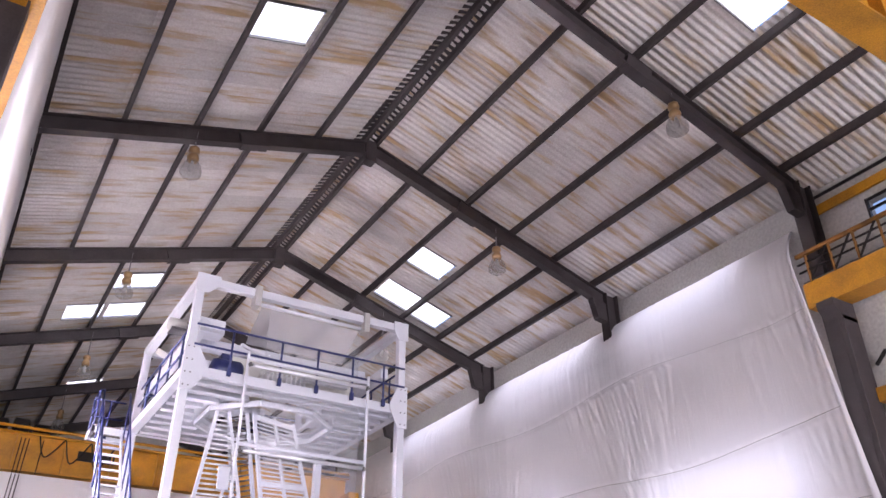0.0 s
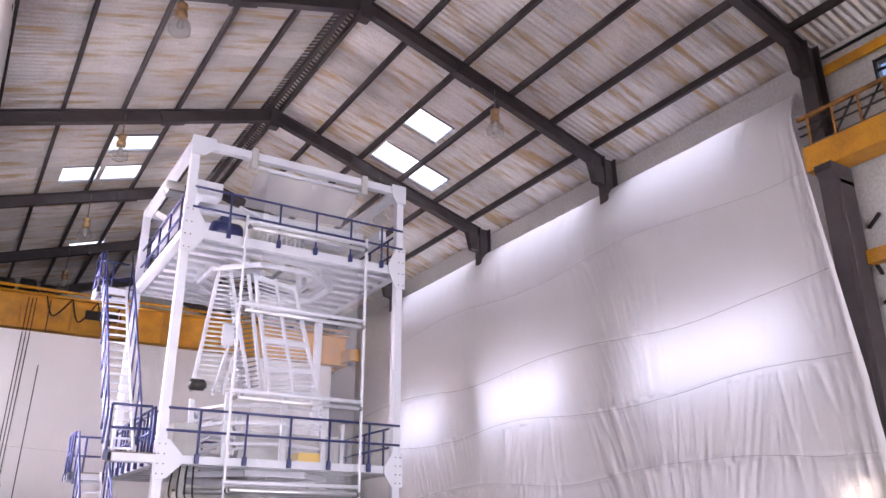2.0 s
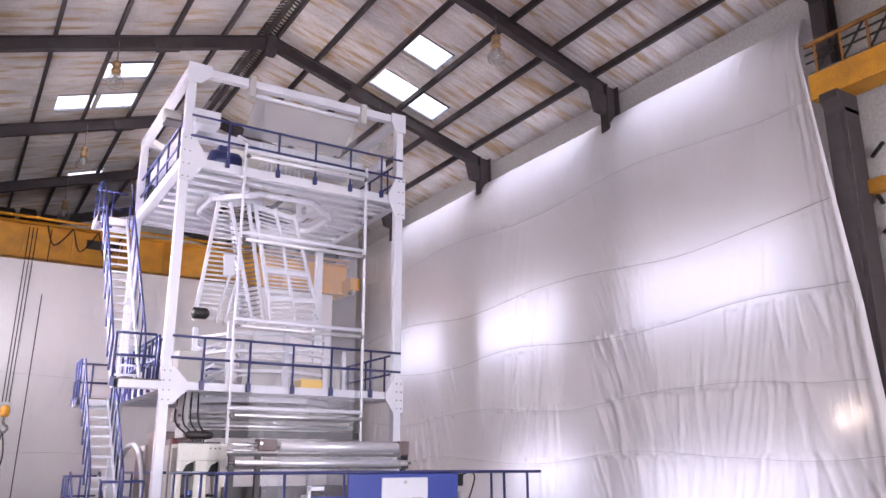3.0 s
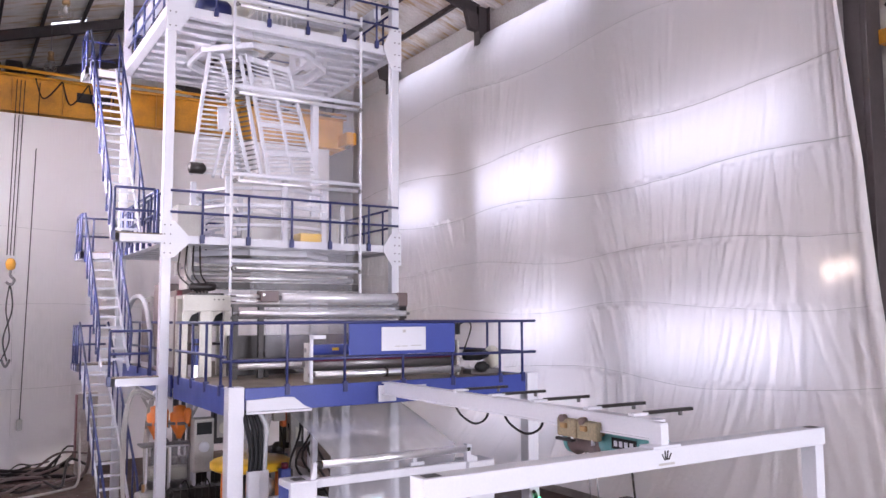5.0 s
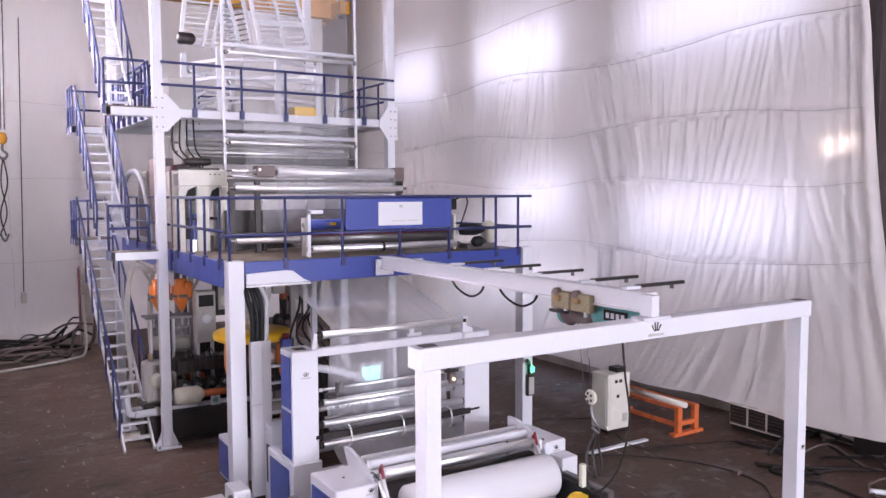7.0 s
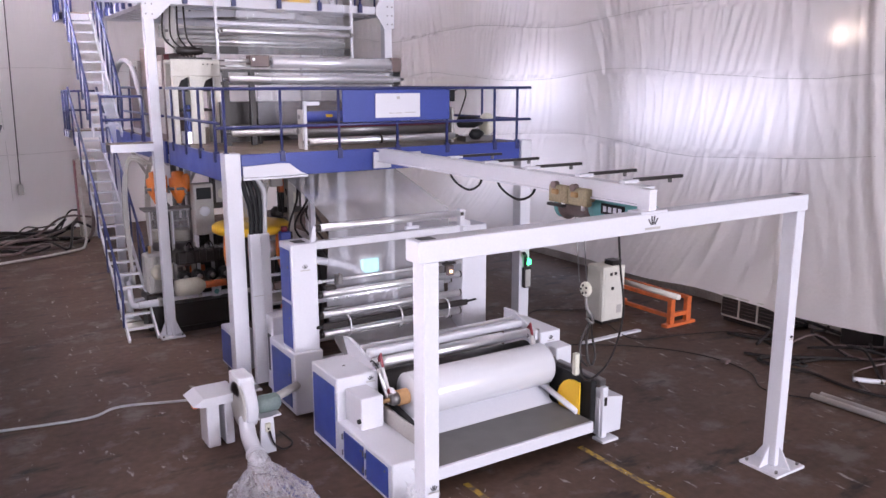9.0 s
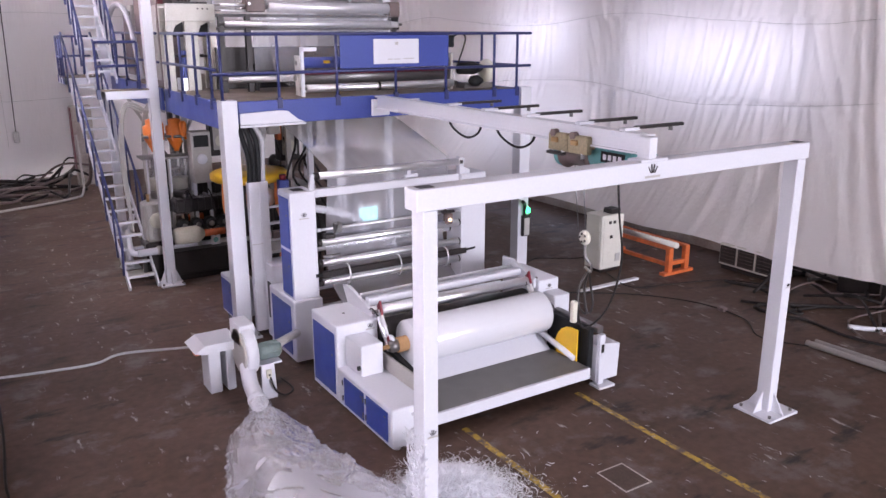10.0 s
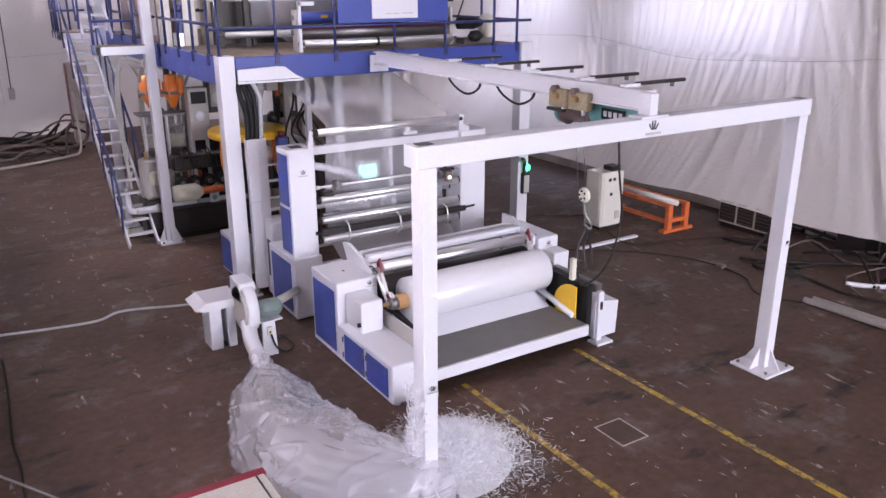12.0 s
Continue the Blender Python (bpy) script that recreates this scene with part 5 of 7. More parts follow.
    part("stop_lever", box(B(), 4.95, 5.15, 8.7, 8.76, 2.16, 2.2, 0.005), WHITE, s), part("stop_lever", box(B(), 4.98, 5.04, 8.7, 8.76, 2.2, 2.3, 0.005), WHITE, s)
    part("bearing_arm", prism(B(), [(5.74, 2.15), (5.9, 2.15), (5.9, 2.2), (5.8, 2.24), (5.82, 2.36), (5.74, 2.38)], "y", 8.62, 8.7), WHITE, s)
    part("bearing_arm", prism(B(), [(3.66, 2.15), (3.6, 2.15), (3.63, 2.33), (3.67, 2.34)], "y", 8.64, 8.68), WHITE, s)
    # dark plate on the solid column top, coloured as the shade of an opening
    part("opening_shade", box(B(), 3.42, 3.56, 8.7, 8.85, 2.147, 2.154), DARK, s, "dark patch for the shade in the cable opening")
    part("web_trap", box(B(), 4.3, 5.2, 8.86, 8.9, 1.42, 1.47, 0.006), WHITE, s)
    part("return_pipe", hose(B(), [(3.7, 9.1, 1.85), (4.1, 9.1, 1.75), (4.45, 9.1, 1.6), (4.52, 9.1, 1.4), (4.4, 9.1, 1.32), (3.9, 9.1, 1.3)], 0.05, 12), WHITE, s, "white bent pipe")
    film_strip("film_web", (4.9, 9, 2), [(10.5, 2.87), (10.0, 2.74), (9.4, 2.58), (8.72, 2.38), (8.72, 2.3), (8.78, 1.95), (8.84, 1.6), (8.86, 1.3), (8.82, 1.1), (8.7, 0.9), (8.5, 0.78), (8.2, 0.72), (7.95, 0.8)], 3.88, 5.62, "hazy clear film web led down over the rollers", 0.02, WEB)
    sc = thing("operator_screen", (4.6, 9.3, 1.4), "lit touch screen of the operator panel behind the film", "screen")
    part("casing", box(B(), 4.55, 4.92, 9.32, 9.4, 1.45, 1.74, 0.01), GREY, sc)
    part("display", box(B(), 4.59, 4.86, 9.312, 9.319, 1.5, 1.69), glow("screen_light", (0.35, 0.8, 0.82), 1.0), sc, "glowing pale cyan display")
    part("stand", box(B(), 4.7, 4.76, 9.34, 9.38, 0, 1.45), WHITE, sc)
    p = thing("control_pillar", (3.5, 9.6, 0), "narrow grey control cabinet beside the roller stand", "cabinet")
    part("body", box(B(), 3.36, 3.62, 9.42, 9.7, 0.02, 1.05, 0.012), WHITE, p)
    part("vent", box(B(), 3.35, 3.36, 9.5, 9.6, 0.3, 0.8), DARK, p)
    t = thing("trunking", (3.34, 9.62, 0), "white vertical cable trunking with black hoses rising from it", "trunking")
    part("trunk", box(B(), 3.2, 3.34, 9.66, 9.76, 0.1, 2.12, 0.006), WHITE, t)
    part("cover_joint", box(B(), 3.197, 3.345, 9.653, 9.66, 1.3, 1.305), GREY, t)
    part("trunk", box(B(), 3.34, 3.46, 9.66, 9.76, 0.1, 2.12, 0.006), WHITE, t)
    for k in range(4):
        x = 3.23 + 0.06 * k
        part("cable_hose", hose(B(), [(x, 9.7, 2.1), (x + 0.01, 9.7, 2.4), (x - 0.04 + 0.02 * k, 9.72, 2.65), (x - 0.06, 9.8, 2.85)], 0.032, 8), BLACK if k < 3 else GREYPIPE, t)
    c = thing("side_cabinet", (3.1, 10.4, 0), "small white and blue electrical cabinet behind the platform leg", "cabinet")
    part("body", box(B(), 3.0, 3.3, 10.0, 10.5, 0.2, 0.75, 0.01), WHITE, c)
    cabinet_door(c, 3.0, 10.04, 10.46, 0.24, 0.7)
    part("plinth", box(B(), 3.05, 3.25, 10.05, 10.45, 0, 0.2), DARK, c)
    e = thing("edge_sensor", (7.74, 9.72, 0.8), "black sensor box with a lit green lamp on a platform leg", "sensor box")
    part("body", box(B(), 7.68, 7.82, 9.68, 9.745, 0.78, 1.12, 0.01), DARK, e)
    part("cover", box(B(), 7.7, 7.8, 9.67, 9.68, 0.8, 1.08), GREY, e)
    part("green_lamp", lathe(B(), (7.76, 9.68, 1.16), [(0.02, 0), (0.045, 0.01), (0.045, 0.08), (0.02, 0.1)], 12), glow("green_light", (0.05, 0.9, 0.3), 3.0), e, "lit green lamp")
    part("bracket", hose(B(), [(7.72, 9.7, 1.12), (7.7, 9.68, 1.3), (7.6, 9.6, 1.38)], 0.03, 8), DARK, e)


# ---- trim blower, bag and waste ----
def build_blower():
    b = thing("trim_blower", (2.45, 8.2, 0), "white trim blower with a round casing, grey-green motor and plinth", "blower")
    part("plinth", box(B(), 2.16, 2.3, 8.32, 8.62, 0, 0.52, 0.01), WHITE, b), part("plinth", box(B(), 2.36, 2.46, 8.32, 8.62, 0, 0.52, 0.01), WHITE, b)
    part("plinth_top", prism(B(), [(2.0, 0.55), (2.12, 0.62), (2.5, 0.62), (2.5, 0.52), (2.1, 0.52)], "y", 8.25, 8.68), WHITE, b)
    part("casing", lathe(B(), (2.46, 8.1, 0.55), [(0.14, 0), (0.27, 0.005), (0.28, 0.02), (0.28, 0.11), (0.27, 0.13), (0.1, 0.135)], 28, "x"), WHITE, b)
    part("casing_rim", lathe(B(), (2.44, 8.1, 0.55), [(0.2, 0), (0.25, 0.0), (0.25, 0.02), (0.2, 0.02)], 28, "x"), GREY, b)
    part("inlet", box(B(), 2.44, 2.62, 8.02, 8.36, 0.62, 0.86, 0.01), WHITE, b)
    m = part("motor", lathe(B(), (2.62, 8.02, 0.52), [(0.04, 0), (0.09, 0.02), (0.1, 0.05), (0.1, 0.24), (0.06, 0.28)], 16, "x"), GREENMETAL, b, "grey-green finned motor")
    for k in range(8):
        a = k * math.pi / 4
        part("fin", box(B(), 2.68, 2.84, 8.015 + 0.1 * math.cos(a), 8.025 + 0.1 * math.cos(a), 0.515 + 0.1 * math.sin(a), 0.525 + 0.1 * math.sin(a)), GREENMETAL, m)
    part("motor_stand", prism(B(), [(2.6, 0), (2.78, 0), (2.76, 0.42), (2.62, 0.42)], "y", 7.86, 7.9), WHITE, b)
    part("motor_shelf", box(B(), 2.6, 2.86, 7.88, 8.16, 0.4, 0.42), WHITE, b)
    s = part("socket", box(B(), 2.66, 2.72, 7.83, 7.86, 0.26, 0.36, 0.005), CREAM, b)
    # black piece on the closed socket, with the hole's shade as its colour
    part("socket_hole_shade", box(B(), 2.68, 2.7, 7.826, 7.83, 0.29, 0.31), BLACK, s)
    part("lead", hose(B(), [(2.7, 7.83, 0.27), (2.74, 7.8, 0.12), (2.86, 7.82, 0.02), (3.0, 7.95, 0.015), (2.98, 8.3, 0.015)], 0.012, 6), CABLE, b)
    part("outlet_duct", hose(B(), [(2.5, 8.0, 0.4), (2.46, 7.82, 0.28), (2.44, 7.62, 0.22), (2.42, 7.42, 0.2)], 0.085, 14), WHITE, b)
    for k in range(3):
        part("duct_band", lathe(B(), (2.425, 7.42 + 0.045 * k, 0.2), [(0.09, 0), (0.1, 0.008), (0.1, 0.024), (0.09, 0.03)], 16, "y"), WHITE, b)
    part("cross_pipe", rod(B(), (2.8, 8.1, 0.5), (3.3, 8.5, 0.45), 0.05, 12), GREY, b)
    o = thing("valve_motor", (2.35, 9.0, 0), "small grey-green pump with a rusty flange on the floor", "pump")
    part("body", lathe(B(), (2.42, 8.95, 0), [(0.07, 0), (0.08, 0.1), (0.08, 0.35), (0.05, 0.4)], 14), GREENMETAL, o)
    part("flange", lathe(B(), (2.15, 8.95, 0.3), [(0.03, 0), (0.06, 0.02), (0.06, 0.06), (0.03, 0.2)], 12, "x"), REDORANGE, o, "rusty flange")


def build_bag():
    spine = [(2.42, 7.42, 0.2, 0.1), (2.38, 7.25, 0.18, 0.11), (2.3, 6.92, 0.19, 0.2), (2.16, 6.45, 0.22, 0.33), (2.09, 5.95, 0.24, 0.4), (2.09, 5.45, 0.25, 0.44), (2.25, 5.0, 0.24, 0.41), (2.6, 4.75, 0.2, 0.32), (3.0, 4.66, 0.18, 0.22)]
    bm = B()
    rings = []
    seg, sub = 120, 22
    for i in range(len(spine) - 1):
        for k in range(sub):
            t = k / sub
            a, b = Vector(spine[i]), Vector(spine[i + 1])
            p = a.lerp(b, t)
            c = Vector(p[:3])
            d = Vector((b - a)[:3]).normalized()
            side = d.cross(Vector((0, 0, 1))).normalized()
            ring = []
            for j in range(seg):
                an = 2 * math.pi * j / seg
                u = i + t
                ca, sa = math.cos(an), math.sin(an)
                q = 0.14 * noise.noise((ca * 1.6, sa * 1.6, u * 0.9)) + 0.05 * noise.noise((ca * 5, sa * 5, u * 0.6))
                pleat = max(0.0, 1 - abs(noise.noise((ca * 5.5 + 0.3 * u, sa * 5.5, u * 0.35 + 5))) * 6)
                cross = max(0.0, 1 - abs(noise.noise((ca * 2.2 + 1.4 * u, sa * 2.2 - u, u * 1.1 + 20))) * 9)
                q += 0.10 * pleat ** 2 * max(0.3, 1 - u / 6) + 0.09 * cross ** 2 * min(1, u / 3)
                r = p[3] * (1 + q * min(1, u))
                v = c + side * math.cos(an) * r * 1.12 + Vector((0, 0, 1)) * math.sin(an) * r * 0.9
                v.z = max(0.012 + 0.01 * (j % 2), v.z)
                ring.append(bm.verts.new(v))
            rings.append(ring)
    for a, b in zip(rings, rings[1:]):
        for j in range(seg):
            bm.faces.new((a[j], a[(j + 1) % seg], b[(j + 1) % seg], b[j])).smooth = True
    return single("waste_bag", bm, BAG, (2.42, 7.42, 0), "billowing clear plastic bag catching film trim from the blower", "plastic bag")


def build_waste():
    rnd = random.Random(11)
    bm = B()

    def strip(c, d, up, w, n, curl):
        side = d.cross(up).normalized() * w
        prev = None
        p = c
        for k in range(n + 1):
            row = (bm.verts.new(p - side), bm.verts.new(p + side))
            if prev:
                bm.faces.new((prev[0], prev[1], row[1], row[0])).smooth = True
            prev = row
            d = (d + Vector((rnd.gauss(0, curl), rnd.gauss(0, curl), rnd.gauss(0, curl)))).normalized()
            p = p + d * 0.026
            p.z = max(0.01, p.z)
    for _ in range(42000):
        a, r = rnd.uniform(0, 2 * math.pi), abs(rnd.gauss(0, 0.31))
        x, y = 3.24 + r * math.cos(a) * 1.05, 4.98 + r * math.sin(a) * 0.95
        top = 0.3 * math.exp(-(r / 0.5) ** 2)
        z = max(0.012, top * (1 - 0.35 * rnd.random() ** 2) + rnd.uniform(0, 0.05))
        v = Vector((rnd.gauss(0, 1), rnd.gauss(0, 1), rnd.gauss(0, 0.5))).normalized()
        strip(Vector((x, y, z)), v, Vector((rnd.gauss(0, 1), rnd.gauss(0, 1), rnd.gauss(0, 1))).normalized(), rnd.choice((0.0007, 0.0009, 0.0012, 0.002, 0.004)), rnd.randint(2, 3), 0.45)
    prev = None
    for i in range(15):
        r = 0.02 + 0.036 * i
        ring = []
        for k in range(48):
            a = 2 * math.pi * k / 48
            x, y = 3.22 + r * math.cos(a) * 1.1, 4.98 + r * math.sin(a)
            ring.append(bm.verts.new((x, y, max(0.006, 0.27 * math.exp(-(r / 0.42) ** 2) * (1 + 0.5 * noise.noise((x * 9, y * 9, 3))) - 0.05 * (i / 14) ** 2))))
        if prev:
            for k in range(48):
                bm.faces.new((prev[k], prev[(k + 1) % 48], ring[(k + 1) % 48], ring[k]))
        prev = ring
    for _ in range(500):
        z = 0.25 + 0.75 * rnd.random() ** 1.6
        strip(Vector((2.735 - 0.03 * rnd.random(), rnd.uniform(4.58, 4.8), z)), Vector((rnd.gauss(0, 0.3), rnd.gauss(0, 0.5), 1)).normalized(), Vector((1, 0.2, 0)), rnd.uniform(0.004, 0.01), 3, 0.3)
    # long ribbons of trim lying inside the bag
    for _ in range(40):
        y = rnd.uniform(5.0, 6.2)
        x = 2.09 + (0.3 if y < 5.2 else 0.0) + rnd.gauss(0, 0.15)
        strip(Vector((x, y, rnd.uniform(0.06, 0.4 if y < 6 else 0.25))), Vector((rnd.gauss(0, 0.5), rnd.gauss(0, 1), rnd.gauss(0, 0.25))).normalized(), Vector((0, rnd.gauss(0, 0.4), 1)).normalized(), rnd.uniform(0.0008, 0.003), rnd.randint(4, 11), 0.2)
    for _ in range(90):
        x, y = rnd.uniform(2.7, 6.8), rnd.uniform(2.6, 6.0)
        strip(Vector((x, y, 0.012)), Vector((rnd.gauss(0, 1), rnd.gauss(0, 1), 0)).normalized(), Vector((0, 0, 1)), 0.0025, rnd.randint(1, 2), 0.12)
    m = glassy("shredded_film", (0.95, 0.95, 0.99), 0.1, 0.2, 0.5)
    single("film_trim_waste", bm, m, (3.2, 4.9, 0), "heap of shiny shredded clear film strips on the floor", "plastic waste", kind="stuff")


# ---- extruders under the platform ----
PIPE = ((2.42, 13.05, 0.49), (4.9, 13.05, 0.51))
def build_extruders():
    for k, (x, y) in enumerate(((2.92, 13.5), (3.26, 13.4))):
        h = thing("hopper_loader", (x, y, 1.3), "orange conical hopper loader on a clear sight glass and grey stand", "hopper", "hopper loaders")
        part("cone", lathe(B(), (x, y, 2.0), [(0.04, 0.06), (0.05, 0.1), (0.14, 0.27), (0.15, 0.3), (0.15, 0.47), (0.1, 0.5), (0.1, 0.58), (0.04, 0.6)], 18), ORANGE, h, "orange enamelled cone")
        for a in range(6):
            ca, sa = math.cos(a * math.pi / 3), math.sin(a * math.pi / 3)
            part("clamp", box(B(), x + 0.16 * ca - 0.018, x + 0.16 * ca + 0.018, y + 0.16 * sa - 0.018, y + 0.16 * sa + 0.018, 2.24, 2.36, 0.004), IRON if a % 2 else ORANGE, h)
        part("filter_pot", lathe(B(), (x + 0.1, y - 0.13, 2.3), [(0.03, 0.0), (0.06, 0.04), (0.06, 0.22), (0.03, 0.26)], 12), ORANGE, h)
        part("band", lathe(B(), (x, y, 2.29), [(0.15, 0), (0.175, 0.01), (0.175, 0.04), (0.15, 0.05)], 18), IRON, h)
        part("shelf", box(B(), x - 0.25, x + 0.2, y - 0.2, y + 0.2, 1.96, 1.99), IRON, h)
        part("sight_glass", rod(B(), (x, y, 1.42), (x, y, 1.96), 0.15, 16), FILM, h, "clear sight glass")
        part("pellets", rod(B(), (x, y, 1.43), (x, y, 1.62), 0.14, 16), CREAM, h, "cream plastic pellets")
        for dx in (-0.17, 0.17):
            part("glass_frame", box(B(), x + dx - 0.012, x + dx + 0.012, y - 0.17, y - 0.15, 1.4, 1.96), WHITE, h)
        part("glass_base", lathe(B(), (x, y, 1.2), [(0.06, 0), (0.16, 0.16), (0.17, 0.2), (0.17, 0.22)], 16), IRON, h)
        for dx in (-0.18, 0.18):
            part("stand_leg", box(B(), x + dx - 0.02, x + dx + 0.02, y - 0.15, y - 0.11, 0, 1.96), GREY, h)
        for j in range(3):
            part("suction_hose", hose(B(), [(x - 0.12 + 0.06 * j, y + 0.05, 2.7), (x - 0.35, y + 0.2, 2.75 + 0.04 * j), (x - 0.42 - 0.03 * j, y + 0.3, 2.0), (x - 0.4, y + 0.3, 0.6)], 0.018, 8), GREY, h)
    for n, (y, z) in enumerate(((12.95, 1.22), (14.2, 1.25))):
        e = thing("extruder", (3.7, y, 0), "dark oily extruder barrel with cooling blowers on a steel bed", "extruder", "extruders under the platform")
        part("barrel_cover", box(B(), 3.0, 4.45, y - 0.14, y + 0.14, z - 0.1, z + 0.12, 0.03), DARK, e)
        for k in range(13):
            part("cover_rib", box(B(), 3.05 + 0.11 * k, 3.07 + 0.11 * k, y - 0.155, y + 0.15, z - 0.09, z + 0.135), DARK, e)
        for k in range(4):
            part("terminal_cap", rod(B(), (3.2 + 0.33 * k, y - 0.02, z + 0.12), (3.2 + 0.33 * k, y - 0.02, z + 0.19), 0.03, 8), IRON, e)
            part("heater_lead", hose(B(), [(3.2 + 0.33 * k, y - 0.02, z + 0.18), (3.24 + 0.33 * k, y - 0.12, z + 0.26), (3.3 + 0.33 * k, y - 0.18, z + 0.05), (3.3 + 0.33 * k, y - 0.2, z - 0.2)], 0.01, 6, 4), CABLE, e)
        for k in range(6):
            c = part("cooling_blower", lathe(B(), (3.12 + 0.22 * k, y - 0.16, z - 0.3), [(0.04, -0.06), (0.09, -0.05), (0.1, 0.0), (0.1, 0.12), (0.05, 0.14)], 12, "y"), BLACK, e)
            part("blower_inlet", lathe(B(), (3.12 + 0.22 * k, y - 0.24, z - 0.3), [(0.02, 0), (0.045, 0.005), (0.045, 0.02), (0.02, 0.03)], 10, "y"), IRON, c)
        part("bed", box(B(), 2.9, 4.5, y - 0.2, y + 0.3, 0.1, 0.5, 0.02), DARK, e)
        part("motor", lathe(B(), (2.92, y - 0.25, 0.78), [(0.05, 0), (0.12, 0.02), (0.14, 0.08), (0.14, 0.38), (0.1, 0.44), (0.05, 0.5)], 18, "x"), CREAM, e, "cream electric motor")
        part("coupling", rod(B(), (3.4, y - 0.25, 0.78), (3.75, y - 0.25, 0.78), 0.06, 12), REDORANGE, e, "red-painted coupling")
        part("foot", box(B(), 2.95, 4.45, y - 0.15, y + 0.2, 0, 0.1), DARK, e)
    r = thing("air_ring", (3.95, 11.9, 1.2), "yellow ring-shaped service platform round the die with orange air hoses", "die platform")
    part("ring", lathe(B(), (3.97, 11.9, 1.75), [(0.34, 0.12), (0.34, 0.0), (0.56, 0.0), (0.6, 0.03), (0.6, 0.1), (0.56, 0.13), (0.36, 0.13)], 36), YELLOW_RING, r)
    part("warning_plate", box(B(), 3.55, 3.78, 11.42, 11.432, 1.79, 1.85), DARK, r)
    part("die", lathe(B(), (3.97, 11.9, 0.9), [(0.3, 0), (0.34, 0.1), (0.34, 0.6), (0.28, 0.8), (0.2, 0.86)], 24), DARK, r)
    part("blower_face", lathe(B(), (4.1, 11.5, 1.5), [(0.02, 0), (0.14, 0.01), (0.15, 0.05), (0.1, 0.08)], 18, "y"), CHROME, r)
    for a in (3.6, 4.4, 5.4):
        x, y = 3.97 + 0.5 * math.cos(a), 11.9 + 0.5 * math.sin(a)
        part("air_hose", hose(B(), [(x, y, 1.75), (x - 0.02, y - 0.05, 1.4), (x + 0.08, y - 0.02, 1.0), (x + 0.02, y, 0.5)], 0.065, 10), ORANGE, r, "orange air hose")
    for x, y in ((3.5, 11.5), (4.45, 11.5), (3.97, 12.45)):
        part("leg", box(B(), x - 0.03, x + 0.03, y - 0.03, y + 0.03, 0, 1.75), DARK, r)
    part("work_table", box(B(), 3.9, 4.5, 10.9, 11.5, 0.78, 0.83), GREY, r), part("work_table", box(B(), 3.92, 4.48, 10.92, 11.48, 0.5, 0.54), WHITE, r)
    # clear cone of a hopper above the die, not blown film
    f = thing("clear_hopper", (4.0, 11.7, 2.0), "clear cone-shaped hopper above the die under the platform", "film bubble")
    part("bubble", lathe(B(), (4.0, 11.9, 1.9), [(0.16, 0), (0.2, 0.3), (0.32, 0.7), (0.4, 1.0)], 24), FILM, f)
    for x, y, mat in ((3.55, 13.9, GREY), (4.2, 12.9, GREY), (4.75, 12.2, GREY), (4.62, 11.0, WHITE), (5.72, 10.65, WHITE)):
        single("support_post", box(B(), x - 0.04, x + 0.04, y - 0.04, y + 0.04, 0, 2.87), mat, (x, y, 0), "slender steel support post under the platform", "post", "support posts")
    for x, y, z in ((3.95, 13.2, 1.95), (4.85, 12.4, 1.9)):
        v = thing("melt_gauge_box", (x, y, z), "grey gauge cabinet with a round dial under the platform", "gauge box", "gauge boxes")
        part("casing", box(B(), x - 0.18, x + 0.18, y, y + 0.2, z, z + 0.75, 0.015), DARK, v)
        part("front_plate", box(B(), x - 0.13, x + 0.13, y - 0.012, y - 0.002, z + 0.1, z + 0.65, 0.004), GREY, v)
        part("dial", rod(B(), (x, y - 0.03, z + 0.25), (x, y - 0.013, z + 0.25), 0.1, 20), CREAM, v)
        part("hanger", box(B(), x - 0.02, x + 0.02, y + 0.08, y + 0.12, z + 0.75, 2.88), IRON, v)
    w = thing("water_pipe", (3.3, 13.0, 0), "white painted cooling pipe on short stands", "pipe")
    part("pipe", rod(B(), PIPE[0], PIPE[1], 0.06, 14), WHITE, w)
    part("pipe", rod(B(), (2.9, 13.0, 0.28), (4.9, 13.0, 0.3), 0.022, 10), WHITE, w)
    part("pipe_elbow", hose(B(), [PIPE[0], (2.34, 13.12, 0.5), (2.36, 13.4, 0.58), (2.42, 13.8, 0.7)], 0.05, 12), WHITE, w)
    for x in (2.75, 3.4, 4.05):
        part("pipe_collar", rod(B(), (x - 0.03, 13.05, 0.5), (x + 0.03, 13.05, 0.5), 0.075, 14), GREY, w)
    part("tag", box(B(), 3.58, 3.74, 12.93, 12.95, 0.44, 0.82, 0.01), WHITE, w, "white tag plate")
    part("tag_mark", rod(B(), (3.66, 12.927, 0.58), (3.66, 12.931, 0.58), 0.045, 12), TEAL, w)
    part("tag_mark", rod(B(), (3.66, 12.927, 0.68), (3.66, 12.931, 0.68), 0.03, 12), DARK, w)
    for x in (2.85, 3.3, 3.8, 4.4):
        part("stand", box(B(), x - 0.02, x + 0.02, 12.98, 13.1, 0, 0.44), WHITE, w)
    for k in range(5):
        x = 4.6 + 0.1 * k
        single("hydraulic_hose", hose(B(), [(x, 11.6, 2.85), (x + 0.1 * math.sin(k), 11.5, 2.3), (x - 0.2, 11.4, 1.7 + 0.1 * k), (x + 0.2, 11.2, 1.2), (x + 0.1, 11.1, 0.05)], 0.018, 6), CABLE, (x, 11.5, 0), "thin dark hose hanging under the platform", "hose", "hanging hoses")
    rnd = random.Random(8)
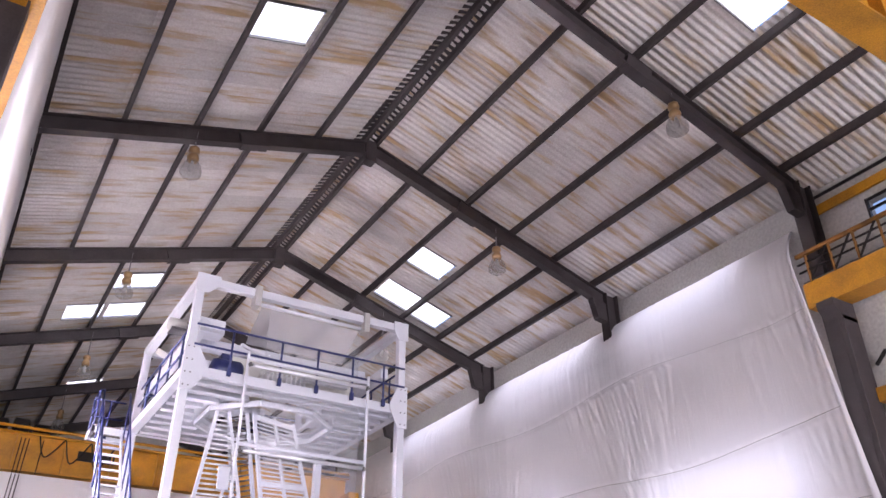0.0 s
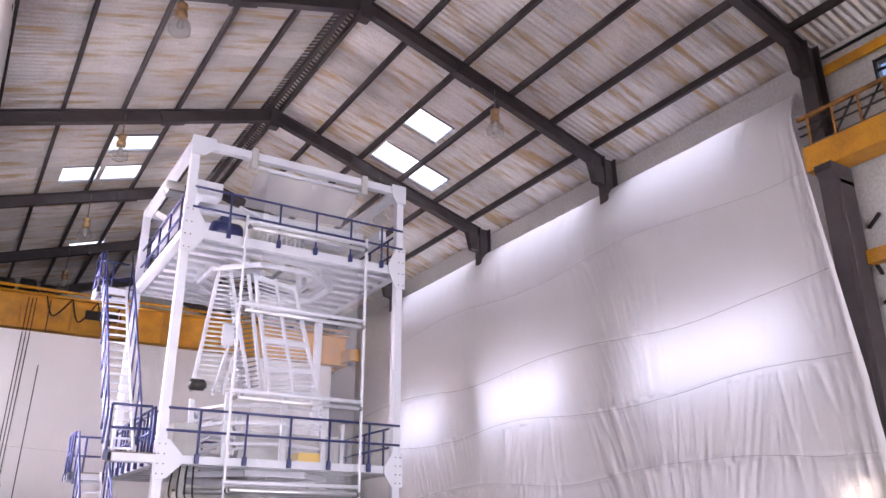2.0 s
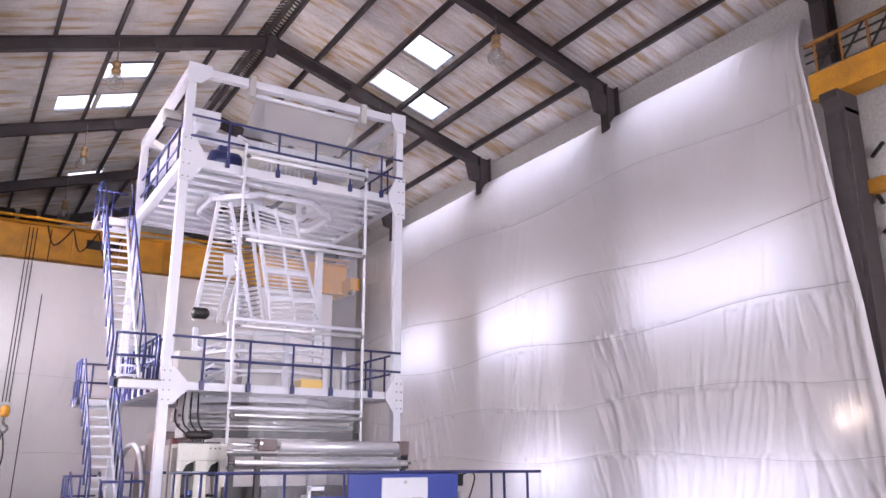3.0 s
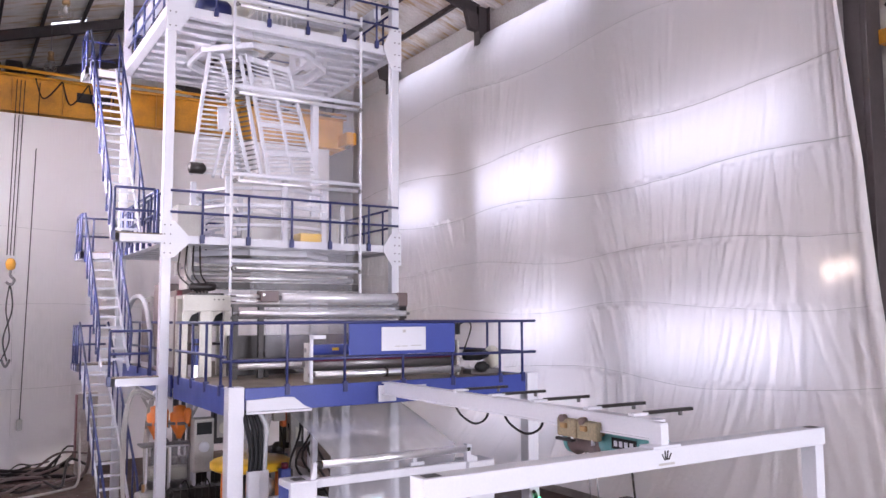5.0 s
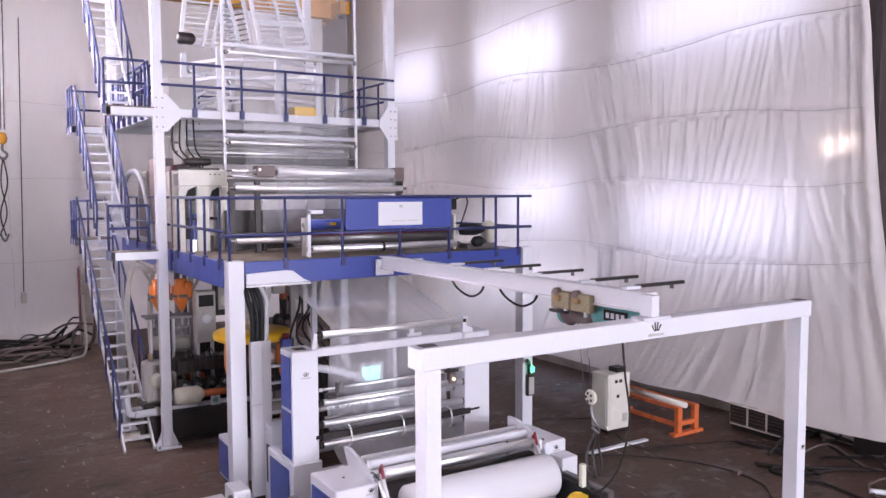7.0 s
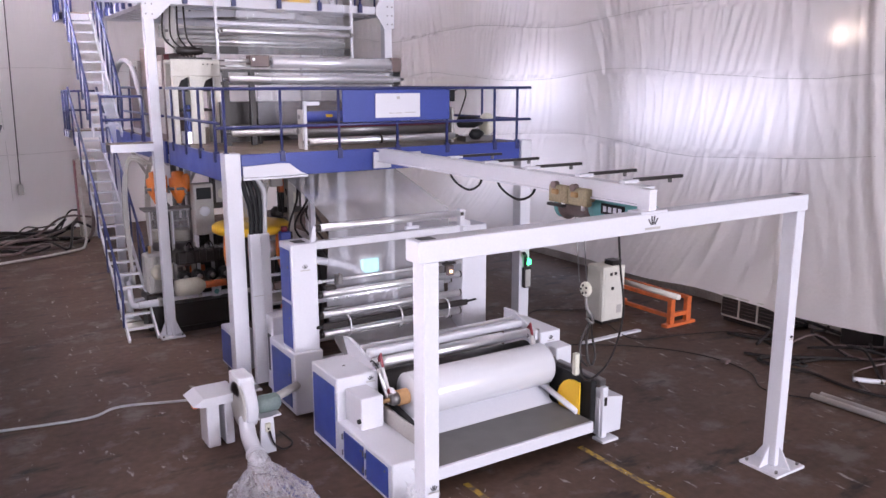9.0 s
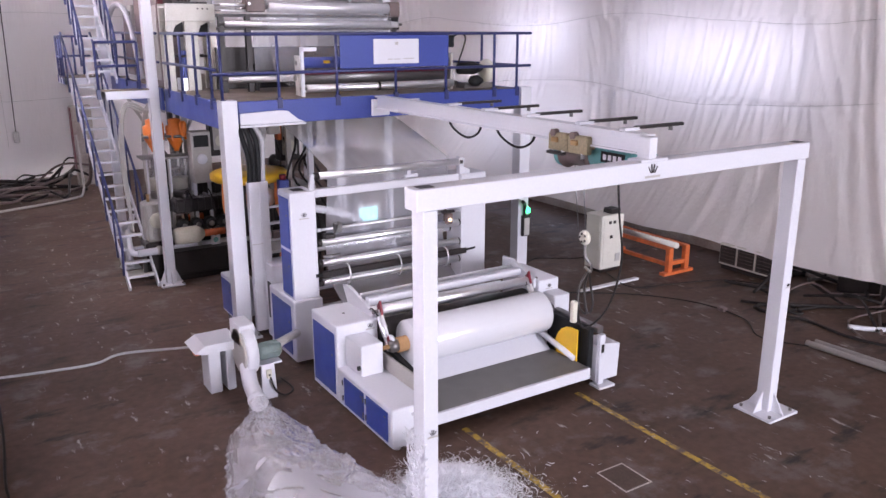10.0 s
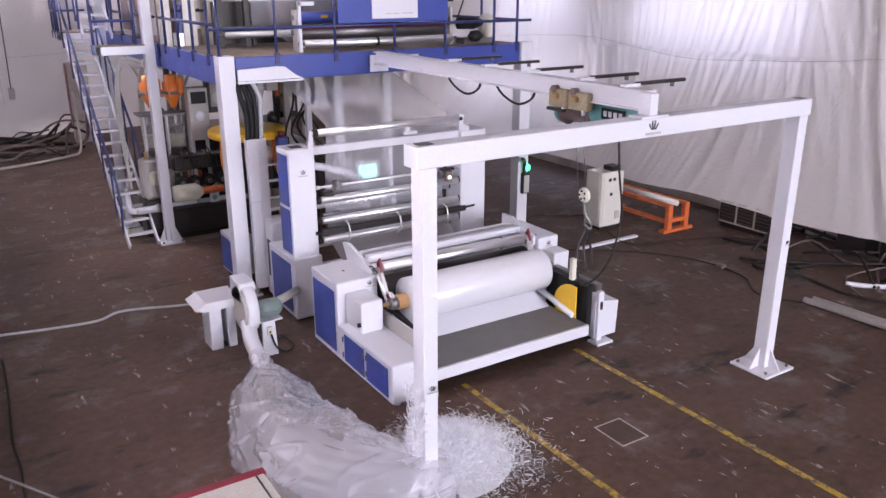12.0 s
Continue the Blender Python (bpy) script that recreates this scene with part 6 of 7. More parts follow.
    # added dark blocks; the shade among the machinery is put into their colour
    for k in range(9):
        x, y = 3.05 + 0.33 * k, 14.9 + 0.25 * (k % 3)
        g = thing("dark_filler", (x, y, 0), "dark filler block standing in for shaded machinery under the platform", "gearbox", "drives under the platform")
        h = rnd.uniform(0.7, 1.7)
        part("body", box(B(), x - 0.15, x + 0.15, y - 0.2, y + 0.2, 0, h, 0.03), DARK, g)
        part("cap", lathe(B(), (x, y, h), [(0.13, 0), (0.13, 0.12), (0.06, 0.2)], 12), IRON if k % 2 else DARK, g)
        part("conduit", hose(B(), [(x, y - 0.2, h * 0.6), (x + 0.1, y - 0.35, h * 0.5), (x + 0.15, y - 0.3, 0.04)], 0.025, 6), CABLE, g)
    for x0, x1 in ((3.0, 4.5), (4.5, 3.0), (4.7, 5.9)):
        single("cross_brace", bar(B(), (x0, 15.9, 0.05), (x1, 15.9, 2.85), 0.05, 0.05), GREY, (x0, 15.9, 0), "slanting steel brace under the platform", "brace", "braces under the platform")
    # added dark block with the shade under the platform in its colour
    b = thing("dark_filler_base", (4.9, 13.8, 0), "dark filler block standing in for the shaded mass under the platform", "machine base")
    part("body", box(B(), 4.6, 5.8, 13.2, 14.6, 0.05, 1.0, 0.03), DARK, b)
    part("lid", box(B(), 4.7, 5.7, 13.3, 14.5, 1.0, 1.25, 0.03), GREY, b)


def build_under_platform():
    """Small gear in the shade of the platform: gearbox, feed pipes, valve, tool shelf, drop leads."""
    g = thing("reduction_gearbox", (2.75, 13.3, 0), "pale grey ribbed reduction gearbox on a cast foot", "gearbox")
    part("housing", box(B(), 2.6, 2.98, 13.15, 13.5, 0.62, 1.28, 0.04), GREY, g)
    for k in range(5):
        part("rib", box(B(), 2.63 + 0.075 * k, 2.645 + 0.075 * k, 13.12, 13.15, 0.68, 1.22), GREY, g)
    part("cover", lathe(B(), (2.79, 13.12, 0.98), [(0.02, -0.06), (0.09, -0.05), (0.13, -0.01), (0.13, 0.02)], 18, "y"), CREAM, g)
    part("foot", box(B(), 2.56, 3.02, 13.1, 13.55, 0, 0.62, 0.03), DARK, g)
    part("breather", rod(B(), (2.7, 13.3, 1.28), (2.7, 13.3, 1.4), 0.025, 8), BRASS, g)
    y_stand = thing("pipe_stand", (2.4, 14.0, 0), "white forked pipe stand behind the stair", "pipe stand")
    part("stem", rod(B(), (2.45, 14.0, 0.0), (2.42, 14.0, 0.55), 0.06, 12), WHITE, y_stand)
    for dx in (-0.16, 0.14):
        part("fork", hose(B(), [(2.42, 14.0, 0.5), (2.42 + dx * 0.6, 14.0, 0.68), (2.42 + dx, 14.0, 0.95)], 0.045, 10, 4), WHITE, y_stand)
    part("foot_plate", box(B(), 2.3, 2.6, 13.85, 14.15, 0, 0.025, 0.004), WHITE, y_stand)
    for x, y, r in ((3.28, 13.75, 0.05), (3.42, 13.8, 0.035), (4.3, 13.4, 0.04)):
        q = thing("feed_pipe", (x, y, 0), "grey upright feed pipe with flanges under the platform", "pipe", "feed pipes")
        part("tube", rod(B(), (x, y, 0), (x, y, 2.86), r, 12), IRON, q)
        for z in (0.9, 1.7, 2.4):
            part("flange", rod(B(), (x, y, z), (x, y, z + 0.03), r + 0.03, 12), GREY, q)
    v = thing("cooling_valve", (4.25, 11.2, 1.4), "blue cooling valve with a red cap on a pipe", "valve")
    part("body", box(B(), 4.17, 4.33, 11.15, 11.27, 1.55, 1.82, 0.015), BLUE_DOOR, v)
    part("cap", rod(B(), (4.25, 11.21, 1.82), (4.25, 11.21, 1.9), 0.05, 12), RED, v, "dark red cap")
    part("pipe", rod(B(), (4.25, 11.21, 0.83), (4.25, 11.21, 1.55), 0.025, 10), IRON, v)
    t = thing("tool_shelf", (4.2, 11.2, 0), "white open shelf with small red and brown boxes beside the die", "shelf")
    for z in (0.95, 1.2, 1.45):
        part("shelf_board", box(B(), 3.75, 4.6, 10.98, 11.08, z, z + 0.025, 0.003), WHITE, t)
    for x in (3.77, 4.58):
        part("shelf_leg", box(B(), x - 0.018, x + 0.018, 11.0, 11.06, 0, 1.5), WHITE, t)
    for k, (x, w, m) in enumerate(((3.84, 0.1, RED), (3.98, 0.14, BROWN), (4.2, 0.1, CREAM), (4.36, 0.12, REDORANGE))):
        part("stored_box", box(B(), x, x + w, 10.99, 11.07, 0.977, 1.07 + 0.02 * (k % 2), 0.006), m, t)
    for k, (x, y) in enumerate(((4.25, 12.4), (4.55, 12.3), (4.75, 12.45))):
        q = thing("control_rack", (x, y, 2.0), "small red and grey switch box hung under the platform", "switch box", "switch boxes under the platform")
        part("case", box(B(), x - 0.1, x + 0.1, y - 0.06, y + 0.06, 2.25 + 0.12 * (k % 2), 2.62, 0.01), (BROWN, GREY, REDORANGE)[k], q)
        part("hanger", box(B(), x - 0.012, x + 0.012, y - 0.01, y + 0.01, 2.6, 2.87), IRON, q)
        part("lead", hose(B(), [(x, y - 0.06, 2.3), (x + 0.05, y - 0.12, 1.9), (x - 0.06, y - 0.1, 1.4), (x, y, 0.9)], 0.014, 6), CABLE, q)


# ---- gear on the front platform ----
def build_deck_gear():
    z = 3.12
    n = thing("secondary_nip", (5.4, 10.5, z), "secondary nip unit with blue, red and bright rollers behind the rail", "nip rollers")
    for x in (4.27, 6.75):
        part("side_plate", box(B(), x - 0.02, x + 0.02, 10.36, 10.52, z, 3.66, 0.006), GREY, n)
    part("l_bracket", box(B(), 4.22, 4.26, 10.2, 10.24, z, 3.78), WHITE, n), part("l_bracket", box(B(), 4.22, 4.45, 10.2, 10.24, 3.72, 3.77), WHITE, n)
    roller(n, 4.32, 6.7, 10.45, 3.56, 0.075, BLUE, "blue_roller"), roller(n, 4.32, 6.7, 10.4, 3.43, 0.03, RED, "red_roller")
    roller(n, 4.32, 6.7, 10.5, 3.36, 0.1, IRON, "nip_roller"), roller(n, 4.32, 6.72, 10.3, 3.22, 0.055)
    part("gauge_label", box(B(), 4.62, 4.72, 10.37, 10.374, 3.55, 3.59), YELLOW_RING, n)
    part("collar", rod(B(), (5.42, 10.3, 3.22), (5.45, 10.3, 3.22), 0.068, 14), DARK, n)
    m = thing("blower_motor", (7.3, 10.5, z), "cream fan wheel with a black motor on the platform", "blower")
    part("wheel", lathe(B(), (7.36, 10.4, 3.38), [(0.08, 0), (0.17, 0.02), (0.18, 0.06), (0.17, 0.1), (0.06, 0.12)], 20, "x"), CREAM, m)
    part("motor", lathe(B(), (6.9, 10.45, 3.42), [(0.03, 0), (0.09, 0.03), (0.1, 0.3), (0.05, 0.46)], 14, "x"), BLACK, m)
    part("cone", lathe(B(), (6.95, 10.2, 3.24), [(0.02, 0), (0.08, 0.06), (0.09, 0.16), (0.03, 0.26)], 12, "x"), BLACK, m)
    part("base", box(B(), 6.95, 7.5, 10.3, 10.55, z, 3.2), IRON, m)
    part("lead", hose(B(), [(6.95, 10.5, 3.5), (7.05, 10.45, 3.85), (7.0, 10.5, 3.95), (6.86, 10.5, 3.9)], 0.012, 6), CABLE, m)
    j = thing("junction_box", (6.75, 10.6, 3.6), "black junction box on a bracket above the rollers", "junction box")
    part("box", box(B(), 6.68, 6.88, 10.5, 10.65, 3.74, 3.92, 0.01), BLACK, j)
    part("bracket", box(B(), 6.76, 6.8, 10.6, 10.64, z, 3.74), WHITE, j)
    s = thing("treater_stand", (5, 11.5, z), "dark treater stand with a film-wrapped roller between brown end blocks", "treater")
    for x in (3.56, 3.95, 6.36):
        part("leg", box(B(), x - 0.038, x + 0.038, 11.45, 11.53, z, 4.2), DARK, s)
    for zz in (4.2, 4.02, 3.4):
        part("frame_bar", box(B(), 3.5, 6.45, 11.47, 11.52, zz - 0.025, zz + 0.02), DARK, s)
    part("end_block", box(B(), 3.92, 4.2, 11.38, 11.6, 4.25, 4.42, 0.01), BROWN, s, "brown end block"), part("end_block", box(B(), 6.24, 6.42, 11.38, 11.6, 4.2, 4.42, 0.01), BROWN, s, "brown end block")
    part("end_block", box(B(), 6.3, 6.42, 11.42, 11.58, 4.02, 4.18, 0.01), BLACK, s)
    part("end_cap", rod(B(), (3.96, 11.37, 4.36), (3.96, 11.379, 4.36), 0.022, 10), CHROME, s)
    part("back_panel", box(B(), 3.58, 6.4, 11.9, 11.94, 3.14, 3.75, 0.006), DARK, s, "dark back panel")
    for x in (4.1, 4.9, 5.7):
        part("bearing_stand", box(B(), x - 0.03, x + 0.03, 11.62, 11.72, 3.12, 3.5, 0.008), DARK, s)
    roller(s, 4.26, 6.32, 11.46, 4.32, 0.075, CHROME, "film_roller", 24)
    film_strip("film_web", (5.3, 11.4, 4), [(11.56, 4.3), (11.53, 4.38), (11.46, 4.41), (11.38, 4.38), (11.36, 4.3), (11.34, 4.1), (11.3, 3.8), (11.2, 3.5), (10.9, 3.3), (10.6, 3.24)], 4.2, 6.24, "clear film web hanging over the treater roller", 0.02)
    roller(s, 3.56, 3.98, 11.46, 4.34, 0.025), roller(s, 3.56, 3.98, 11.44, 4.26, 0.02)
    roller(s, 3.6, 6.4, 11.44, 4.08, 0.05), roller(s, 3.6, 6.4, 11.46, 3.3, 0.05)
    part("shroud", box(B(), 4.05, 6.3, 11.55, 11.56, 3.4, 4.2), FILM, s)
    c = thing("treater_cabinet", (3.3, 12.2, z), "pale grey machined side frame with dark openings on the platform", "side frame")
    for y in (12.15, 12.55):
        part("header", box(B(), 2.97, 3.7, y, y + 0.06, 4.12, 4.37, 0.012), BEIGE, c)
        for x0, x1 in ((2.97, 3.05), (3.23, 3.42), (3.6, 3.7)):
            part("upright", box(B(), x0, x1, y + 0.003, y + 0.057, z, 4.12, 0.008), BEIGE, c)
        for x0, x1 in ((3.05, 3.23), (3.42, 3.6)):
            part("gusset", prism(B(), [(x0, 4.12), (x0, 3.95), (x0 + 0.05, 4.06), (x1 - 0.05, 4.1), (x1, 4.12)], "y", y + 0.01, y + 0.05), BEIGE, c)
            # black panel behind the opening, the recess's shade put into its colour
            part("recess_shade", box(B(), x0, x1, y + 0.1, y + 0.13, 3.9, 4.12), BLACK, c, "black panel for the shade in the recess")
        part("cross_bar", rod(B(), (3.0, y + 0.08, 3.62), (3.66, y + 0.08, 3.62), 0.018, 8), DARK, c)
    for k in range(3):
        part("bolt", rod(B(), (3.44 + 0.07 * k, 12.14, 4.3), (3.44 + 0.07 * k, 12.16, 4.3), 0.012, 6), DARK, c)
    part("top_plate", box(B(), 2.97, 3.7, 12.22, 12.54, 4.31, 4.34), BEIGE, c)
    part("motor", lathe(B(), (3.3, 12.35, 4.5), [(0.02, -0.2), (0.055, -0.18), (0.065, -0.05), (0.065, 0.12), (0.05, 0.2), (0.02, 0.22)], 14, "x"), DARK, c)
    part("mount", box(B(), 3.1, 3.6, 12.2, 12.5, 4.3, 4.4), DARK, c)
    part("drive", box(B(), 3.14, 3.36, 12.22, 12.48, z, 3.3), CHROME, c), part("drive", box(B(), 3.2, 3.3, 12.25, 12.45, 3.3, 3.7), BLUE_DOOR, c)
    for k, (x0, y0, y1, h, mt) in enumerate(((3.1, 13.2, 13.9, 1.35, BROWN), (3.1, 14.1, 14.8, 1.5, BROWN), (3.1, 15.1, 15.8, 1.3, GREY))):
        q = thing("electrical_cabinet", (x0, y0, z), "tall electrical cabinet with a dark door on the platform", "cabinet", "cabinets on the platform")
        part("body", box(B(), x0, x0 + 0.5, y0, y1, z, z + h, 0.012), mt, q)
        part("door", box(B(), x0 - 0.012, x0 - 0.002, y0 + 0.05, y1 - 0.05, z + 0.1, z + h - 0.1), GREY if k == 0 else BROWN, q)
        part("edge_strip", box(B(), x0 + 0.02, x0 + 0.1, y0 - 0.02, y0 - 0.004, z + 0.1, z + h), RED if k == 0 else GREY, q)
    b = thing("web_beam", (4.9, 13.2, 4.3), "grey and navy web bridge with rollers under the middle deck", "web bridge")
    part("beam", box(B(), 3.6, 6.4, 13.1, 13.25, 4.5, 4.62), DARK, b), part("beam", box(B(), 3.2, 6.5, 13.6, 13.75, 4.75, 4.95), GREY, b)
    for zz in (4.7, 4.85):
        roller(b, 3.3, 6.4, 13.4, zz, 0.045)
    for x in (3.3, 6.4):
        part("hanger", box(B(), x - 0.03, x + 0.03, 13.15, 13.7, 4.5, 5.2), GREY, b)
    d = thing("air_duct", (2.6, 14.5, 4), "curved grey flexible air duct beside the stairs", "duct")
    part("duct", hose(B(), [(3.0, 14.2, 3.2), (2.92, 14.3, 4.0), (2.88, 14.6, 4.35), (2.85, 15.2, 4.4), (2.85, 15.8, 4.2)], 0.045, 12), GREYPIPE, d)
    for k in range(4):
        part("lead", hose(B(), [(3.1 + 0.1 * k, 12.9, 5.2), (3.05 + 0.12 * k, 12.85, 4.75), (3.2 + 0.1 * k, 12.8, 4.55), (3.3 + 0.05 * k, 12.6, 4.42)], 0.014, 6), CABLE, d)


# ---- loose things on the floor ----
def build_floor_things():
    m = bpy.data.materials.new("worn_yellow_line")
    m.use_nodes = True
    nd, l = m.node_tree.nodes, m.node_tree.links
    no, mr, mx, geo = nd.new("ShaderNodeTexNoise"), nd.new("ShaderNodeMapRange"), nd.new("ShaderNodeMixRGB"), nd.new("ShaderNodeNewGeometry")
    no.inputs["Scale"].default_value, no.inputs["Detail"].default_value, no.inputs["Roughness"].default_value = 9, 8, 0.75
    l.new(geo.outputs["Position"], no.inputs["Vector"])
    mr.inputs[1].default_value, mr.inputs[2].default_value = 0.44, 0.58
    l.new(no.outputs[0], mr.inputs[0]), l.new(mr.outputs[0], mx.inputs[0])
    mx.inputs[1].default_value, mx.inputs[2].default_value = (0.42, 0.27, 0.02, 1), (0.085, 0.06, 0.045, 1)
    b = nd["Principled BSDF"]
    l.new(mx.outputs[0], b.inputs["Base Color"])
    b.inputs["Roughness"].default_value = 0.6
    for x in (4.15, 5.7):
        single("floor_line", box(B(), x - 0.035, x + 0.035, -6, 6.12, -0.01, 0.003), m, (x, 0, 0), "worn yellow floor marking line", "floor marking", "yellow aisle lines", "structure")
    h = thing("floor_hatch", (4.87, 4.55, 0), "small square floor hatch with a pale dusty edge", "floor hatch", kind="structure")
    part("lid", box(B(), 4.74, 5.02, 4.38, 4.72, -0.01, 0.003), material("dark_hatch_plate", (0.075, 0.05, 0.04), 0.65, spec=0.25, amount=0.5, scale=3.0), h)
    for x0, x1, y0, y1 in ((4.715, 5.045, 4.355, 4.37), (4.715, 5.045, 4.73, 4.745), (4.715, 4.73, 4.37, 4.73), (5.03, 5.045, 4.37, 4.73)):
        part("rim", box(B(), x0, x1, y0, y1, -0.01, 0.002), LOWWALL, h)
    c = thing("control_box", (9.4, 9.5, 0), "beige upright electrical control box on the floor", "control box")
    part("body", box(B(), 9.1, 9.6, 9.35, 9.75, 0.06, 1.0, 0.015), BEIGE, c)
    part("door", box(B(), 9.092, 9.098, 9.4, 9.7, 0.12, 0.94), BEIGE, c), part("front_door", box(B(), 9.14, 9.56, 9.34, 9.348, 0.12, 0.94), BEIGE, c)
    for dx, zz in ((0.1, 0.85), (0.2, 0.85), (0.14, 0.6)):
        part("switch", box(B(), 9.14 + dx, 9.19 + dx, 9.325, 9.339, zz, zz + 0.05), DARK, c)
    part("vent", box(B(), 9.42, 9.52, 9.33, 9.339, 0.18, 0.32), GREY, c)
    part("top_box", box(B(), 9.35, 9.55, 9.4, 9.6, 1.0, 1.08), DARK, c)
    part("plinth", box(B(), 9.14, 9.56, 9.39, 9.71, 0, 0.06), DARK, c)
    f = thing("orange_stand", (10.4, 9, 0), "orange steel roll stand frame at the foot of the sheeting", "steel stand")
    for y0 in (8.7, 10.3):
        for x in (10.05, 10.45):
            part("leg", box(B(), x - 0.05, x + 0.05, y0 - 0.04, y0 + 0.04, 0.04, 0.47), REDORANGE, f)
        part("foot", box(B(), 9.9, 10.6, y0 - 0.06, y0 + 0.06, 0, 0.05), REDORANGE, f)
        part("tie", box(B(), 10.1, 10.4, y0 - 0.03, y0 + 0.03, 0.16, 0.23), REDORANGE, f)
    for x, zz in ((10.05, 0.42), (10.45, 0.42), (10.05, 0.14)):
        part("long_bar", box(B(), x - 0.03, x + 0.03, 8.72, 10.25, zz, zz + 0.06), REDORANGE, f)
    part("roller", rod(B(), (10.25, 8.72, 0.47), (10.25, 10.3, 0.47), 0.05, 12), BEIGE, f, "pale dusty tube")
    a = thing("window_cooler", (11.3, 8, 0), "old beige window air cooler half hidden under the sheeting", "air cooler")
    part("case", box(B(), 11.1, 11.5, 7.42, 8.52, 0.08, 0.46, 0.015), BEIGE, a)
    for k in range(3):
        g = part("grille", box(B(), 11.085, 11.098, 7.46 + 0.36 * k, 7.77 + 0.36 * k, 0.12, 0.42), DARK, a)
        for q in range(5):
            part("slat", box(B(), 11.075, 11.084, 7.46 + 0.36 * k, 7.77 + 0.36 * k, 0.14 + 0.06 * q, 0.143 + 0.06 * q), BROWN, g)
    part("base", box(B(), 11.14, 11.46, 7.46, 8.48, 0, 0.08), DARK, a)
    single("steel_angle", box(B(), 8.15, 9.42, 8.76, 8.84, 0, 0.03), WHITE, (8.7, 8.8, 0), "pale flat steel strip lying on the floor", "steel strip")
    for k, (x0, y0, x1, y1) in enumerate(((9.18, 5.55, 9.3, 3.0), (9.3, 5.5, 9.42, 3.1))):
        single("conduit_tube", rod(B(), (x0, y0, 0.045), (x1, y1, 0.045), 0.04, 10), GREY, (x0, y0, 0), "grey conduit tube lying on the floor", "pipe", "tubes on the floor")
    rnd = random.Random(21)
    for k in range(13):
        x, y = rnd.uniform(-0.4, 0.8), rnd.uniform(20.8, 23.6)
        pts = [(x, y, 0.05)]
        for q in range(5):
            x, y = x + rnd.uniform(0.25, 0.7), min(24.0, max(20.4, y + rnd.gauss(0, 0.35)))
            pts.append((x, y, 0.04 + 0.18 * rnd.random() + (0.5 * rnd.random() if x > 2.3 else 0)))
        single("old_hose", hose(B(), pts, rnd.uniform(0.02, 0.045), 6, 5), (CABLE, DARK, BROWN)[k % 3], (pts[0][0], pts[0][1], 0), "dusty brown hose in a tangle on the floor by the panel", "hose", "old hoses by the panel")
    rnd = random.Random(5)
    for k in range(12):
        x, y = rnd.uniform(10.3, 12.0), rnd.uniform(3.6, 7.6)
        pts = [(x, y, 0.03)]
        for q in range(5):
            x, y = min(12.3, max(9.8, x + rnd.gauss(0, 0.5))), y + rnd.gauss(0, 0.45)
            pts.append((x, y, 0.03 + 0.25 * rnd.random() * (x > 10.8)))
        single("scrap_cable", hose(B(), pts, rnd.uniform(0.012, 0.03), 6, 4), CABLE if k % 5 else BROWN, (pts[0][0], pts[0][1], 0), "tangled old cable and hose heaped by the wall", "cable", "scrap cables by the wall")
    for k in range(5):
        x, y = 11.9 - 0.1 * k, 6.4 - 0.75 * k
        d = thing("scrap_crate", (x, y, 0), "dark scrap box and offcuts stacked along the wall", "scrap box", "scrap along the wall")
        part("body", box(B(), x - 0.3, x + 0.3, y - 0.25, y + 0.25, 0, 0.45 + 0.15 * (k % 2), 0.02), DARK, d)
        part("offcut", bar(B(), (x - 0.4, y - 0.2, 0.5 + 0.15 * (k % 2)), (x + 0.3, y + 0.25, 0.56 + 0.15 * (k % 2)), 0.06, 0.05), BROWN, d)
    single("hose_end", hose(B(), [(10.2, 5.6, 0.04), (10.6, 5.2, 0.05), (11.0, 5.1, 0.25), (11.2, 5.15, 0.6)], 0.035, 8), WHITE, (10.6, 5.3, 0), "pale hose rising from the floor clutter", "hose")
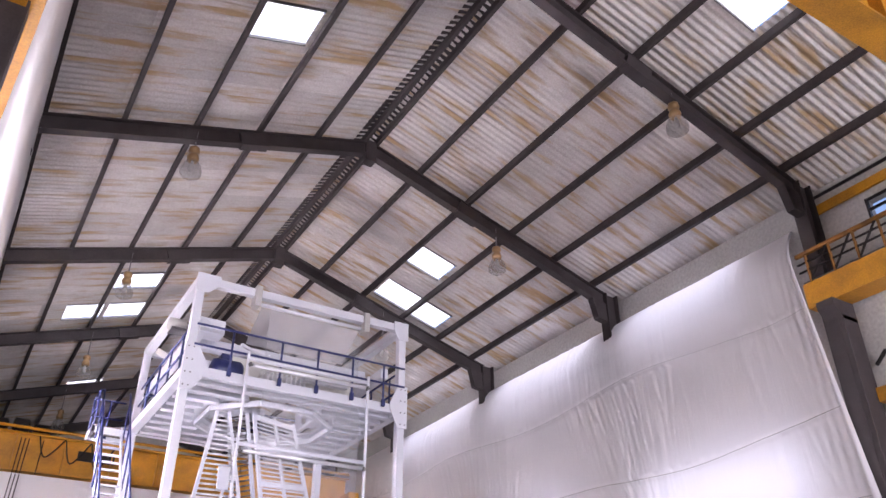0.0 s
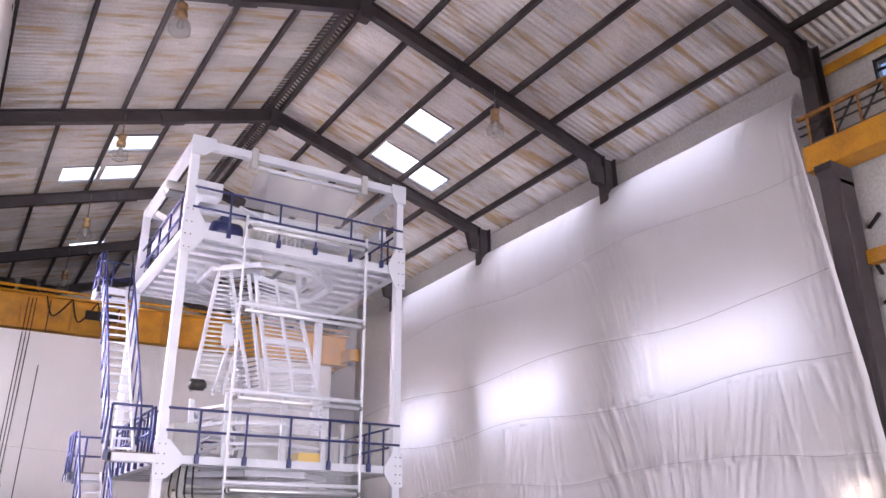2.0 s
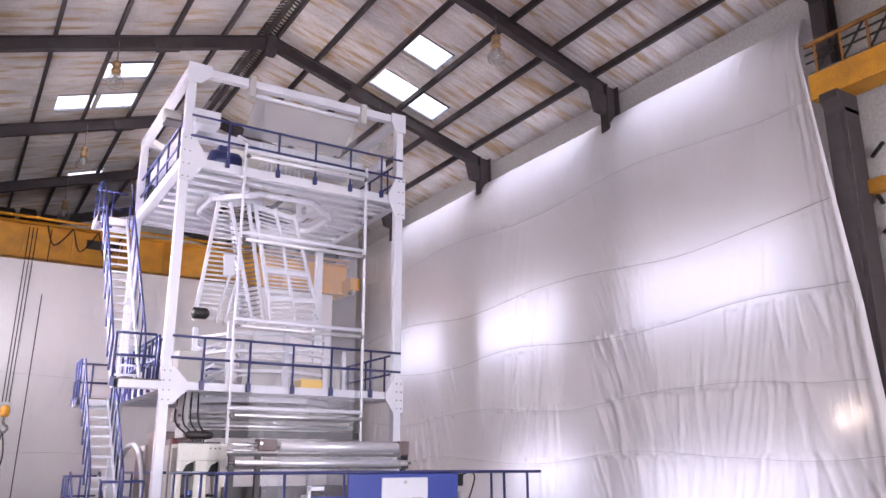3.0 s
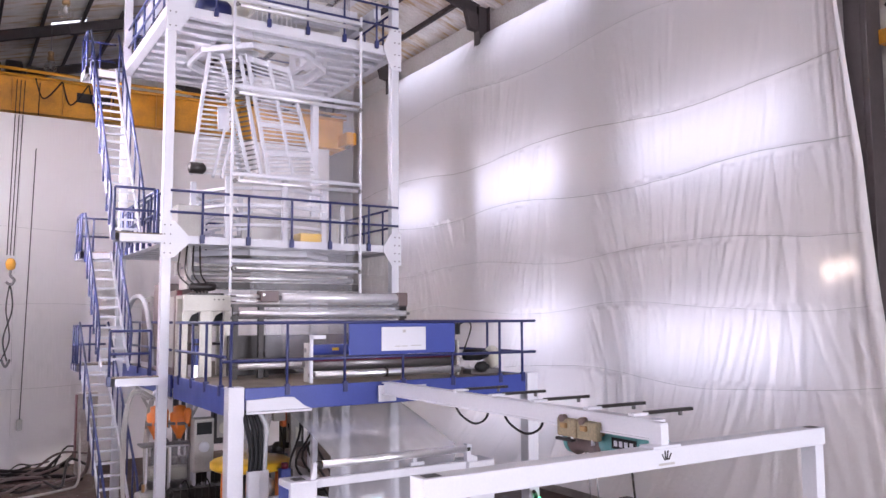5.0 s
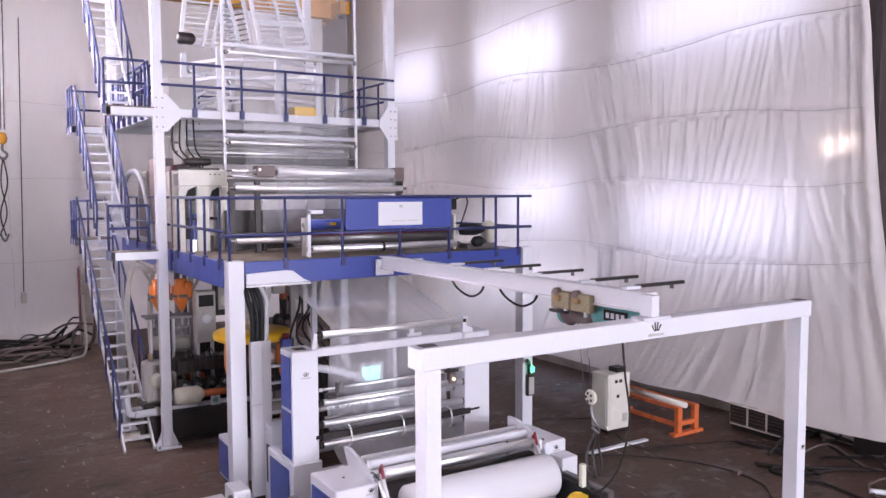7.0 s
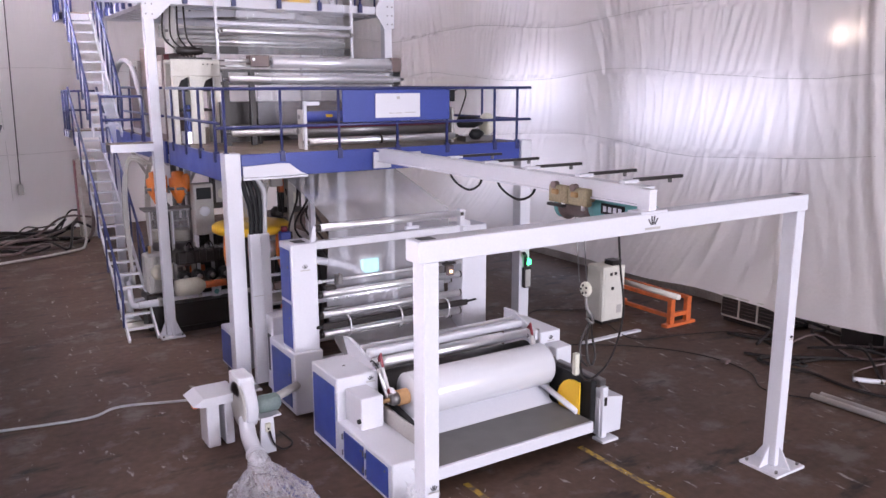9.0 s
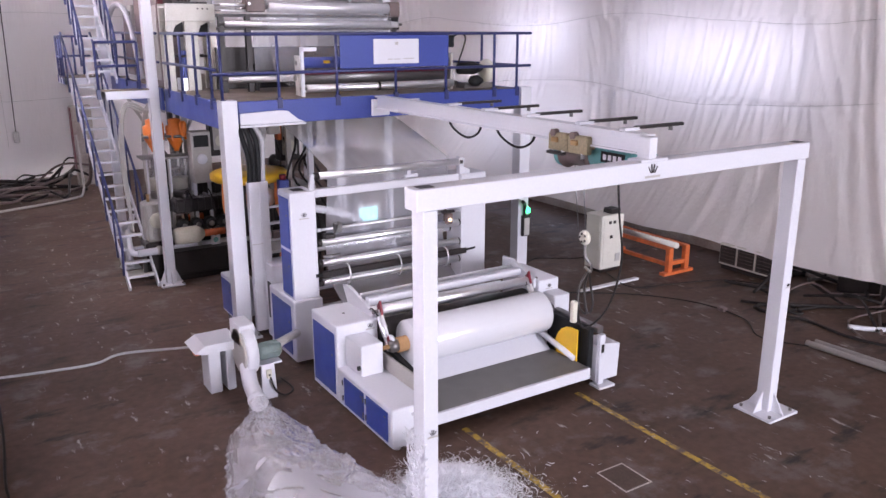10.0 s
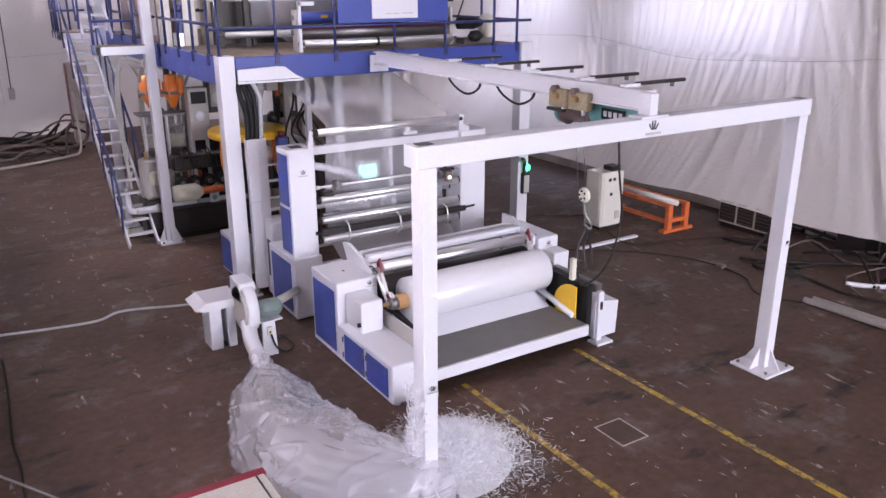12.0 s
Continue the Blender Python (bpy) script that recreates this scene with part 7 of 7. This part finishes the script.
    for nm, pts, r, mt in (("floor_cable", [(0.0, 10.1, 0.02), (0.7, 9.95, 0.02), (1.2, 9.9, 0.02), (1.56, 10.05, 0.02), (2.41, 9.79, 0.02), (2.9, 9.9, 0.02)], 0.016, GREYPIPE),
                           ("floor_cable", [(7.9, 8.9, 0.015), (8.8, 8.2, 0.015), (9.3, 7.4, 0.015), (9.3, 6.6, 0.015), (8.9, 6.0, 0.015), (9.4, 5.2, 0.015)], 0.0095, CABLE),
                           ("floor_cable", [(9.2, 9.3, 0.02), (9.0, 8.5, 0.02), (9.9, 8.2, 0.02), (10.6, 7.9, 0.02), (11.0, 7.2, 0.02)], 0.0095, CABLE),
                           ("floor_cable", [(8.1, 10.2, 0.02), (8.7, 10.6, 0.02), (9.5, 10.2, 0.02), (10.2, 10.7, 0.02)], 0.0095, CABLE),
                           ("floor_cable", [(0.1, 9.33, 0.02), (0.08, 8.4, 0.02), (0.03, 7.47, 0.02), (0.05, 6.9, 0.02), (0.04, 6.46, 0.02), (0.06, 5.6, 0.02)], 0.013, CABLE),
                           ("floor_pipe", [(-0.6, 19.6, 0.05), (1.0, 20.0, 0.05), (2.4, 20.6, 0.05), (2.75, 20.9, 0.15), (2.8, 21.2, 0.8), (2.78, 21.3, 1.5)], 0.03, GREY),
                           ("floor_hose", [(-0.6, 22.5, 0.06), (0.8, 22.3, 0.06), (1.8, 22.6, 0.06), (2.6, 22.2, 0.08), (2.9, 21.5, 0.1)], 0.05, CABLE),
                           ("floor_hose", [(-0.6, 21.7, 0.06), (0.9, 21.9, 0.06), (1.9, 21.3, 0.06), (2.6, 21.5, 0.1), (2.9, 20.8, 0.4), (2.95, 20.5, 1.2)], 0.045, BROWN),
                           ("floor_hose", [(-0.6, 23.2, 0.06), (1.2, 23.1, 0.06), (2.2, 22.9, 0.12), (2.9, 22.9, 0.5), (3.1, 22.8, 1.4)], 0.05, BROWN)):
        single(nm, hose(B(), pts, r, 8), mt, (pts[0][0], pts[0][1], 0), "long cable or hose trailing over the floor", "cable", "cables on the floor")
    single("wood_block", box(B(), 9.3, 9.4, 6.97, 7.08, 0, 0.06, 0.008), BROWN, (9.35, 7, 0), "small wooden block lying on the floor", "wood block")
    single("low_wall", box(B(), 11.95, 12.15, 2.0, 24.0, 0, 0.6), LOWWALL, (12, 10, 0), "low dusty wall in the shade behind the sheeting", "low wall", kind="structure")
    lit = glow("work_lamp_light", (1.0, 0.86, 0.66), 13.0)
    for y, zz, w in ((7.86, 4.76, 0.16), (7.5, 4.83, 0.22)):
        q = thing("work_lamp", (12.98, y, zz), "small lit work lamp shining through the sheeting", "lamp", "lamps behind the sheeting")
        part("housing", box(B(), 12.86, 12.96, y - w / 2, y + w / 2, zz - 0.09, zz + 0.09, 0.01), DARK, q)
        part("lens", box(B(), 12.84, 12.855, y - w / 2 + 0.02, y + w / 2 - 0.02, zz - 0.07, zz + 0.07), lit, q, "glowing lens")
        part("bracket", box(B(), 12.96, 13.4, y - 0.02, y + 0.02, zz - 0.02, zz + 0.02), DARK, q)
    g = thing("panel_box", (3.2, 23.0, 0), "dark red electrical panel standing before the sheeting", "electrical panel")
    part("body", box(B(), 2.9, 3.4, 22.6, 22.9, 0, 2.1, 0.02), LOWWALL, g)
    part("side", box(B(), 2.88, 2.898, 22.6, 22.9, 0.4, 2.05), RED, g)
    k = thing("console", (0.9, 3.9, 0), "beige control console with a red edged top near the camera", "console")
    part("body", box(B(), -0.4, 1.34, 3.0, 4.29, 0, 0.965, 0.012), CONSOLE, k)
    part("top", box(B(), -0.42, 1.36, 2.98, 4.3, 0.97, 1.0, 0.006), CONSOLE, k)
    part("trim", box(B(), 1.3, 1.312, 2.98, 4.29, 0.999, 1.003), DARK, k, "thin dark inlay line")
    part("red_edge", box(B(), -0.42, 1.38, 4.302, 4.37, 0.95, 1.005, 0.01), RED, k, "red enamelled front edge")
    r = thing("hand_rail", (-0.1, 5.2, 0), "thin chromed rail beside the control console", "rail")
    part("rail", rod(B(), (-0.12, 5.24, 1.0), (0.26, 4.62, 1.0), 0.008, 10), IRON, r)
    for x, y in ((-0.16, 5.3), (0.28, 4.59)):
        part("post", rod(B(), (x, y, 0), (x, y, 1.0), 0.008, 10), IRON, r)
        part("ball", lathe(B(), (x, y, 0.98), [(0.002, 0), (0.02, 0.01), (0.022, 0.02), (0.015, 0.035), (0.002, 0.04)], 10), CHROME, r)
    i = thing("instrument_stand", (3.55, 13.0, 0), "grey instrument cabinet with a round white gauge under the platform", "instrument cabinet")
    part("cabinet", box(B(), 3.4, 3.72, 13.0, 13.25, 1.55, 2.4, 0.015), GREY, i)
    part("panel", box(B(), 3.44, 3.68, 12.985, 12.997, 2.15, 2.34), BLACK, i)
    part("gauge", lathe(B(), (3.56, 12.998, 1.95), [(0.002, -0.03), (0.07, -0.03), (0.085, -0.02), (0.085, 0)], 18, "y"), WHITE, i, "round white gauge")
    for x in (3.44, 3.68):
        part("leg", box(B(), x - 0.025, x + 0.025, 13.1, 13.15, 0, 1.55), WHITE, i)
    cv = thing("sheet_offcut", (2.9, 13.2, 0), "crumpled pale sheet lying under the stair", "plastic sheet")
    part("sheet", sheet_mesh(0.7, 0.5, 14, 10, lambda u, v: (2.25 + u, 13.2 + v, 0.03 + 0.05 * abs(noise.noise((u * 6, v * 6, 2))))), BEIGE, cv)


build_gantry()
ROLL = build_winder()
build_roller_stand()
build_blower()
BAG_OF_TRIM = build_bag()
build_waste()
build_extruders()
build_under_platform()
build_deck_gear()
build_floor_things()
for at in ((2.33, 13.05, 13.2), (9.63, 7.35, 13.4), (9.57, 13.05, 13.15), (2.34, 18.6, 13.02), (2.44, 24.2, 12.85), (9.44, 18.6, 12.9), (2.59, 29.8, 12.85)):
    lamp(at)


def motions():
    """The wound roll turns slowly on its shaft; the filled bag stirs in the blower's draught."""
    c = ROLL.location.copy()
    walk(ROLL, [(t * 0.5, pose(*c, 24.0 * t, 0, 0)) for t in range(25)])
    n = BAG_OF_TRIM.location.copy()
    walk(BAG_OF_TRIM, [(t * 0.25, pose(*n, 0, 0, 0.55 * math.sin(t * 1.25) + 0.3 * math.sin(t * 2.9))) for t in range(49)])


motions()
